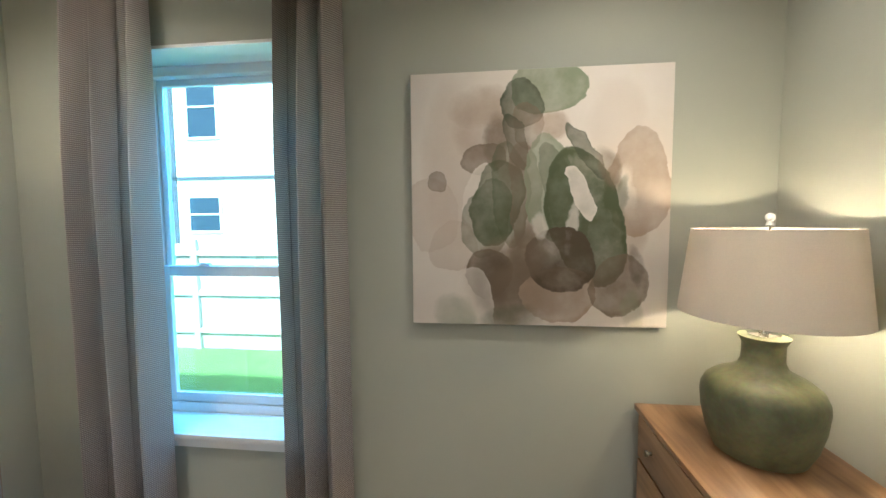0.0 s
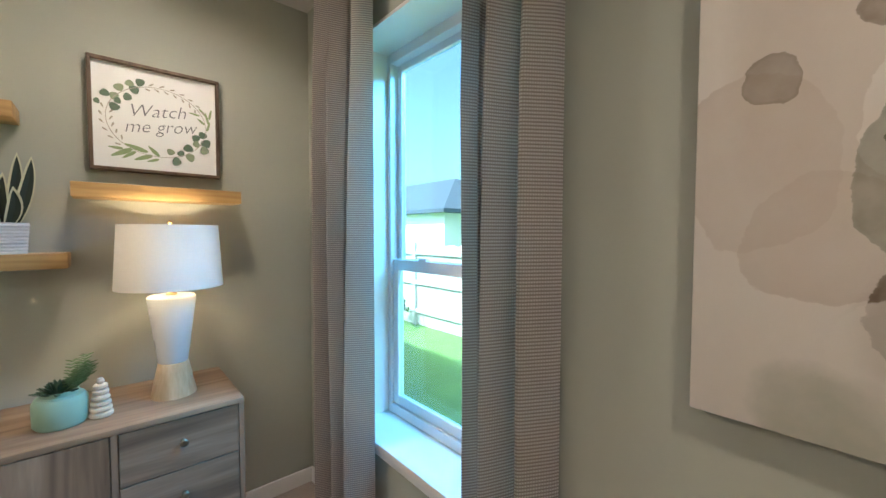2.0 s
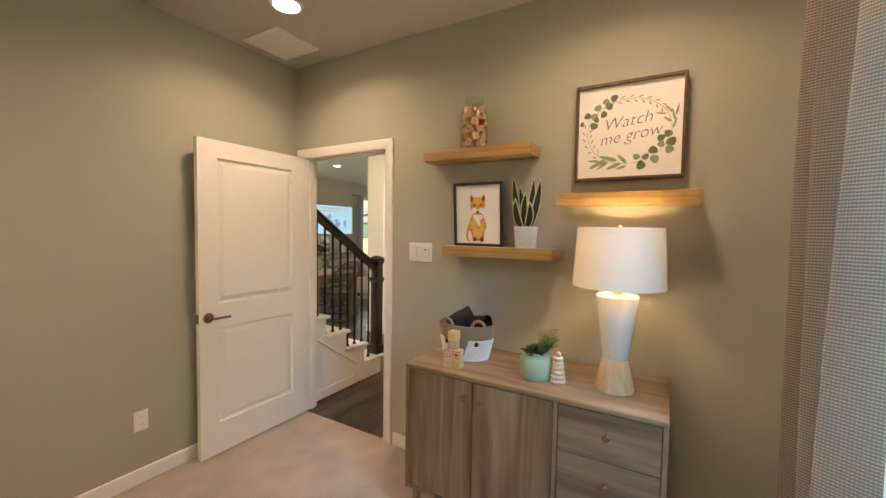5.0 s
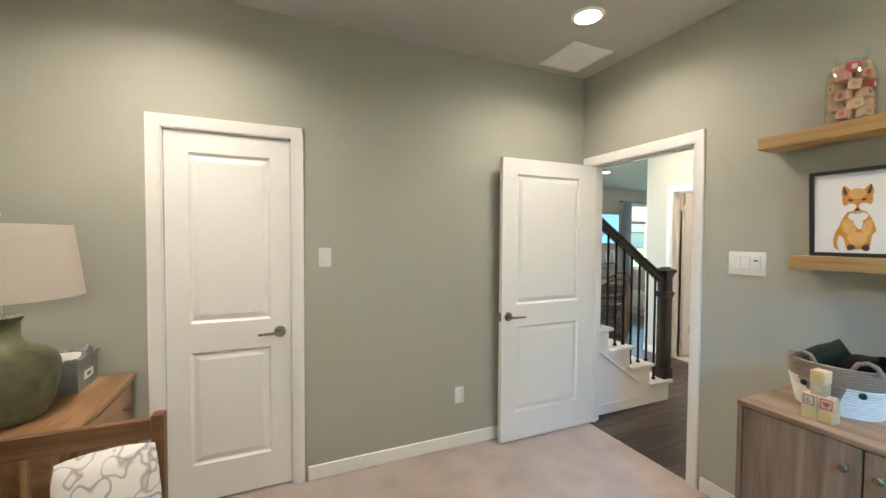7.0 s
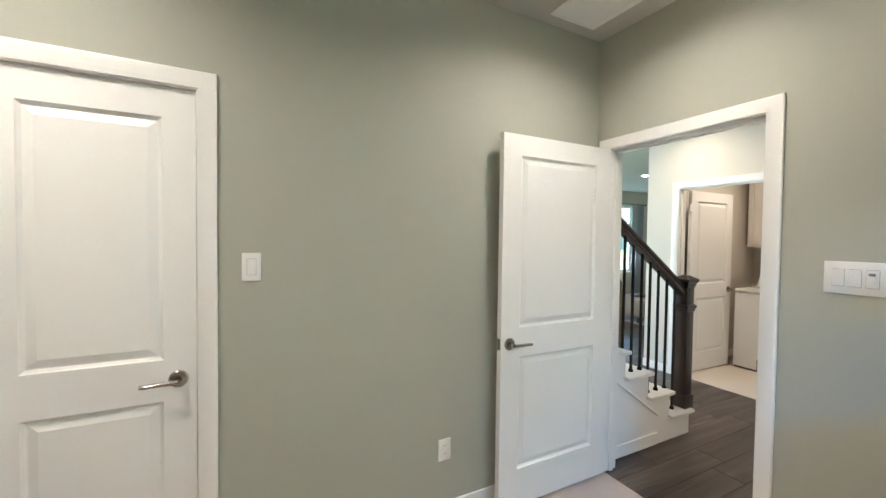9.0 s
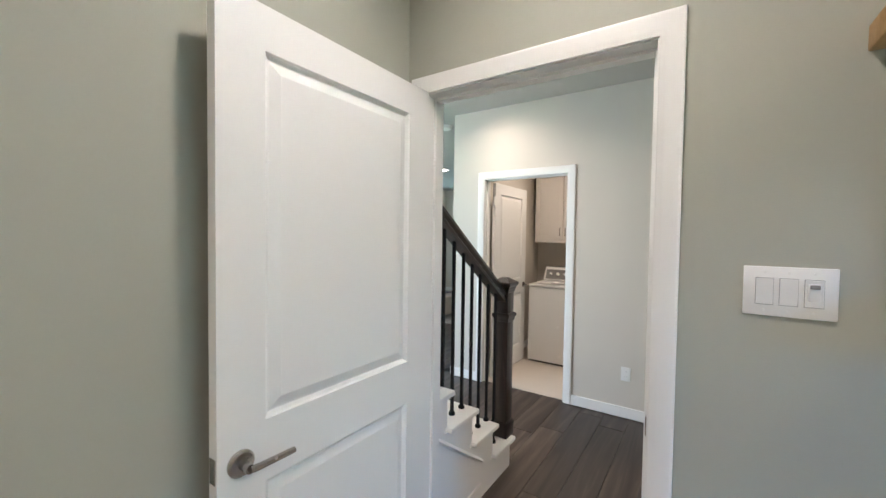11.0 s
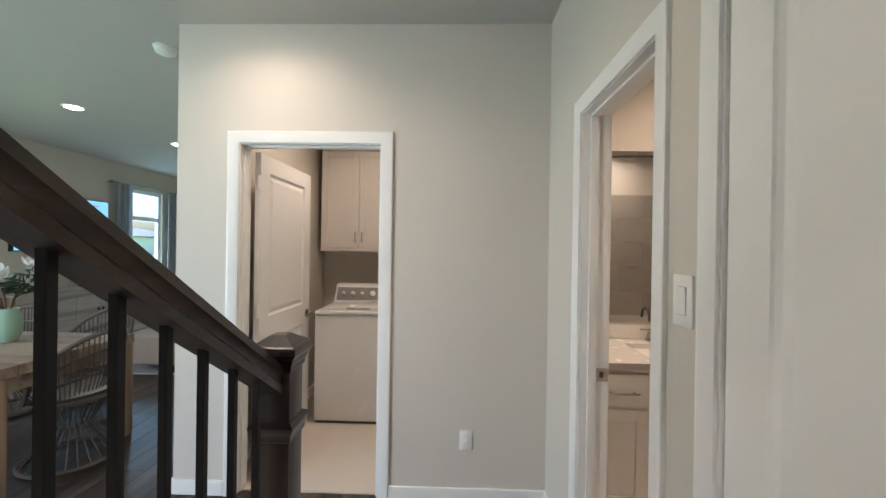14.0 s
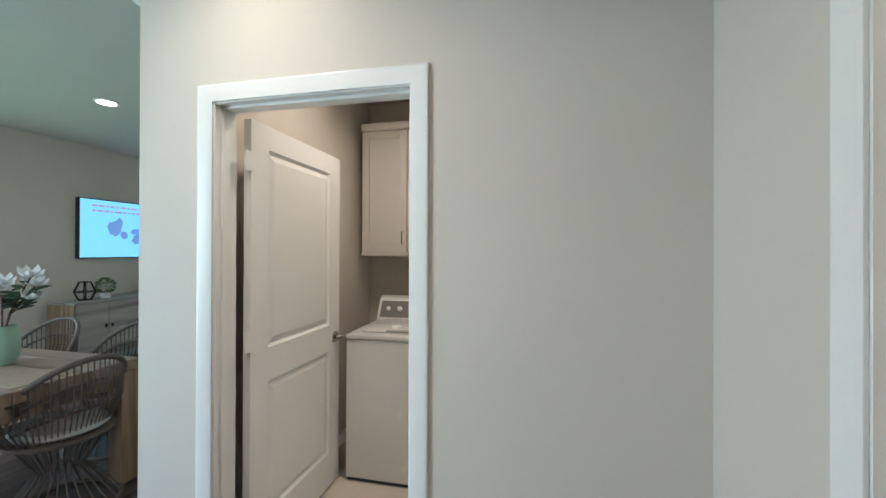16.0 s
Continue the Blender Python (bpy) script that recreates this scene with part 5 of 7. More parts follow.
def framed(name, at, w, h, t, bar, wood_mat, label, turn, tilt=0.0):
    """A frame with a sheet in it, built facing -y, its lower edge at z = 0."""
    base = thing(name, at, label, "picture", turn=turn)
    base.matrix_basis = pose(*at, 0, 0, turn) @ pose(0, 0, 0, tilt)
    bm = bmesh.new()
    box(bm, -w / 2, w / 2, -t, 0, 0, bar, bevel=0.002, seg=1)
    box(bm, -w / 2, w / 2, -t, 0, h - bar, h, bevel=0.002, seg=1)
    box(bm, -w / 2, -w / 2 + bar, -t, 0, bar, h - bar, bevel=0.002, seg=1)
    box(bm, w / 2 - bar, w / 2, -t, 0, bar, h - bar, bevel=0.002, seg=1)
    part("frame", bm, wood_mat, base)
    part("print", boxed(-w / 2 + bar, w / 2 - bar, -t * 0.55, -0.002, bar, h - bar), PAPER, base, "white printed sheet")
    return base, -t * 0.55


# the wreath picture
pic, py = framed("framed_picture", (-2.318, 1.157, 1.755), 0.482, 0.474, 0.045, 0.014, FRAME_WOOD, "brown framed print with green wreath and script", 90)
sheet = pic.children[1]
rng = random.Random(21)


def wreath(name, material, items):
    bm = bmesh.new()
    for x, z, rx, rz, rot in items:
        disc(bm, x, z, rx, rz, py - 0.0006 - 0.0004 * rng.random(), rot, 14, 0.35)
        if name != "twig":
            part(name, bm, material, sheet)
            bm = bmesh.new()
    if name == "twig":
        part(name, bm, material, sheet)


def around(a, r):
    return 0.185 * r * math.cos(a), 0.233 + 0.155 * r * math.sin(a)


ROUND = [(-0.186, 0.328, 17), (-0.156, 0.322, 17), (-0.145, 0.303, 14), (-0.156, 0.274, 19), (-0.138, 0.360, 18), (-0.109, 0.326, 17), (-0.085, 0.364, 19), (-0.102, 0.388, 16), (-0.066, 0.400, 18), (-0.213, 0.288, 12)]
ROUND += [(0.041, 0.106, 16), (0.082, 0.104, 15), (0.065, 0.065, 20), (0.120, 0.092, 20), (0.111, 0.135, 20), (0.142, 0.187, 18), (0.143, 0.158, 16), (0.171, 0.203, 18), (0.185, 0.165, 22), (0.179, 0.132, 20)]
wreath("eucalyptus_leaf", PRINT_DARK, [(x, z, r * 0.00098, r * 0.0009, k * 0.9) for k, (x, z, r) in enumerate(ROUND) if k % 3 != 1])
wreath("pale_eucalyptus_leaf", PRINT_SAGE, [(x, z, r * 0.00098, r * 0.0009, k * 0.9) for k, (x, z, r) in enumerate(ROUND) if k % 3 == 1])
wreath("long_leaf", LEAF_PALE, [(-0.085, 0.108, 0.009, 0.044, 1.25), (-0.135, 0.082, 0.010, 0.042, 2.05), (-0.060, 0.068, 0.009, 0.036, 1.95), (-0.022, 0.102, 0.008, 0.030, 0.75), (-0.025, 0.060, 0.006, 0.024, 1.9), (-0.155, 0.100, 0.006, 0.026, 1.5), (-0.110, 0.075, 0.007, 0.030, 2.2),
                                (0.190, 0.290, 0.005, 0.030, 0.25), (0.172, 0.315, 0.005, 0.026, 0.75), (0.205, 0.310, 0.005, 0.026, -0.2), (0.138, 0.300, 0.004, 0.024, 1.4), (0.196, 0.250, 0.005, 0.024, -0.3), (0.165, 0.270, 0.005, 0.020, 0.9)])
TWIG = [(*around(a, 1.0), 0.0011, 0.012, a) for a in [0.06 * k for k in range(105)]] + [(*around(a, r), 0.0032, 0.011, a + b) for a, r, b in [(0.5 + 0.10 * k, 1.0 + 0.07 * (-1) ** k, 0.5 * (-1) ** k) for k in range(15)] + [(2.9 + 0.1 * k, 1.0 + 0.09 * (-1) ** k, 0.6 * (-1) ** k) for k in range(11)]]
wreath("twig", PRINT_TWIG, TWIG)
for words, x, z, wide in (("Watch", -0.112, 0.243, 1.0), ("me grow", -0.126, 0.172, 0.94)):
    t = part("lettering", text_mesh(words, 0.080, 0.35), INK, sheet, "grey script lettering")
    t.matrix_basis = pose(x, py - 0.0012, z, 90, -7) @ Matrix.Diagonal((wide, 1.0, 1.0, 1.0))

# the small print: plain orange and white shapes
fox, fy = framed("framed_picture", (-2.262, 0.393, 1.407), 0.308, 0.366, 0.020, 0.016, BLACK, "black framed print of soft orange shapes, leaning", 90, 4.0)
sheet2 = fox.children[1]
for nm, mat, lift, items in (
        ("orange_shape", FOX_ORANGE, 0.0006, ((-0.002, 0.118, 0.056, 0.088, 0.0, 0.25), (-0.050, 0.085, 0.022, 0.058, -0.2, 0.1), (0.0, 0.232, 0.046, 0.044, 0.0, -0.15), (-0.034, 0.272, 0.015, 0.026, 0.25, 0.6), (0.034, 0.272, 0.015, 0.026, -0.25, 0.6))),
        ("tawny_shape", FOX_TAWNY, 0.0009, ((0.0, 0.262, 0.026, 0.022, 0.0, 0.0), (-0.026, 0.125, 0.020, 0.034, 0.3, 0.1), (0.030, 0.120, 0.014, 0.036, -0.2, 0.1), (0.0, 0.075, 0.030, 0.028, 0.0, -0.2))),
        ("pale_shape", PAPER, 0.0012, ((0.002, 0.166, 0.030, 0.020, 0.0, -0.2), (0.004, 0.140, 0.013, 0.026, 0.2, -0.3), (-0.022, 0.205, 0.020, 0.016, 0.5, 0.0), (0.024, 0.205, 0.020, 0.016, -0.5, 0.0), (-0.050, 0.058, 0.012, 0.032, 0.1, 0.2), (0.052, 0.066, 0.012, 0.036, 0.0, 0.2))),
        ("dark_shape", FOX_DARK, 0.0015, ((0.0, 0.196, 0.008, 0.006, 0.0, 0.0), (-0.020, 0.236, 0.008, 0.005, -0.3, 0.0), (0.020, 0.236, 0.008, 0.005, 0.3, 0.0), (0.0, 0.182, 0.014, 0.0018, 0.0, 0.0), (-0.020, 0.040, 0.013, 0.012, 0.4, 0.4), (0.026, 0.040, 0.012, 0.014, -0.4, 0.4), (-0.038, 0.276, 0.005, 0.019, 0.25, 0.6), (0.038, 0.276, 0.005, 0.019, -0.25, 0.6)))):
    for k, (x, z, rx, rz, rot, tp) in enumerate(items):
        bm = bmesh.new()
        disc(bm, x, z, rx, rz, fy - lift - 0.00004 * k, rot, 22, tp)
        part(nm, bm, mat, sheet2)


# ---- the large canvas ----
def canvas_paint():
    """Watercolour blots on raw canvas: warped ellipses, each with its own wash and a darker rim."""
    m, nt, bsdf = nodes_of("watercolour_canvas")
    tc = nt.nodes.new("ShaderNodeTexCoord")
    warp = node(nt, "ShaderNodeTexNoise", Scale=4.2, Detail=10.0, Roughness=0.6)
    nt.links.new(tc.outputs["Object"], warp.inputs["Vector"])
    off = nt.nodes.new("ShaderNodeVectorMath")
    off.operation = "MULTIPLY_ADD"
    nt.links.new(warp.outputs[1], off.inputs[0])
    off.inputs[1].default_value, off.inputs[2].default_value = (0.12, 0.0, 0.12), (-0.06, 0.0, -0.06)
    pos = nt.nodes.new("ShaderNodeVectorMath")
    nt.links.new(tc.outputs["Object"], pos.inputs[0])
    nt.links.new(off.outputs[0], pos.inputs[1])
    wash = node(nt, "ShaderNodeTexNoise", Scale=5.0, Detail=5.0, Roughness=0.6)
    nt.links.new(tc.outputs["Object"], wash.inputs["Vector"])
    tone = {"blush": (0.50, 0.40, 0.325), "tan": (0.35, 0.25, 0.175), "brown": (0.085, 0.06, 0.035), "taupe": (0.17, 0.122, 0.08), "green": (0.080, 0.097, 0.045), "pale": (0.23, 0.26, 0.17), "dark": (0.065, 0.075, 0.042), "raw": (0.69, 0.62, 0.55)}
    col = mix(nt, wash.outputs[0], (0.63, 0.56, 0.49), (0.71, 0.64, 0.57))
    # tone, place, half width and height, turn, strength, soft edge
    far_washes = [("blush", -0.346, 0.145, 0.124, 0.319, 0, 0.50, 1), ("blush", -0.443, -0.057, 0.100, 0.132, 0, 0.45, 0), ("blush", -0.348, -0.188, 0.091, 0.098, 0, 0.50, 0), ("blush", 0.311, 0.312, 0.104, 0.168, 0, 0.30, 1), ("tan", -0.214, 0.387, 0.142, 0.074, 0, 0.55, 1), ("tan", -0.223, 0.285, 0.112, 0.145, 0, 0.45, 1), ("tan", 0.401, 0.065, 0.108, 0.183, 0, 0.72, 0), ("raw", 0.362, 0.038, 0.043, 0.104, -10, 0.75, 1), ("tan", 0.367, -0.151, 0.075, 0.133, 15, 0.50, 1), ("pale", 0.049, 0.457, 0.132, 0.089, -4, 0.90, 0)]
    petals = [("dark", -0.062, 0.393, 0.069, 0.084, 0, 0.75, 0), ("taupe", -0.042, 0.312, 0.050, 0.092, -10, 0.60, 0), ("tan", 0.052, 0.301, 0.081, 0.055, 0, 0.75, 1), ("taupe", -0.166, 0.240, 0.048, 0.119, 12, 0.70, 1), ("taupe", -0.221, 0.165, 0.086, 0.058, -12, 0.75, 0), ("dark", -0.087, 0.245, 0.035, 0.117, -16, 0.75, 0), ("raw", -0.244, 0.025, 0.050, 0.105, 14, 0.95, 0), ("green", -0.162, -0.008, 0.093, 0.150, 12, 0.85, 0), ("green", -0.109, 0.032, 0.071, 0.185, -6, 0.60, 0), ("taupe", -0.044, 0.020, 0.058, 0.193, -6, 0.60, 0)]
    stems = [("green", -0.208, -0.081, 0.090, 0.139, 12, 0.60, 0), ("taupe", -0.102, 0.195, 0.067, 0.163, 6, 0.50, 1), ("pale", 0.054, 0.051, 0.089, 0.183, -6, 0.75, 0), ("green", 0.109, 0.026, 0.062, 0.188, -22, 0.50, 0), ("green", 0.198, -0.070, 0.131, 0.251, -14, 0.93, 0), ("green", 0.239, -0.172, 0.084, 0.133, 0, 0.70, 1), ("raw", 0.178, 0.028, 0.034, 0.109, -22, 0.97, 0), ("raw", 0.142, -0.113, 0.022, 0.109, 8, 0.75, 1), ("dark", 0.198, 0.197, 0.030, 0.119, -34, 0.75, 0), ("taupe", 0.293, 0.126, 0.041, 0.099, -25, 0.70, 1), ("green", 0.353, 0.019, 0.027, 0.079, 10, 0.50, 1), ("tan", -0.093, -0.342, 0.169, 0.189, 0, 0.60, 1), ("taupe", -0.195, -0.303, 0.095, 0.094, 0, 0.90, 0)]
    lower_washes = [("taupe", -0.113, -0.332, 0.180, 0.152, 0, 0.75, 1), ("brown", -0.184, -0.324, 0.086, 0.124, 0, 0.60, 1), ("taupe", 0.053, -0.357, 0.151, 0.123, 0, 0.60, 1), ("taupe", -0.092, -0.405, 0.119, 0.127, 0, 0.70, 1), ("tan", 0.091, -0.396, 0.130, 0.102, -10, 0.85, 0), ("brown", 0.097, -0.244, 0.122, 0.125, 0, 0.97, 0), ("taupe", -0.036, -0.216, 0.066, 0.124, 0, 0.80, 1), ("raw", -0.251, -0.424, 0.072, 0.122, -12, 0.60, 0), ("raw", 0.015, -0.103, 0.025, 0.053, 0, 0.70, 1), ("green", -0.110, -0.502, 0.121, 0.055, 0, 0.50, 1), ("taupe", 0.331, -0.364, 0.102, 0.113, 20, 0.80, 0), ("brown", 0.399, -0.275, 0.033, 0.080, -10, 0.55, 1), ("taupe", -0.419, 0.080, 0.031, 0.043, 0, 0.60, 0), ("pale", -0.341, -0.495, 0.083, 0.093, 0, 0.55, 1), ("pale", 0.393, -0.468, 0.043, 0.089, 0, 0.45, 1)]
    for key, x, z, rx, rz, rot, alpha, soft in far_washes + petals + stems + lower_washes:
        rx, rz = rx * 1.18, rz * 1.17
        mp = node(nt, "ShaderNodeMapping")
        mp.vector_type = "TEXTURE"
        mp.inputs["Location"].default_value, mp.inputs["Rotation"].default_value, mp.inputs["Scale"].default_value = (x, 0, z), (0, radians(rot), 0), (rx, 1000, rz)
        nt.links.new(pos.outputs[0], mp.inputs[0])
        ln = nt.nodes.new("ShaderNodeVectorMath")
        ln.operation = "LENGTH"
        nt.links.new(mp.outputs[0], ln.inputs[0])
        ramp = nt.nodes.new("ShaderNodeValToRGB")
        el = ramp.color_ramp.elements
        el[0].position, el[0].color = 0.0, (0.82, 0.82, 0.82, 1)
        el[1].position, el[1].color = 1.0, (0, 0, 0, 1)
        for p_, v_ in (((0.82, 0.84), (0.95, 1.0), (0.985, 0.9)) if not soft else ((0.55, 0.86), (0.75, 0.66), (0.88, 0.3))):
            el.new(p_).color = (v_, v_, v_, 1)
        nt.links.new(ln.outputs["Value"], ramp.inputs[0])
        amt = nt.nodes.new("ShaderNodeMath")
        amt.operation, amt.inputs[1].default_value = "MULTIPLY", alpha
        nt.links.new(ramp.outputs[0], amt.inputs[0])
        vary = node(nt, "ShaderNodeMapRange")
        vary.inputs[1].default_value, vary.inputs[2].default_value, vary.inputs[3].default_value, vary.inputs[4].default_value = 0.32, 0.68, 0.7, 1.4
        nt.links.new(wash.outputs[0], vary.inputs[0])
        am2 = nt.nodes.new("ShaderNodeMath")
        am2.operation, am2.use_clamp = "MULTIPLY", True
        nt.links.new(amt.outputs[0], am2.inputs[0])
        nt.links.new(vary.outputs[0], am2.inputs[1])
        col = mix(nt, am2.outputs[0], col, tone[key])
    nt.links.new(col, bsdf.inputs["Base Color"])
    bsdf.inputs["Roughness"].default_value = 0.85
    weave = node(nt, "ShaderNodeTexNoise", Scale=420.0)
    nt.links.new(tc.outputs["Object"], weave.inputs["Vector"])
    b = node(nt, "ShaderNodeBump", Strength=0.15, Distance=0.001)
    nt.links.new(weave.outputs[0], b.inputs["Height"])
    nt.links.new(b.outputs[0], bsdf.inputs["Normal"])
    return m


painting = thing("canvas_painting", (0.189, 1.849, 1.668), "large unframed canvas of green and taupe watercolour blots", "painting")
part("canvas", boxed(-0.526, 0.526, -0.018, 0.004, -0.529, 0.529, bevel=0.003), canvas_paint(), painting, "stretched painted canvas")
bars = bmesh.new()
for x0, x1, z0, z1 in ((-0.52, 0.52, 0.48, 0.523), (-0.52, 0.52, -0.523, -0.48), (-0.52, -0.477, -0.48, 0.48), (0.477, 0.52, -0.48, 0.48)):
    box(bars, x0, x1, 0.004, 0.018, z0, z1)
part("stretcher", bars, NIGHT_WOOD, painting, "bare wooden stretcher frame")

# ---- nightstands, green lamps, bed ----
def nightstand(y0, y1, x=0.86, drop=0.0):
    n = thing("nightstand", (x, (y0 + y1) / 2, -drop), "warm brown wooden nightstand with three drawers", "nightstand", "nightstands")
    h = (y1 - y0) / 2
    part("top", boxed(-0.26, 0.255, -h, h, 0.79, 0.815, bevel=0.004), NIGHT_WOOD, n)
    part("body", boxed(-0.235, 0.25, -h + 0.012, h - 0.012, 0.08, 0.79), NIGHT_WOOD, n)
    for z0, z1 in ((0.60, 0.775), (0.36, 0.59), (0.11, 0.35)):
        d = part("drawer", boxed(-0.25, -0.236, -h + 0.025, h - 0.025, z0, z1, bevel=0.003), NIGHT_WOOD, n)
        for y in (-h * 0.5, h * 0.5):
            k = part("knob", lathe([(0.0, 0), (0.008, 0), (0.006, 0.008), (0.013, 0.016), (0.012, 0.024), (0.0, 0.027)], 16), BRONZE, d, "small round bronze knob")
            k.matrix_basis = pose(-0.25, y, (z0 + z1) / 2, 0, -90)
    for x in (-0.21, 0.22):
        for y in (-h + 0.04, h - 0.04):
            part("leg", tube([(x, y, 0.08), (x, y, drop)], 0.02, 10, ends=0.014), NIGHT_WOOD, n)


nightstand(1.215, 1.84)
nightstand(-1.235, -0.61, 0.875, 0.035)


def green_lamp(x, y, z, label):
    g = thing("table_lamp", (x, y, z), label, "table lamp", "green ceramic lamps")
    part("ceramic_body", lathe([(0.0, 0.0), (0.112, 0.0), (0.126, 0.008), (0.148, 0.06), (0.163, 0.125), (0.168, 0.18), (0.166, 0.205), (0.154, 0.232), (0.128, 0.254), (0.092, 0.272), (0.068, 0.288), (0.058, 0.312), (0.057, 0.365), (0.066, 0.382), (0.070, 0.390), (0.0, 0.392)], 56), GREEN_CERAMIC, g, "mottled green ceramic jug body")
    part("collar", lathe([(0.045, 0.392), (0.045, 0.397), (0.014, 0.399), (0.014, 0.46), (0.0, 0.46)], 24), CHROME, g, "chrome collar")
    part("shade", lathe([(0.244, 0.462), (0.212, 0.738), (0.209, 0.738), (0.241, 0.462), (0.244, 0.462)], 64, close=False), BEIGE_SHADE, g, "oatmeal linen empire shade")
    bm = tube([(0, 0, 0.46), (0, 0, 0.748)], 0.003, 8)
    for a in range(3):
        tube([(0, 0, 0.728), (0.21 * math.cos(a * 2.094), 0.21 * math.sin(a * 2.094), 0.728)], 0.002, 6, bm=bm)
    part("spider", bm, CHROME, g)
    b = bmesh.new()
    ball(b, (0, 0, 0.773), 0.014, sub=3)
    lathe([(0.012, 0.748), (0.008, 0.762)], 14, bm=b)
    part("finial", b, CERAMIC, g, "round pale ball finial")


green_lamp(0.875, 1.52, 0.815, "lit green ceramic lamp with oatmeal shade near the canvas")
green_lamp(0.912, -0.80, 0.78, "green ceramic lamp with oatmeal shade beside a wicker basket")

wick = thing("wicker_basket", (0.915, -1.11, 0.78), "small grey wicker basket with a white tag", "basket")
bm = bmesh.new()
for a in ((-0.15, 0.15, -0.10, -0.086), (-0.15, 0.15, 0.086, 0.10), (-0.15, -0.136, -0.086, 0.086), (0.136, 0.15, -0.086, 0.086)):
    box(bm, *a, 0.0, 0.135)
box(bm, -0.14, 0.14, -0.09, 0.09, 0.0, 0.01)
part("woven_body", bm, WICKER, wick)
strand = finish("strand", tube([(-0.152, 0, 0), (0.152, 0, 0)], 0.005, 6), WICKER)
strand_s = finish("strand", tube([(0, -0.102, 0), (0, 0.102, 0)], 0.005, 6), WICKER)
for k in range(12):
    for y in (-0.1, 0.1):
        piece("strand", strand, wick, pose(0, y, 0.008 + k * 0.0112))
    for x in (-0.15, 0.15):
        piece("strand", strand_s, wick, pose(x, 0, 0.008 + k * 0.0112))
rim = bmesh.new()
for k in range(44):
    t = k / 44 * 2 * math.pi
    cx, cy = max(-0.15, min(0.15, 0.22 * math.cos(t))), max(-0.10, min(0.10, 0.16 * math.sin(t)))
    ball(rim, (cx, cy, 0.142 + 0.004 * math.sin(9 * t)), 0.010, (1.4, 1.4, 0.8), 1)
part("braided_rim", rim, WICKER, wick)
part("handle", tube([(-0.15 + 0.0, -0.04, 0.14), (-0.152, -0.035, 0.17), (-0.152, 0.0, 0.185), (-0.152, 0.035, 0.17), (-0.15, 0.04, 0.14)], 0.008, 8), WICKER, wick)
part("liner", boxed(-0.13, 0.13, -0.08, 0.08, 0.11, 0.15, bevel=0.03), TISSUE, wick, "pale cloth showing at the rim")
tag = part("tag", boxed(-0.156, -0.1545, -0.045, 0.045, 0.04, 0.08, bevel=0.0006, seg=1), PAPER, wick, "white oval tag")
part("tag_writing", boxed(-0.1568, -0.1562, -0.02, 0.022, 0.052, 0.066), INK, tag)

bed = thing("toddler_bed", (0.72, -0.436, 0.0), "brown wooden toddler bed with a slatted headboard", "bed")
part("headboard_rail", boxed(-0.37, 0.37, -0.015, 0.015, 0.775, 0.848, bevel=0.006), BED_WOOD, bed)
part("lower_rail", boxed(-0.37, 0.37, -0.013, 0.013, 0.30, 0.36, bevel=0.004), BED_WOOD, bed)
for x in (-0.384, 0.384):
    part("post", boxed(x - 0.02, x + 0.02, -0.024, 0.024, 0.0, 0.862, bevel=0.007), BED_WOOD, bed)
    part("foot_post", boxed(x - 0.02, x + 0.02, 1.40, 1.448, 0.0, 0.55, bevel=0.007), BED_WOOD, bed)
    part("side_rail", boxed(x - 0.014, x + 0.014, 0.024, 1.40, 0.20, 0.33, bevel=0.004), BED_WOOD, bed)
slat = finish("slat", boxed(-0.011, 0.011, -0.007, 0.007, 0.36, 0.776, bevel=0.003, seg=1), BED_SLAT)
for k in range(10):
    piece("slat", slat, bed, pose(-0.315 + k * 0.07, 0, 0))
part("foot_rail", boxed(-0.364, 0.364, 1.41, 1.438, 0.30, 0.50, bevel=0.006), BED_WOOD, bed)
single("mattress", boxed(-0.36, 0.36, 0.03, 1.39, 0.22, 0.40, bevel=0.03, seg=3), BEDDING, "white mattress on the toddler bed", "mattress", at=(0.72, -0.436, 0.0))


def pillow(at, w, h, t, m, material, label):
    bm = bmesh.new()
    n = 16
    grid = {}
    for s in (-1, 1):
        for i in range(n + 1):
            for j in range(n + 1):
                u, v = i / n * 2 - 1, j / n * 2 - 1
                e = (1 - u ** 4) * (1 - v ** 4)
                pull = 1 - 0.07 * (u * u * v * v)
                y = s * t * 0.5 * e ** 0.55 + 0.006 * math.sin(5 * u + 3 * v)
                key = (0 if e < 1e-9 else s, i, j)
                if key not in grid:
                    grid[key] = bm.verts.new((u * w / 2 * pull, y if e > 1e-9 else 0, v * h / 2 * pull))
    for s in (-1, 1):
        for i in range(n):
            for j in range(n):
                q = []
                for a, b in ((i, j), (i + 1, j), (i + 1, j + 1), (i, j + 1)):
                    edge = a in (0, n) or b in (0, n)
                    q.append(grid[(0 if edge else s, a, b)])
                bm.faces.new(q if s > 0 else q[::-1])
    ob = single("pillow", bm, material, label, "pillow", "pillows on the bed")
    ob.matrix_basis = pose(*at) @ m
    return ob


pillow((0.45, -0.34, 0.59), 0.30, 0.40, 0.12, pose(0, 0, 0, 14, 8, -8), PRINTED_PILLOW, "white pillow with a grey and blue printed pattern")
pillow((0.93, -0.24, 0.72), 0.40, 0.52, 0.16, pose(0, 0, 0, 12, -4, 10), GREY_PILLOW, "plain grey-blue pillow against the headboard")

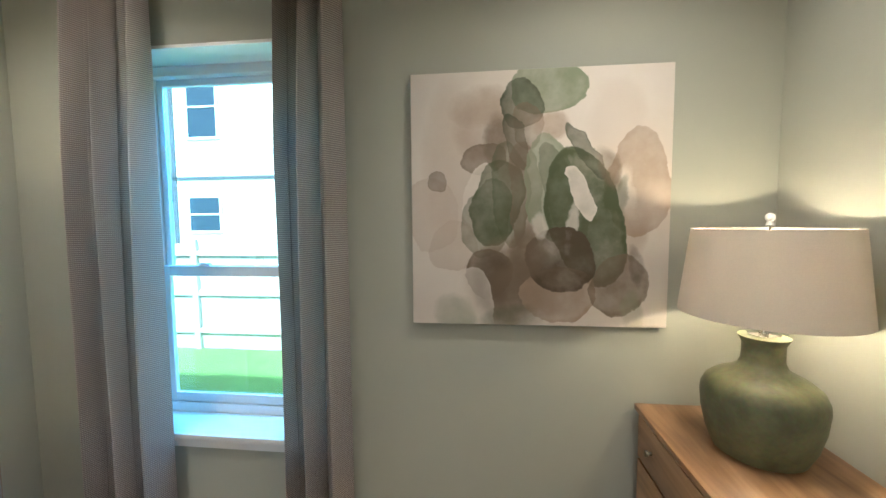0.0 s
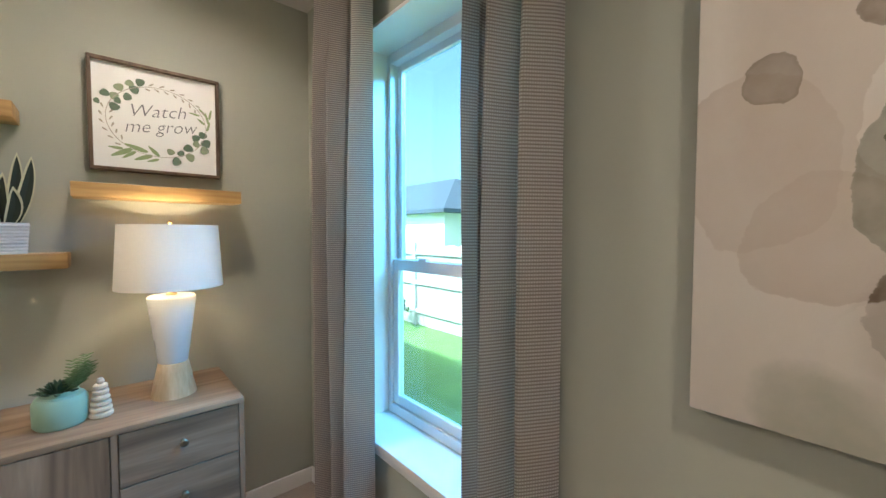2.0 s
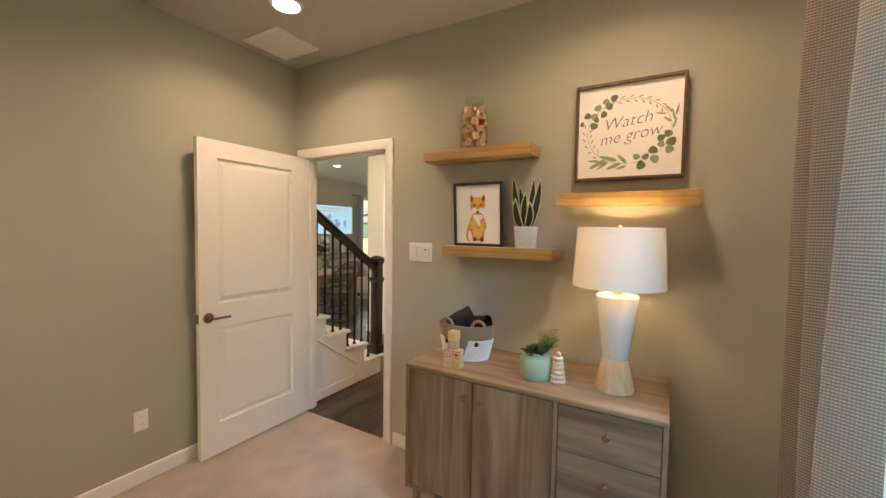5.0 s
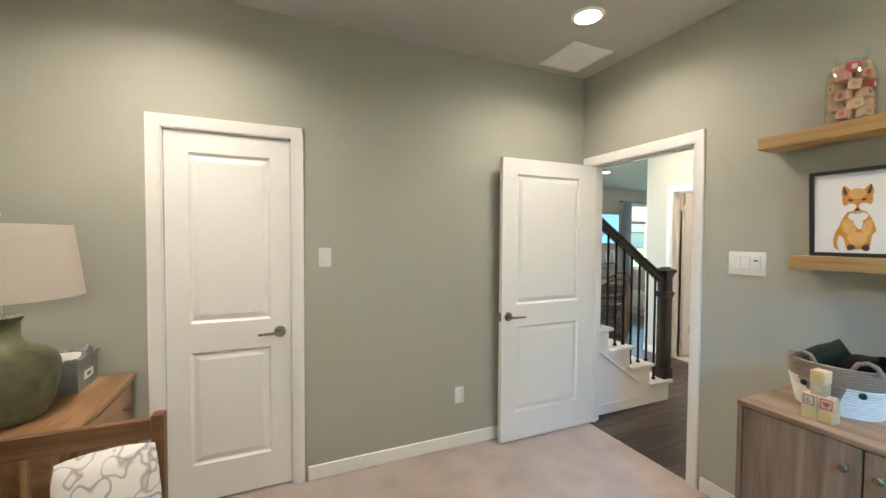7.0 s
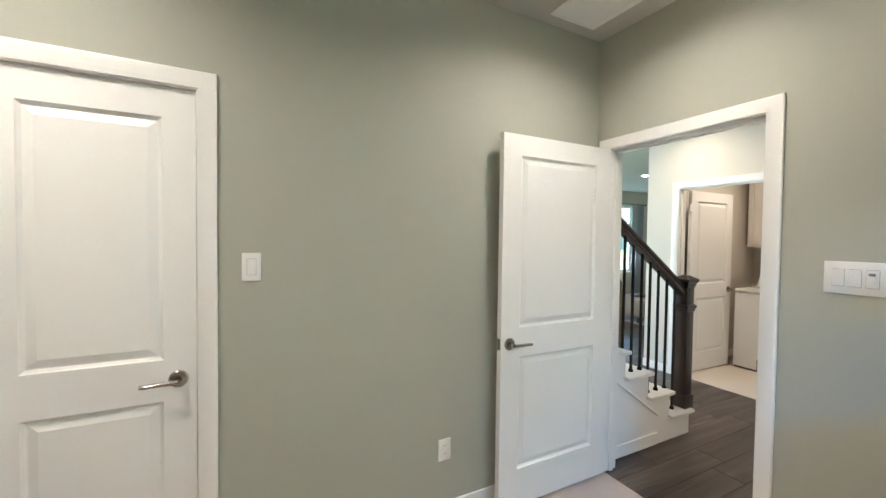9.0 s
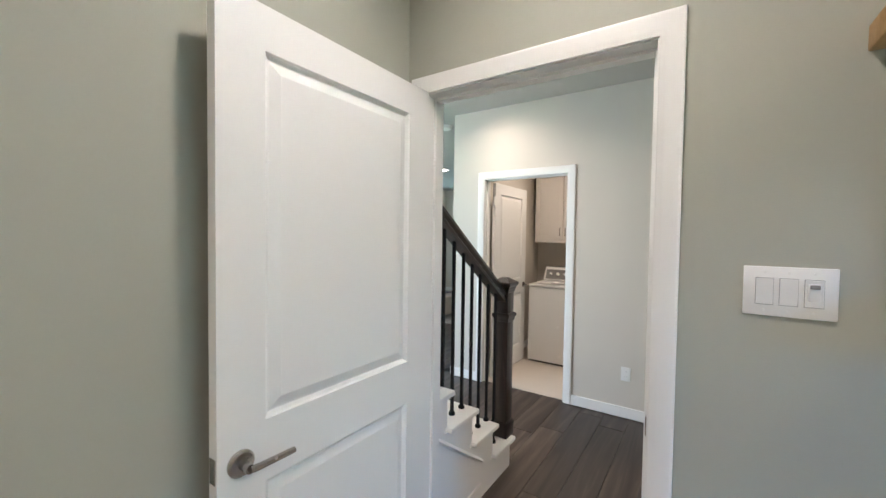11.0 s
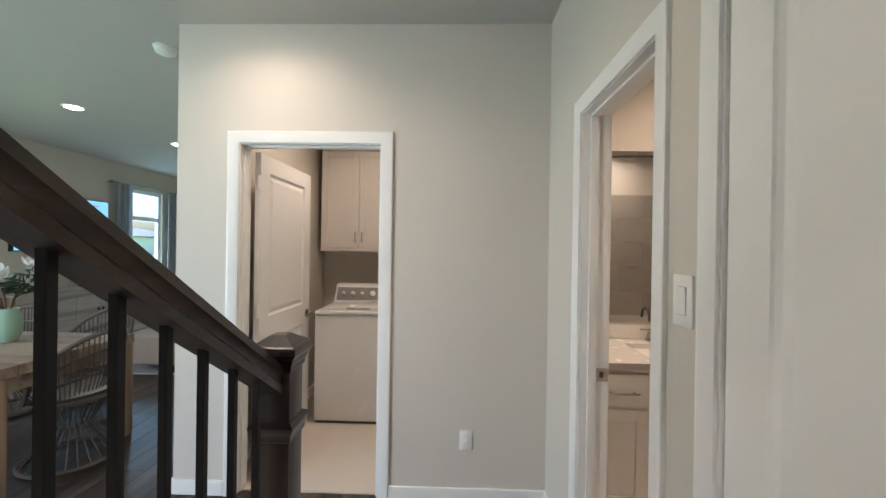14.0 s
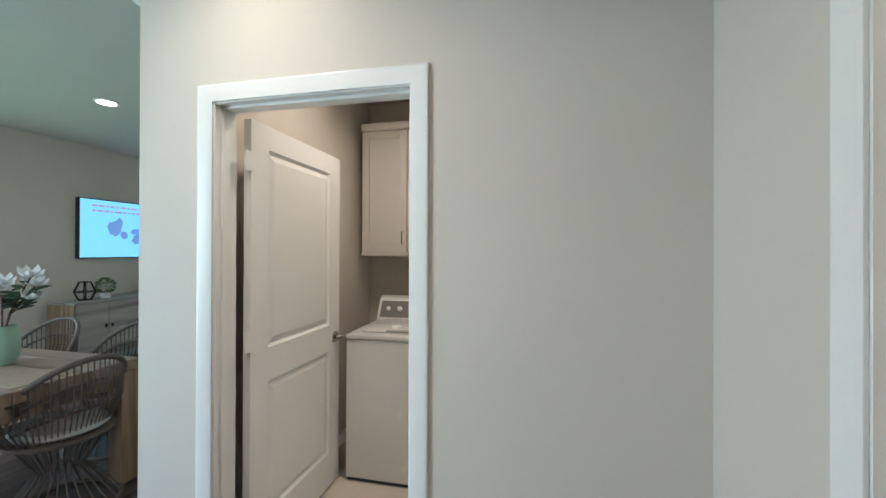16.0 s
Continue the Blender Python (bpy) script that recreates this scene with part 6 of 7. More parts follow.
# ---- laundry ----
wash = thing("washing_machine", (-5.83, -1.61, 0.0), "white top-loading washing machine with a dial console", "washing machine")
part("cabinet", boxed(-0.34, 0.36, -0.345, 0.345, 0.02, 0.895, bevel=0.012), APPLIANCE, wash)
part("top", boxed(-0.34, 0.365, -0.347, 0.347, 0.895, 0.93, bevel=0.012), APPLIANCE, wash)
lid = part("lid", boxed(-0.14, 0.30, -0.27, 0.27, 0.93, 0.945, bevel=0.01), APPLIANCE, wash)
part("lid_grip", boxed(0.255, 0.302, -0.10, 0.10, 0.938, 0.9465, bevel=0.003, seg=1), PANEL_GREY, lid)
bm = bmesh.new()
s = [(-0.34, 0.93), (-0.15, 0.93), (-0.235, 1.085), (-0.27, 1.10), (-0.34, 1.10)]
ends = [[bm.verts.new((x, y, z)) for x, z in s] for y in (-0.345, 0.345)]
for k in range(5):
    bm.faces.new((ends[0][k], ends[0][(k + 1) % 5], ends[1][(k + 1) % 5], ends[1][k]))
bm.faces.new(ends[0])
bm.faces.new(ends[1])
con = part("console", bm, APPLIANCE, wash)
face = Matrix.Translation((-0.193, 0, 1.008)) @ pose(0, 0, 0, 0, 61.3 - 0, 0)
part("console_panel", boxed(-0.066, 0.066, -0.325, 0.325, 0.0005, 0.0035, bevel=0.001, seg=1), PANEL_GREY, con, "dark grey control panel").matrix_basis = face
for y, r in ((-0.26, 0.017), (-0.17, 0.021), (-0.08, 0.017), (0.02, 0.03), (0.14, 0.021), (0.24, 0.017)):
    k = part("dial", lathe([(0.0, 0.003), (r, 0.003), (r * 0.92, 0.02), (r * 0.7, 0.024), (0.0, 0.024)], 24), APPLIANCE, con, "round white and chrome dial")
    k.matrix_basis = face @ pose(0, y, 0)
# near-black block fills the gap at the floor, standing for its shade
part("toe_gap", boxed(-0.33, 0.35, -0.335, 0.335, 0.002, 0.02), SLOT, wash)
part("hose_box", boxed(-0.36, -0.345, 0.10, 0.30, 1.02, 1.16, bevel=0.004), SWITCH, wash)


def wall_cabinet(name, at, w, h, d, doors, label, pull_side):
    c = thing(name, at, label, "cabinet", "laundry cabinets")
    part("body", boxed(0, d - 0.02, 0, w, 0, h), CABINET, c)
    part("crown", boxed(0, d + 0.025, -0.0, w + 0.02, h, h + 0.06, bevel=0.012), CABINET, c)
    part("light_rail", boxed(0, d, 0, w, -0.03, 0), CABINET, c)
    n = doors
    for k in range(n):
        y0, y1 = 0.004 + k * w / n, (k + 1) * w / n - 0.004
        bm = bmesh.new()
        f = 0.06
        box(bm, d - 0.02, d, y0, y0 + f, 0.004, h - 0.004, bevel=0.002, seg=1)
        box(bm, d - 0.02, d, y1 - f, y1, 0.004, h - 0.004, bevel=0.002, seg=1)
        box(bm, d - 0.02, d, y0 + f, y1 - f, 0.004, 0.004 + f, bevel=0.002, seg=1)
        box(bm, d - 0.02, d, y0 + f, y1 - f, h - 0.004 - f, h - 0.004, bevel=0.002, seg=1)
        box(bm, d - 0.02, d - 0.009, y0 + f, y1 - f, 0.004 + f, h - f)
        dr = part("door", bm, CABINET, c, "shaker cabinet door")
        hy = y1 - 0.03 if k % 2 == 0 else y0 + 0.03
        part("handle", tube([(d, hy, 0.06), (d + 0.028, hy, 0.065), (d + 0.028, hy, 0.155), (d, hy, 0.16)], 0.005, 8), NICKEL, dr, "nickel bar pull")


wall_cabinet("wall_cabinet", (-6.42, -2.13, 1.447), 0.76, 0.96, 0.33, 2, "off-white shaker wall cabinet over the washer", 0)
wall_cabinet("wall_cabinet", (-6.42, -1.365, 1.447), 0.63, 0.96, 0.33, 2, "off-white shaker wall cabinet beside another", 0)

# ---- bathroom ----
van = thing("vanity", (-4.60, 0.43, 0.0), "off-white bathroom vanity with drawers and bar pulls", "vanity")
part("body", boxed(-0.265, 0.255, -0.575, 0.575, 0.10, 0.855), CABINET, van)
part("toe_kick", boxed(-0.265, 0.20, -0.575, 0.575, 0.0, 0.10), CABINET, van)
for y0, y1, z0, z1, pull in ((-0.555, -0.235, 0.655, 0.822, True), (-0.17, 0.235, 0.655, 0.822, False), (0.295, 0.56, 0.655, 0.822, True), (-0.555, -0.235, 0.14, 0.635, False), (-0.17, 0.235, 0.14, 0.635, False), (0.295, 0.56, 0.14, 0.635, False)):
    bm = boxed(0.256, 0.272, y0, y1, z0, z1, bevel=0.004)
    if z0 < 0.5:
        bm.free()
        bm = bmesh.new()
        f = 0.055
        for a in ((y0, y0 + f, z0, z1), (y1 - f, y1, z0, z1), (y0 + f, y1 - f, z0, z0 + f), (y0 + f, y1 - f, z1 - f, z1)):
            box(bm, 0.256, 0.272, *a, bevel=0.002, seg=1)
        box(bm, 0.256, 0.263, y0 + f, y1 - f, z0 + f, z1 - f)
    d = part("drawer" if z0 > 0.5 else "door", bm, CABINET, van)
    if pull:
        y = (y0 + y1) / 2 + 0.03
        part("bar_pull", tube([(0.272, y - 0.06, 0.728), (0.30, y - 0.06, 0.728), (0.30, y + 0.06, 0.728), (0.272, y + 0.06, 0.728)], 0.005, 8), NICKEL, d, "nickel bar pull")
        part("bar", tube([(0.30, y - 0.08, 0.728), (0.30, y + 0.08, 0.728)], 0.005, 8), NICKEL, d)
top = thing("stone_worktop", (-4.60, 0.43, 0.0), "white quartz vanity top with an undermount sink", "countertop")
bm = bmesh.new()
for a in ((-0.268, -0.13, -0.58, 0.58), (0.19, 0.298, -0.58, 0.58), (-0.13, 0.19, -0.58, -0.185), (-0.13, 0.19, 0.33, 0.58)):
    box(bm, *a, 0.858, 0.888)
part("slab", bm, QUARTZ, top)
# thin strip that carries the edge's shade as colour
part("front_edge", boxed(0.298, 0.3005, -0.58, 0.58, 0.852, 0.8865), QUARTZ_EDGE_SHADE, top, "front edge with its shade put into the grey")
bm = bmesh.new()
for a in ((-0.13, 0.19, -0.185, -0.175), (-0.13, 0.19, 0.32, 0.33), (-0.13, -0.12, -0.175, 0.32), (0.18, 0.19, -0.175, 0.32)):
    box(bm, *a, 0.75, 0.857)
box(bm, -0.13, 0.19, -0.185, 0.33, 0.74, 0.75)
part("basin", bm, CERAMIC, top, "white undermount basin")
part("backsplash", boxed(-0.268, -0.25, -0.58, 0.58, 0.888, 0.985, bevel=0.002, seg=1), QUARTZ, top)
single("wall_mirror", boxed(-0.003, 0.003, -0.72, 0.72, -0.555, 0.555), MIRROR_M, "large frameless wall mirror over the vanity", "mirror", at=(-4.8655, 0.575, 1.556))
tap = thing("faucet", (-4.80, 0.50, 0.888), "brushed nickel two-handle bathroom faucet", "faucet")
part("base", boxed(-0.025, 0.025, -0.085, 0.085, 0, 0.016, bevel=0.007), NICKEL, tap)
arc = [(0, 0, 0.016), (0, 0, 0.13)] + [(0.055 - 0.055 * math.cos(a), 0, 0.13 + 0.055 * math.sin(a)) for a in [k * math.pi / 8 for k in range(1, 8)]] + [(0.112, 0, 0.115)]
part("spout", tube(arc, 0.012, 12, ends=0.010), NICKEL, tap)
for y in (-0.062, 0.062):
    h = part("handle", lathe([(0.018, 0.016), (0.020, 0.03), (0.012, 0.06), (0.014, 0.075), (0.0, 0.08)], 18, at=(0, y, 0)), NICKEL, tap)
    part("lever", tube([(0, y, 0.07), (0, y + math.copysign(0.06, y), 0.075)], 0.006, 8), NICKEL, h)
tb = thing("tissue_box", (-4.765, 0.735, 0.888), "marbled tissue box with a white tissue pulled up", "tissue box", turn=5)
part("box", boxed(-0.06, 0.06, -0.115, 0.115, 0, 0.085, bevel=0.004), MARBLE, tb)
bm = bmesh.new()
rows = []
for j in range(7):
    t = j / 6
    rows.append([bm.verts.new((0.012 * math.sin(3 * u + 5 * t) + 0.03 * t, (u - 0.5) * (0.07 + 0.10 * t) - 0.02 * t, 0.084 + 0.15 * t * (1 - 0.35 * abs(u - 0.4)) + 0.01 * math.sin(7 * u))) for u in [k / 10 for k in range(11)]])
for a, b in zip(rows, rows[1:]):
    for k in range(10):
        bm.faces.new((a[k], a[k + 1], b[k + 1], b[k]))
bmesh.ops.solidify(bm, geom=bm.faces[:], thickness=0.0015)
part("tissue", bm, TISSUE, tb)
vase = thing("cotton_vase", (-4.73, 0.90, 0.888), "green glass vase of dried cotton stems", "vase")
part("vase", lathe([(0.0, 0.0), (0.05, 0.0), (0.065, 0.02), (0.075, 0.18), (0.068, 0.30), (0.052, 0.36), (0.056, 0.39), (0.052, 0.39), (0.048, 0.36), (0.064, 0.29), (0.06, 0.02), (0.0, 0.012)], 32), GREEN_GLASS, vase)
rng = random.Random(9)
for k in range(16):
    a, sp = k * 2.4, 0.05 + 0.12 * rng.random()
    tip = Vector((sp * math.cos(a) + 0.01, sp * math.sin(a) - 0.02, 0.48 + 0.22 * rng.random()))
    tip.x = max(tip.x, -0.09)
    st = part("stem", tube([(0.01 * math.cos(a), 0.01 * math.sin(a), 0.05), Vector((0.02 * math.cos(a), 0.02 * math.sin(a), 0.38)), tip], 0.0022, 6), BOLL, vase)
    for j in range(3):
        c = Vector((0.02 * math.cos(a), 0.02 * math.sin(a), 0.38)).lerp(tip, 0.5 + 0.25 * j) + Vector((rng.uniform(-0.02, 0.02), rng.uniform(-0.02, 0.02), 0))
        bm = bmesh.new()
        for q in range(4):
            ball(bm, c + Vector((0.009 * math.cos(q * 1.57), 0.009 * math.sin(q * 1.57), rng.uniform(-0.004, 0.008))), 0.0155, (1, 1, 1.1), 1)
        part("cotton_boll", bm, COTTON, st, "white cotton boll")
        bm = bmesh.new()
        for q in range(4):
            blade(bm, c - Vector((0, 0, 0.014)), c + Vector((0.027 * math.cos(q * 1.57 + 0.8), 0.027 * math.sin(q * 1.57 + 0.8), 0.006)), 0.016, steps=3)
        part("husk", bm, BOLL, st)
soap = thing("soap_bottle", (-4.62, 0.06, 0.888), "white pump soap bottle with dark lettering", "soap bottle")
part("bottle", lathe([(0.0, 0), (0.033, 0.0), (0.035, 0.006), (0.035, 0.12), (0.026, 0.135), (0.013, 0.14), (0.013, 0.155), (0, 0.155)], 24), CERAMIC, soap)
part("pump", tube([(0, 0, 0.155), (0, 0, 0.19), (0.045, -0.01, 0.19)], 0.006, 8), SWITCH, soap)
part("lettering", text_mesh("CRU", 0.032), INK, soap).matrix_basis = pose(0.0365, -0.03, 0.055, 90, 0, 72)

bm = bmesh.new()
box(bm, -3.24, -2.455, 0.372, 0.42, 0.0, 0.46, bevel=0.01)
box(bm, -3.24, -3.18, 0.42, 1.84, 0.0, 0.46, bevel=0.015)
box(bm, -3.18, -2.455, 0.42, 1.84, 0.0, 0.12)
box(bm, -2.50, -2.455, 0.42, 1.84, 0.12, 0.46)
box(bm, -3.18, -2.50, 1.79, 1.84, 0.12, 0.46)
single("bathtub", bm, CERAMIC, "white bathtub in a tiled alcove", "bathtub")
tiles_e = wall("wall_tile_backing", "y", -2.452, -2.44, 0.36, 1.868, GROUT, z0=0.46, z1=2.17, label="pale grout bed of the shower tiles")
tiles_n = wall("wall_tile_backing_2", "x", 1.856, 1.868, -3.25, -2.452, GROUT, z0=0.46, z1=2.17, label="pale grout bed of the shower tiles")
tile_y = finish("tile", boxed(-0.006, 0, 0.002, 0.598, 0.002, 0.303, bevel=0.0015, seg=1), WALL_TILE)
tile_x = finish("tile", boxed(0.002, 0.396, -0.006, 0, 0.002, 0.303, bevel=0.0015, seg=1), WALL_TILE)
tile_h = finish("tile", boxed(-0.006, 0, 0.002, 0.298, 0.002, 0.303, bevel=0.0015, seg=1), WALL_TILE)
for k in range(5):
    z = 2.17 - 0.305 * (k + 1)
    for j in range(3):
        if j < 2:
            piece("tile", tile_y, tiles_e, pose(-2.452, 0.36 + 0.6 * j + (0.3 if k % 2 else 0), z))
    piece("tile", tile_h, tiles_e, pose(-2.452, 1.56 if k % 2 == 0 else 0.36, z))
    for j in range(2):
        piece("tile", tile_x, tiles_n, pose(-3.25 + 0.399 * j, 1.856, z))
sh = thing("shower_spray", (-2.82, 1.85, 2.0), "brushed nickel shower head on an arm", "shower head")
part("arm", tube([(0, 0, 0), (0, -0.06, 0.0), (0, -0.13, -0.04)], 0.009, 10), NICKEL, sh)
part("flange", lathe([(0.0, 0), (0.028, 0.0), (0.02, 0.01), (0.0, 0.01)], 20), NICKEL, sh).matrix_basis = pose(0, 0, 0, 90)
part("rose", lathe([(0.0, 0.03), (0.02, 0.03), (0.03, 0.01), (0.085, 0.0), (0.085, -0.01), (0.0, -0.012)], 28), NICKEL, sh).matrix_basis = pose(0, -0.15, -0.06, -25)
mx = thing("shower_valve", (-2.82, 1.85, 1.15), "round nickel shower valve with a lever", "shower valve")
part("escutcheon", lathe([(0.0, 0), (0.075, 0.0), (0.07, 0.01), (0.02, 0.014), (0.018, 0.05), (0, 0.05)], 28), NICKEL, mx).matrix_basis = pose(0, 0, 0, 90)
part("lever", tube([(0, -0.045, 0), (0.02, -0.05, -0.09)], 0.008, 8), NICKEL, mx)
bm = bmesh.new()
v = [bm.verts.new(c) for c in ((-2.455, 1.853, 0.93), (-2.455, 1.63, 0.93), (-2.52, 1.66, 0.93), (-2.66, 1.79, 0.93), (-2.68, 1.853, 0.93))]
f = bm.faces.new(v)
bmesh.ops.solidify(bm, geom=[f], thickness=0.02)
single("corner_shelf", bm, CERAMIC, "white corner shelf in the shower", "shelf")
single("soap_bar", boxed(-0.04, 0.04, -0.025, 0.025, 0, 0.025, bevel=0.01), CERAMIC, "white soap bar on the corner shelf", "soap", at=(-2.56, 1.76, 0.931), turn=40)
cl = single("shower_curtain", curtain_cloth(0.0, 0.30, 0.0, 0.2, 2.44, 4, 0.035, 14), PLAID, "brown plaid shower curtain drawn to one side", "curtain")
cl.matrix_basis = pose(-3.27, 1.56, 0, 0, 0, 90)
sr = thing("shower_rod", (-3.27, 0.36, 2.46), "nickel shower curtain rod", "curtain rod")
part("pole", tube([(0, 0, 0), (0, 1.508, 0)], 0.0125), NICKEL, sr)
bp, bpy_ = framed("framed_picture", (-3.72, 1.866, 1.62), 0.56, 0.76, 0.03, 0.03, BLACK, "dark framed picture on the bathroom wall", 0)
part("dark_image", boxed(-0.16, 0.16, -0.0185, -0.0168, 0.14, 0.62), PANEL_GREY, bp)
tl = thing("hand_towel", (-4.55, 1.857, 1.1), "folded pale towel on a ring", "towel")
part("ring", tube([(0.08 * math.cos(a), -0.03, 0.28 + 0.08 * math.sin(a)) for a in [k * math.pi / 10 for k in range(21)]], 0.005, 8), NICKEL, tl)
part("cloth", boxed(-0.09, 0.09, -0.05, -0.015, -0.1, 0.21, bevel=0.012), TISSUE, tl)

# ---- living and dining ----
tbl = thing("dining_table", (-4.75, -4.27, 0.0), "rustic brown wooden dining table with block legs", "dining table")
plk = finish("top_plank", boxed(-0.0785, 0.0785, -1.0, 1.0, 0.70, 0.765, bevel=0.003, seg=1), TABLE_WOOD)
for k in range(6):
    piece("top_plank", plk, tbl, pose(-0.4 + 0.16 * k, 0, 0))
for x in (-0.42, 0.42):
    for y in (-0.94, 0.94):
        part("leg", boxed(x - 0.055, x + 0.055, y - 0.055, y + 0.055, 0, 0.70, bevel=0.005), TABLE_LEG, tbl)
bm = bmesh.new()
for a in ((-0.365, 0.365, 0.90, 0.94), (-0.365, 0.365, -0.94, -0.90), (-0.44, -0.40, -0.885, 0.885), (0.40, 0.44, -0.885, 0.885)):
    box(bm, *a, 0.60, 0.70)
part("apron", bm, TABLE_WOOD, tbl)


def rattan_chair():
    c = thing("rattan_chair", (0, 0, 0), "grey rattan barrel chair with a white cushion", "chair", "chairs round the dining table")
    part("seat", lathe([(0.0, 0.42), (0.22, 0.42), (0.24, 0.43), (0.24, 0.445), (0.0, 0.45)], 32), RATTAN, c)
    part("cushion", lathe([(0.0, 0.45), (0.19, 0.45), (0.215, 0.47), (0.19, 0.495), (0.0, 0.505)], 28), SEAT_WHITE, c, "round white cushion")
    pts, top = [], []
    for k in range(33):
        a = math.pi * (k / 32)
        z = 0.45 + 0.42 * math.sin(a) ** 0.6
        lean = 0.05 * math.sin(a)
        pts.append((0.29 * math.cos(a) * (1.0 if abs(math.cos(a)) < 0.99 else 0.9), 0.05 - (0.26 + lean) * math.sin(a) ** 0.8, z))
    part("back_hoop", tube(pts, 0.016, 10), RATTAN, c)
    for k in range(2, 31):
        p = pts[k]
        a = math.pi * k / 32
        part("spindle", tube([(0.22 * math.cos(a), 0.02 - 0.20 * math.sin(a), 0.44), (p[0] * 0.98, p[1] * 0.98 + 0.0, 0.5 * (0.44 + p[2])), p], 0.0042, 6), RATTAN, c)
    for fz in (0.35, 0.7):
        ring = [((0.22 + (abs(p[0]) / max(0.05, abs(math.cos(math.pi * k / 32))) - 0.22) * fz) * math.cos(math.pi * k / 32) if abs(math.cos(math.pi * k / 32)) > 0.05 else 0.0,
                 0.02 - 0.20 * math.sin(math.pi * k / 32) + (p[1] - 0.02 + 0.20 * math.sin(math.pi * k / 32)) * fz, 0.44 + (p[2] - 0.44) * fz) for k, p in enumerate(pts)][3:30]
        part("band", tube(ring, 0.008, 6), RATTAN, c)
    for k in range(26):
        a = 2 * math.pi * k / 26
        part("base_spindle", tube([(0.20 * math.cos(a), 0.20 * math.sin(a), 0.425), (0.10 * math.cos(a), 0.10 * math.sin(a), 0.24), (0.26 * math.cos(a), 0.26 * math.sin(a), 0.02)], 0.0045, 6), RATTAN, c)
    part("base_ring", tube([(0.262 * math.cos(2 * math.pi * k / 36), 0.262 * math.sin(2 * math.pi * k / 36), 0.016) for k in range(37)], 0.014, 8), RATTAN, c)
    return c


chair = rattan_chair()
chair.matrix_basis = pose(-4.88, -3.40, -0.006, 0, 0, 176)
for x, y, turn in ((-5.52, -3.89, -92), (-5.52, -4.69, -86), (-3.95, -3.94, 88), (-3.95, -4.69, 94), (-4.76, -5.49, 4)):
    copy_thing(chair, pose(x, y, -0.006, 0, 0, turn))
run = single("table_runner", boxed(-0.14, 0.14, -0.8, 0.95, 0.0, 0.004), RUNNER, "woven tan runner along the table", "table runner", at=(-4.75, -4.27, 0.7655))
fv = thing("flower_vase", (-4.90, -3.90, 0.770), "grey-green glazed vase of white magnolias", "vase")
part("vase", lathe([(0.0, 0), (0.055, 0.0), (0.075, 0.05), (0.08, 0.13), (0.065, 0.2), (0.06, 0.23), (0.052, 0.23), (0.055, 0.2), (0.0, 0.19)], 32), SAGE_POT, fv)
rng = random.Random(33)
for k in range(9):
    a, sp = k * 2.1, rng.uniform(0.12, 0.30)
    tip = Vector((sp * math.cos(a), sp * math.sin(a), 0.36 + 0.16 * rng.random()))
    st = part("stem", tube([(0, 0, 0.15), Vector((0.25 * tip.x, 0.25 * tip.y, 0.30)), tip], 0.004, 6), BOLL, fv)
    bm = bmesh.new()
    for q in range(7):
        b = q * 0.9
        blade(bm, tip, tip + Vector((0.06 * math.cos(b), 0.06 * math.sin(b), 0.05 if q < 4 else 0.075)), 0.045, (0.015 * math.cos(b), 0.015 * math.sin(b), -0.01), 4)
    part("blossom", bm, CERAMIC, st, "white magnolia blossom")
    bm = bmesh.new()
    for q in range(5):
        p = Vector((0.25 * tip.x, 0.25 * tip.y, 0.30)).lerp(tip, 0.2 + 0.15 * q)
        b = rng.uniform(0, 6.28)
        blade(bm, p, p + Vector((0.10 * math.cos(b), 0.10 * math.sin(b), 0.03)), 0.045, steps=4)
    part("leaves", bm, LEAF_DARK if k % 3 else LEAF_PALE, st)

tv = thing("television", (-7.478, -6.165, 1.345), "large wall-mounted television showing a pale blue map", "television")
part("bezel", boxed(-0.645, 0.645, -0.035, 0.025, 0, 0.75, bevel=0.004), BLACK, tv)
scr = part("screen", boxed(-0.635, 0.635, 0.0255, 0.027, 0.012, 0.738), SCREEN, tv, "glowing pale blue screen")
rng = random.Random(2)
for x, z, rx, rz, rot in ((0.22, 0.40, 0.09, 0.12, 0.3), (0.10, 0.30, 0.05, 0.05, 0), (-0.03, 0.36, 0.05, 0.035, 0), (-0.10, 0.26, 0.10, 0.07, 0.4), (-0.08, 0.36, 0.04, 0.03, 0), (-0.36, 0.31, 0.05, 0.07, 0.5), (-0.38, 0.22, 0.03, 0.05, 0)):
    bm = bmesh.new()
    vs = []
    for k in range(14):
        a = 2 * math.pi * k / 14
        r = 1 + 0.25 * rng.uniform(-1, 1)
        vs.append(bm.verts.new((x + r * rx * math.cos(a + rot), 0.0276, z + r * rz * math.sin(a))))
    bm.faces.new(vs)
    part("map_shape", bm, SCREEN_INK, scr, "darker blue map area")
bm = bmesh.new()
for x0, x1, z in ((-0.45, 0.5, 0.665), (-0.10, 0.5, 0.60)):
    x = x1
    while x > x0:
        w = rng.uniform(0.03, 0.09)
        box(bm, x - w, x, 0.0272, 0.0278, z - 0.012, z + 0.012)
        x -= w + 0.018
part("heading_bars", bm, SCREEN_RED, scr)

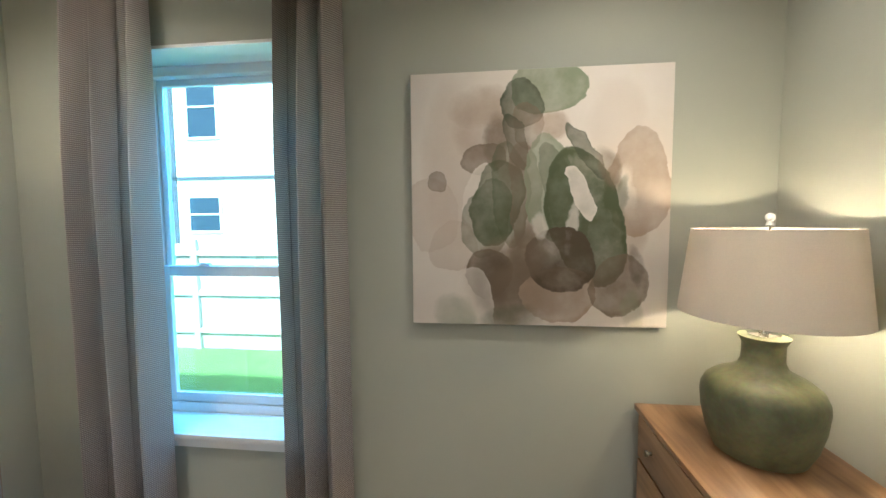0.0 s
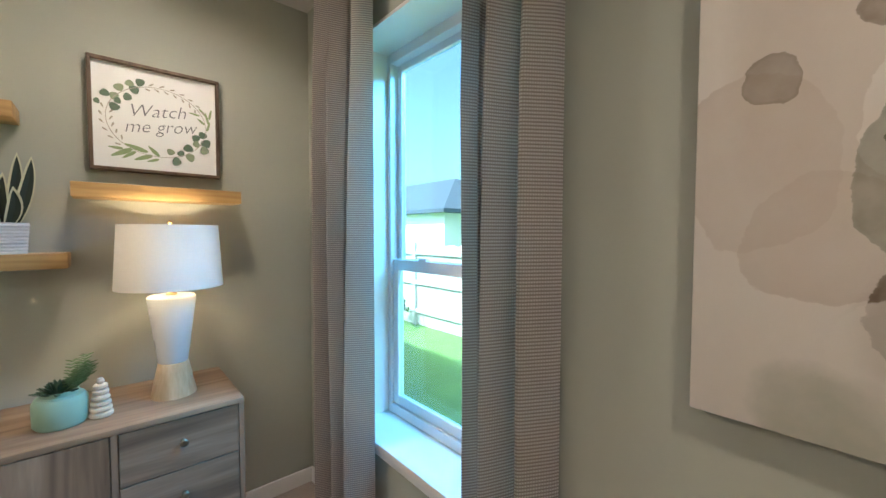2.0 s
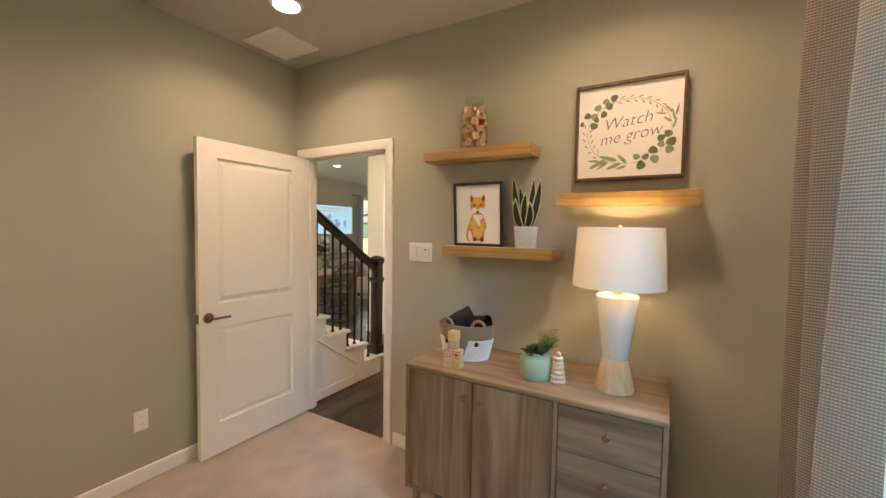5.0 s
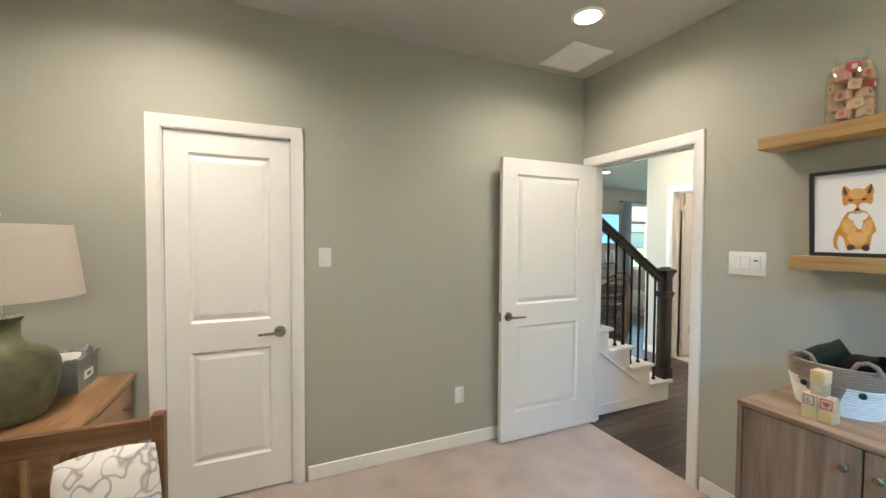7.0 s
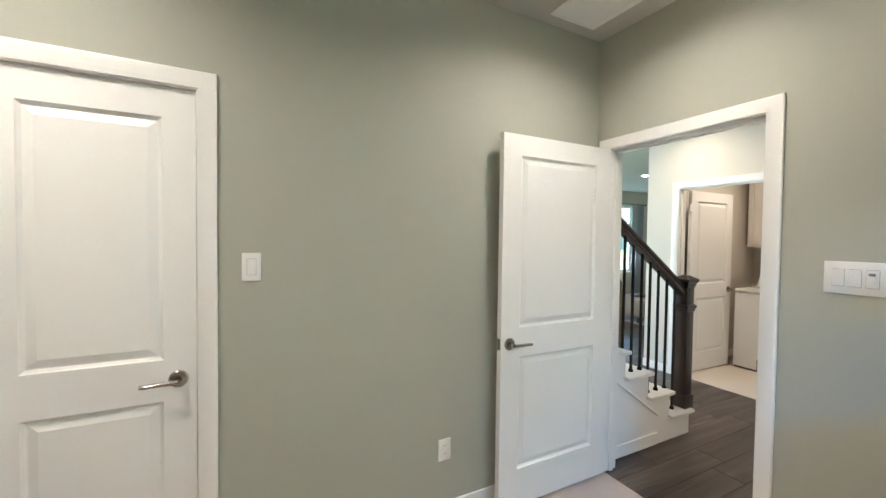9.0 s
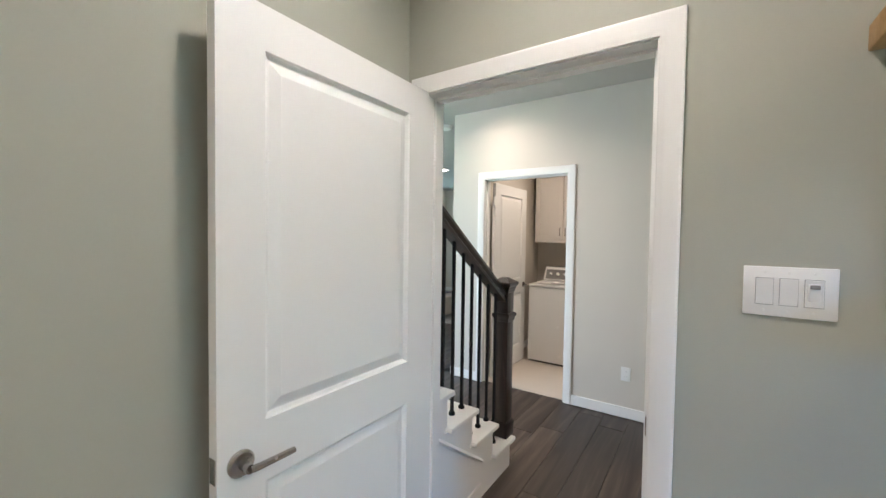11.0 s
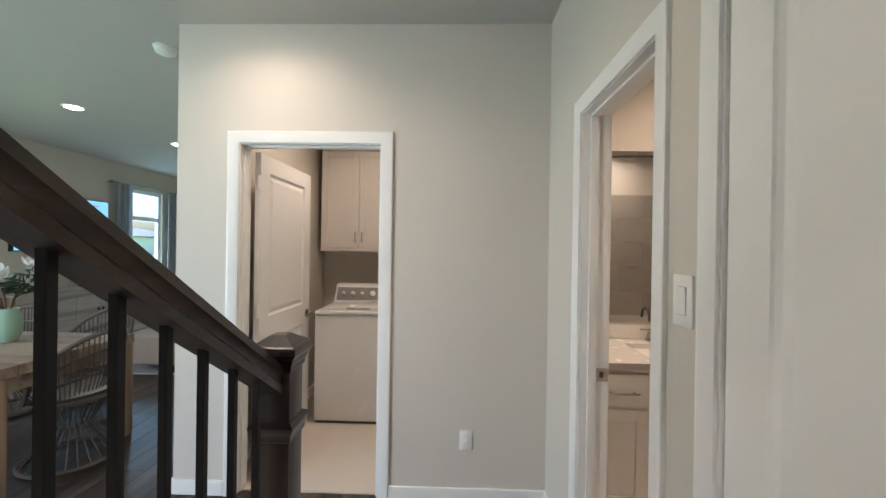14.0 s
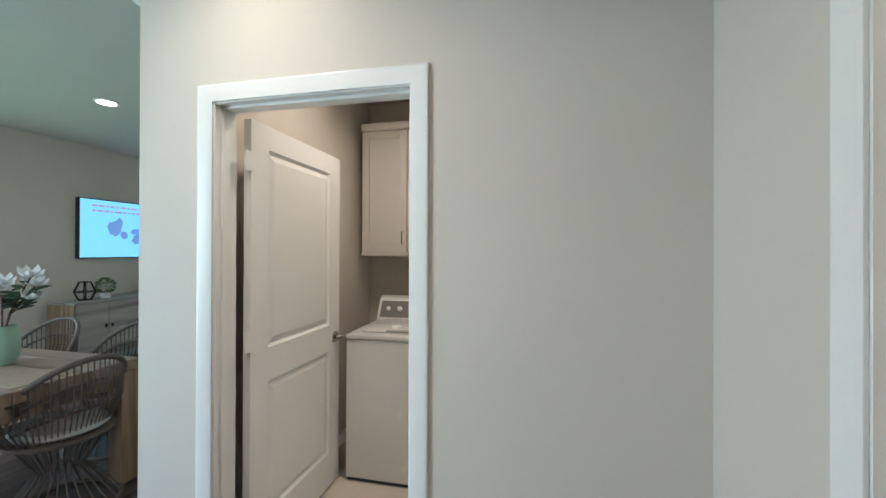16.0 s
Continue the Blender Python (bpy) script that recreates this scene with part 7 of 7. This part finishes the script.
cred = thing("media_console", (-7.24, -5.95, 0.0), "grey washed wood media console on thin metal legs", "media console")
part("body", boxed(-0.70, 0.70, -0.20, 0.185, 0.26, 0.83), GREY_WOOD, cred)
part("top", boxed(-0.71, 0.71, -0.21, 0.20, 0.83, 0.855, bevel=0.003), GREY_WOOD, cred)
part("end_panel", boxed(0.70, 0.712, -0.20, 0.195, 0.255, 0.83), TABLE_LEG, cred, "warm brown end panel")
for k in range(4):
    x = -0.695 + k * 0.348
    d = part("door", boxed(x, x + 0.342, 0.186, 0.2, 0.27, 0.822, bevel=0.002, seg=1), GREY_WOOD, cred)
    part("pull", boxed(x + (0.30 if k % 2 == 0 else 0.02), x + (0.32 if k % 2 == 0 else 0.04), 0.2, 0.215, 0.53, 0.57), BLACK_IRON, d)
for x in (-0.62, 0.62):
    part("leg_frame", tube([(x, -0.16, 0.26), (x, -0.16, 0.008), (x, 0.16, 0.008), (x, 0.16, 0.26)], 0.009, 8), BLACK_IRON, cred)
for x, h, r in ((-7.58, 0.25, 0.085), (-7.77, 0.31, 0.085)):
    v = thing("ribbed_vase", (x, -5.95, 0.855), "white ribbed vase on a dark foot", "vase", "ribbed vases")
    pr = [(0.0, 0.02), (0.06, 0.02)]
    for k in range(10):
        t = k / 9
        pr += [(0.062 + (r - 0.062) * t, 0.025 + (h - 0.03) * t), (0.057 + (r - 0.062) * t, 0.035 + (h - 0.03) * t)]
    pr += [(r - 0.01, h + 0.01), (0.0, h - 0.02)]
    part("body", lathe(pr, 32), CERAMIC, v)
    part("foot", lathe([(0.0, 0), (0.075, 0), (0.075, 0.02), (0, 0.02)], 28), BLACK, v)
lan = thing("wire_lantern", (-6.77, -5.95, 0.855), "black geometric metal lantern", "lantern")
for k in range(6):
    a = k * math.pi / 3
    part("bar", tube([(0.06 * math.cos(a), 0.06 * math.sin(a), 0.0), (0.11 * math.cos(a), 0.11 * math.sin(a), 0.10), (0.055 * math.cos(a), 0.055 * math.sin(a), 0.22)], 0.007, 6), BLACK_IRON, lan)
for r, z in ((0.06, 0.006), (0.11, 0.10), (0.055, 0.215)):
    part("hoop", tube([(r * math.cos(k * math.pi / 3), r * math.sin(k * math.pi / 3), z) for k in range(7)], 0.006, 6), BLACK_IRON, lan)
tp = thing("topiary", (-7.0, -5.95, 0.855), "round green topiary in a small white pot", "potted plant")
part("pot", lathe([(0.0, 0), (0.05, 0.0), (0.06, 0.07), (0.05, 0.07), (0, 0.06)], 24), CERAMIC, tp)
bm = bmesh.new()
for k in range(420):
    z = rng.uniform(-1, 1)
    a = rng.uniform(0, 6.28)
    q = math.sqrt(1 - z * z)
    d = Vector((q * math.cos(a), q * math.sin(a), z))
    c = Vector((0, 0, 0.15)) + d * 0.085
    blade(bm, c, c + d * 0.022 + Vector((rng.uniform(-0.012, 0.012), rng.uniform(-0.012, 0.012), rng.uniform(-0.012, 0.012))), 0.015, steps=2)
tagged(part("foliage", bm, LEAF_MID, tp), kind="stuff")
single("area_rug", boxed(-1.5, 1.3, -1.0, 0.95, -0.005, 0.010, bevel=0.004), RUG, "pale patterned area rug", "rug", at=(-7.85, -4.35, 0))
ott = thing("ottoman", (-6.95, -4.25, 0.010), "beige upholstered ottoman on a dark base", "ottoman")
part("cushion", boxed(-0.42, 0.42, -0.32, 0.32, 0.09, 0.42, bevel=0.03, seg=3), SOFA, ott)
for x in (-0.36, 0.36):
    for y in (-0.26, 0.26):
        part("foot", boxed(x - 0.03, x + 0.03, y - 0.03, y + 0.03, 0, 0.09), BLACK, ott)
tray = thing("serving_tray", (-7.0, -4.25, 0.432), "small dark tray on the ottoman", "tray")
part("base", boxed(-0.17, 0.17, -0.12, 0.12, 0, 0.012, bevel=0.003), BLACK, tray)
part("bowl", lathe([(0.0, 0.012), (0.05, 0.012), (0.09, 0.05), (0.085, 0.05), (0.0, 0.025)], 24), SEAT_WHITE, tray)

w2 = thing("window_2", (-8.9, -6.2, 0.0), "tall white living room window with transom, bright outside", "window", kind="structure")
bm = bmesh.new()
for a in ((-0.40, -0.35, 0.68, 2.38), (0.35, 0.40, 0.68, 2.38), (-0.35, 0.35, 0.68, 0.74), (-0.35, 0.35, 2.32, 2.38), (-0.35, 0.35, 1.86, 1.93)):
    box(bm, a[0], a[1], -0.10, -0.04, a[2], a[3], bevel=0.003, seg=1)
part("window_frame", bm, VINYL, w2)
g = part("pane", boxed(-0.35, 0.35, -0.073, -0.067, 0.74, 2.32), FAR_CYAN_PANE, w2)
g.visible_shadow = False
part("window_sill", boxed(-0.43, 0.43, -0.04, 0.03, 0.655, 0.68, bevel=0.003), TRIM, w2)
# added window out of view, there only to bring in daylight
w3 = thing("window_3", (-4.7, -6.2, 0.0), "unseen wide window, added to let daylight into the dining room", "window", kind="structure")
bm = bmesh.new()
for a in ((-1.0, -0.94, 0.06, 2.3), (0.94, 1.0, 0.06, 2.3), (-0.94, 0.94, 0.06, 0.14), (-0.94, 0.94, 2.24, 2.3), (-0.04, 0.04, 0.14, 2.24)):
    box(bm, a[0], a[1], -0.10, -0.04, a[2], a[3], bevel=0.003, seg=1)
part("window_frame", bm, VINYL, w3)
g = part("pane", boxed(-0.94, 0.94, -0.073, -0.067, 0.14, 2.24), FAR_CYAN_PANE, w3)
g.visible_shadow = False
# unseen window made up so daylight reaches the hall's end wall
w4 = thing("window_4", (-2.38, -4.4, 0.0), "unseen side window, added to pass daylight to the hall", "window", kind="structure")
bm = bmesh.new()
for a in ((-1.2, -1.14, 0.3, 2.3), (1.14, 1.2, 0.3, 2.3), (-1.14, 1.14, 0.3, 0.36), (-1.14, 1.14, 2.24, 2.3), (-0.03, 0.03, 0.36, 2.24)):
    box(bm, -0.02, 0.05, a[0], a[1], a[2], a[3], bevel=0.003, seg=1)
part("window_frame", bm, VINYL, w4)
g = part("pane", boxed(0.01, 0.016, -1.14, 1.14, 0.36, 2.24), CYAN_PANE, w4)
g.visible_shadow = False
for x0, x1, seed in ((-8.50, -8.24, 5), (-9.56, -9.30, 6)):
    single("living_curtain", curtain_cloth(x0, x1, -6.10, 0.02, 2.40, 3, 0.03, seed), PLAIN_CURTAIN, "pale grey curtain hanging beside the window", "curtain", "curtains at the living room window")
rd = thing("curtain_rod", (-8.9, -6.10, 2.42), "nickel curtain rod with round finials", "curtain rod")
part("pole", tube([(-0.76, 0, 0), (0.76, 0, 0)], 0.012), NICKEL, rd)
for x in (-0.77, 0.77):
    b = bmesh.new()
    ball(b, (x, 0, 0), 0.03)
    part("finial", b, NICKEL, rd)
    part("bracket", boxed(x * 0.95 - 0.01, x * 0.95 + 0.01, -0.10, 0.0, -0.01, 0.01), NICKEL, rd)

# ---- hall and living room floor: planks laid along x ----
slab = setting("floor_hall", boxed(-10.0, -2.335, -6.2, -0.275, -0.12, -0.012), SUBFLOOR, "dark brown wood plank floor", "floor")
rng = random.Random(77)
full = {}
y = -6.2
while y < -0.28:
    x = -10.0 - rng.uniform(0, 1.2)
    w = min(0.19, -0.275 - y)
    while x < -2.34:
        a, b = max(x, -10.0), min(x + 1.25, -2.336)
        if b - a > 0.02 and not (y > -2.44 and b < -4.6):
            if y + w > -2.44 and a < -4.585:
                a = -4.585
            key = (round(b - a, 3), round(w, 3))
            if key not in full:
                full[key] = finish("plank", boxed(0.0012, key[0] - 0.0012, 0.0012, key[1] - 0.0012, -0.011, 0.0, bevel=0.0012, seg=1), PLANK)
            piece("plank", full[key], slab, pose(a, y, -0.006))
        x += 1.25
    y += 0.19
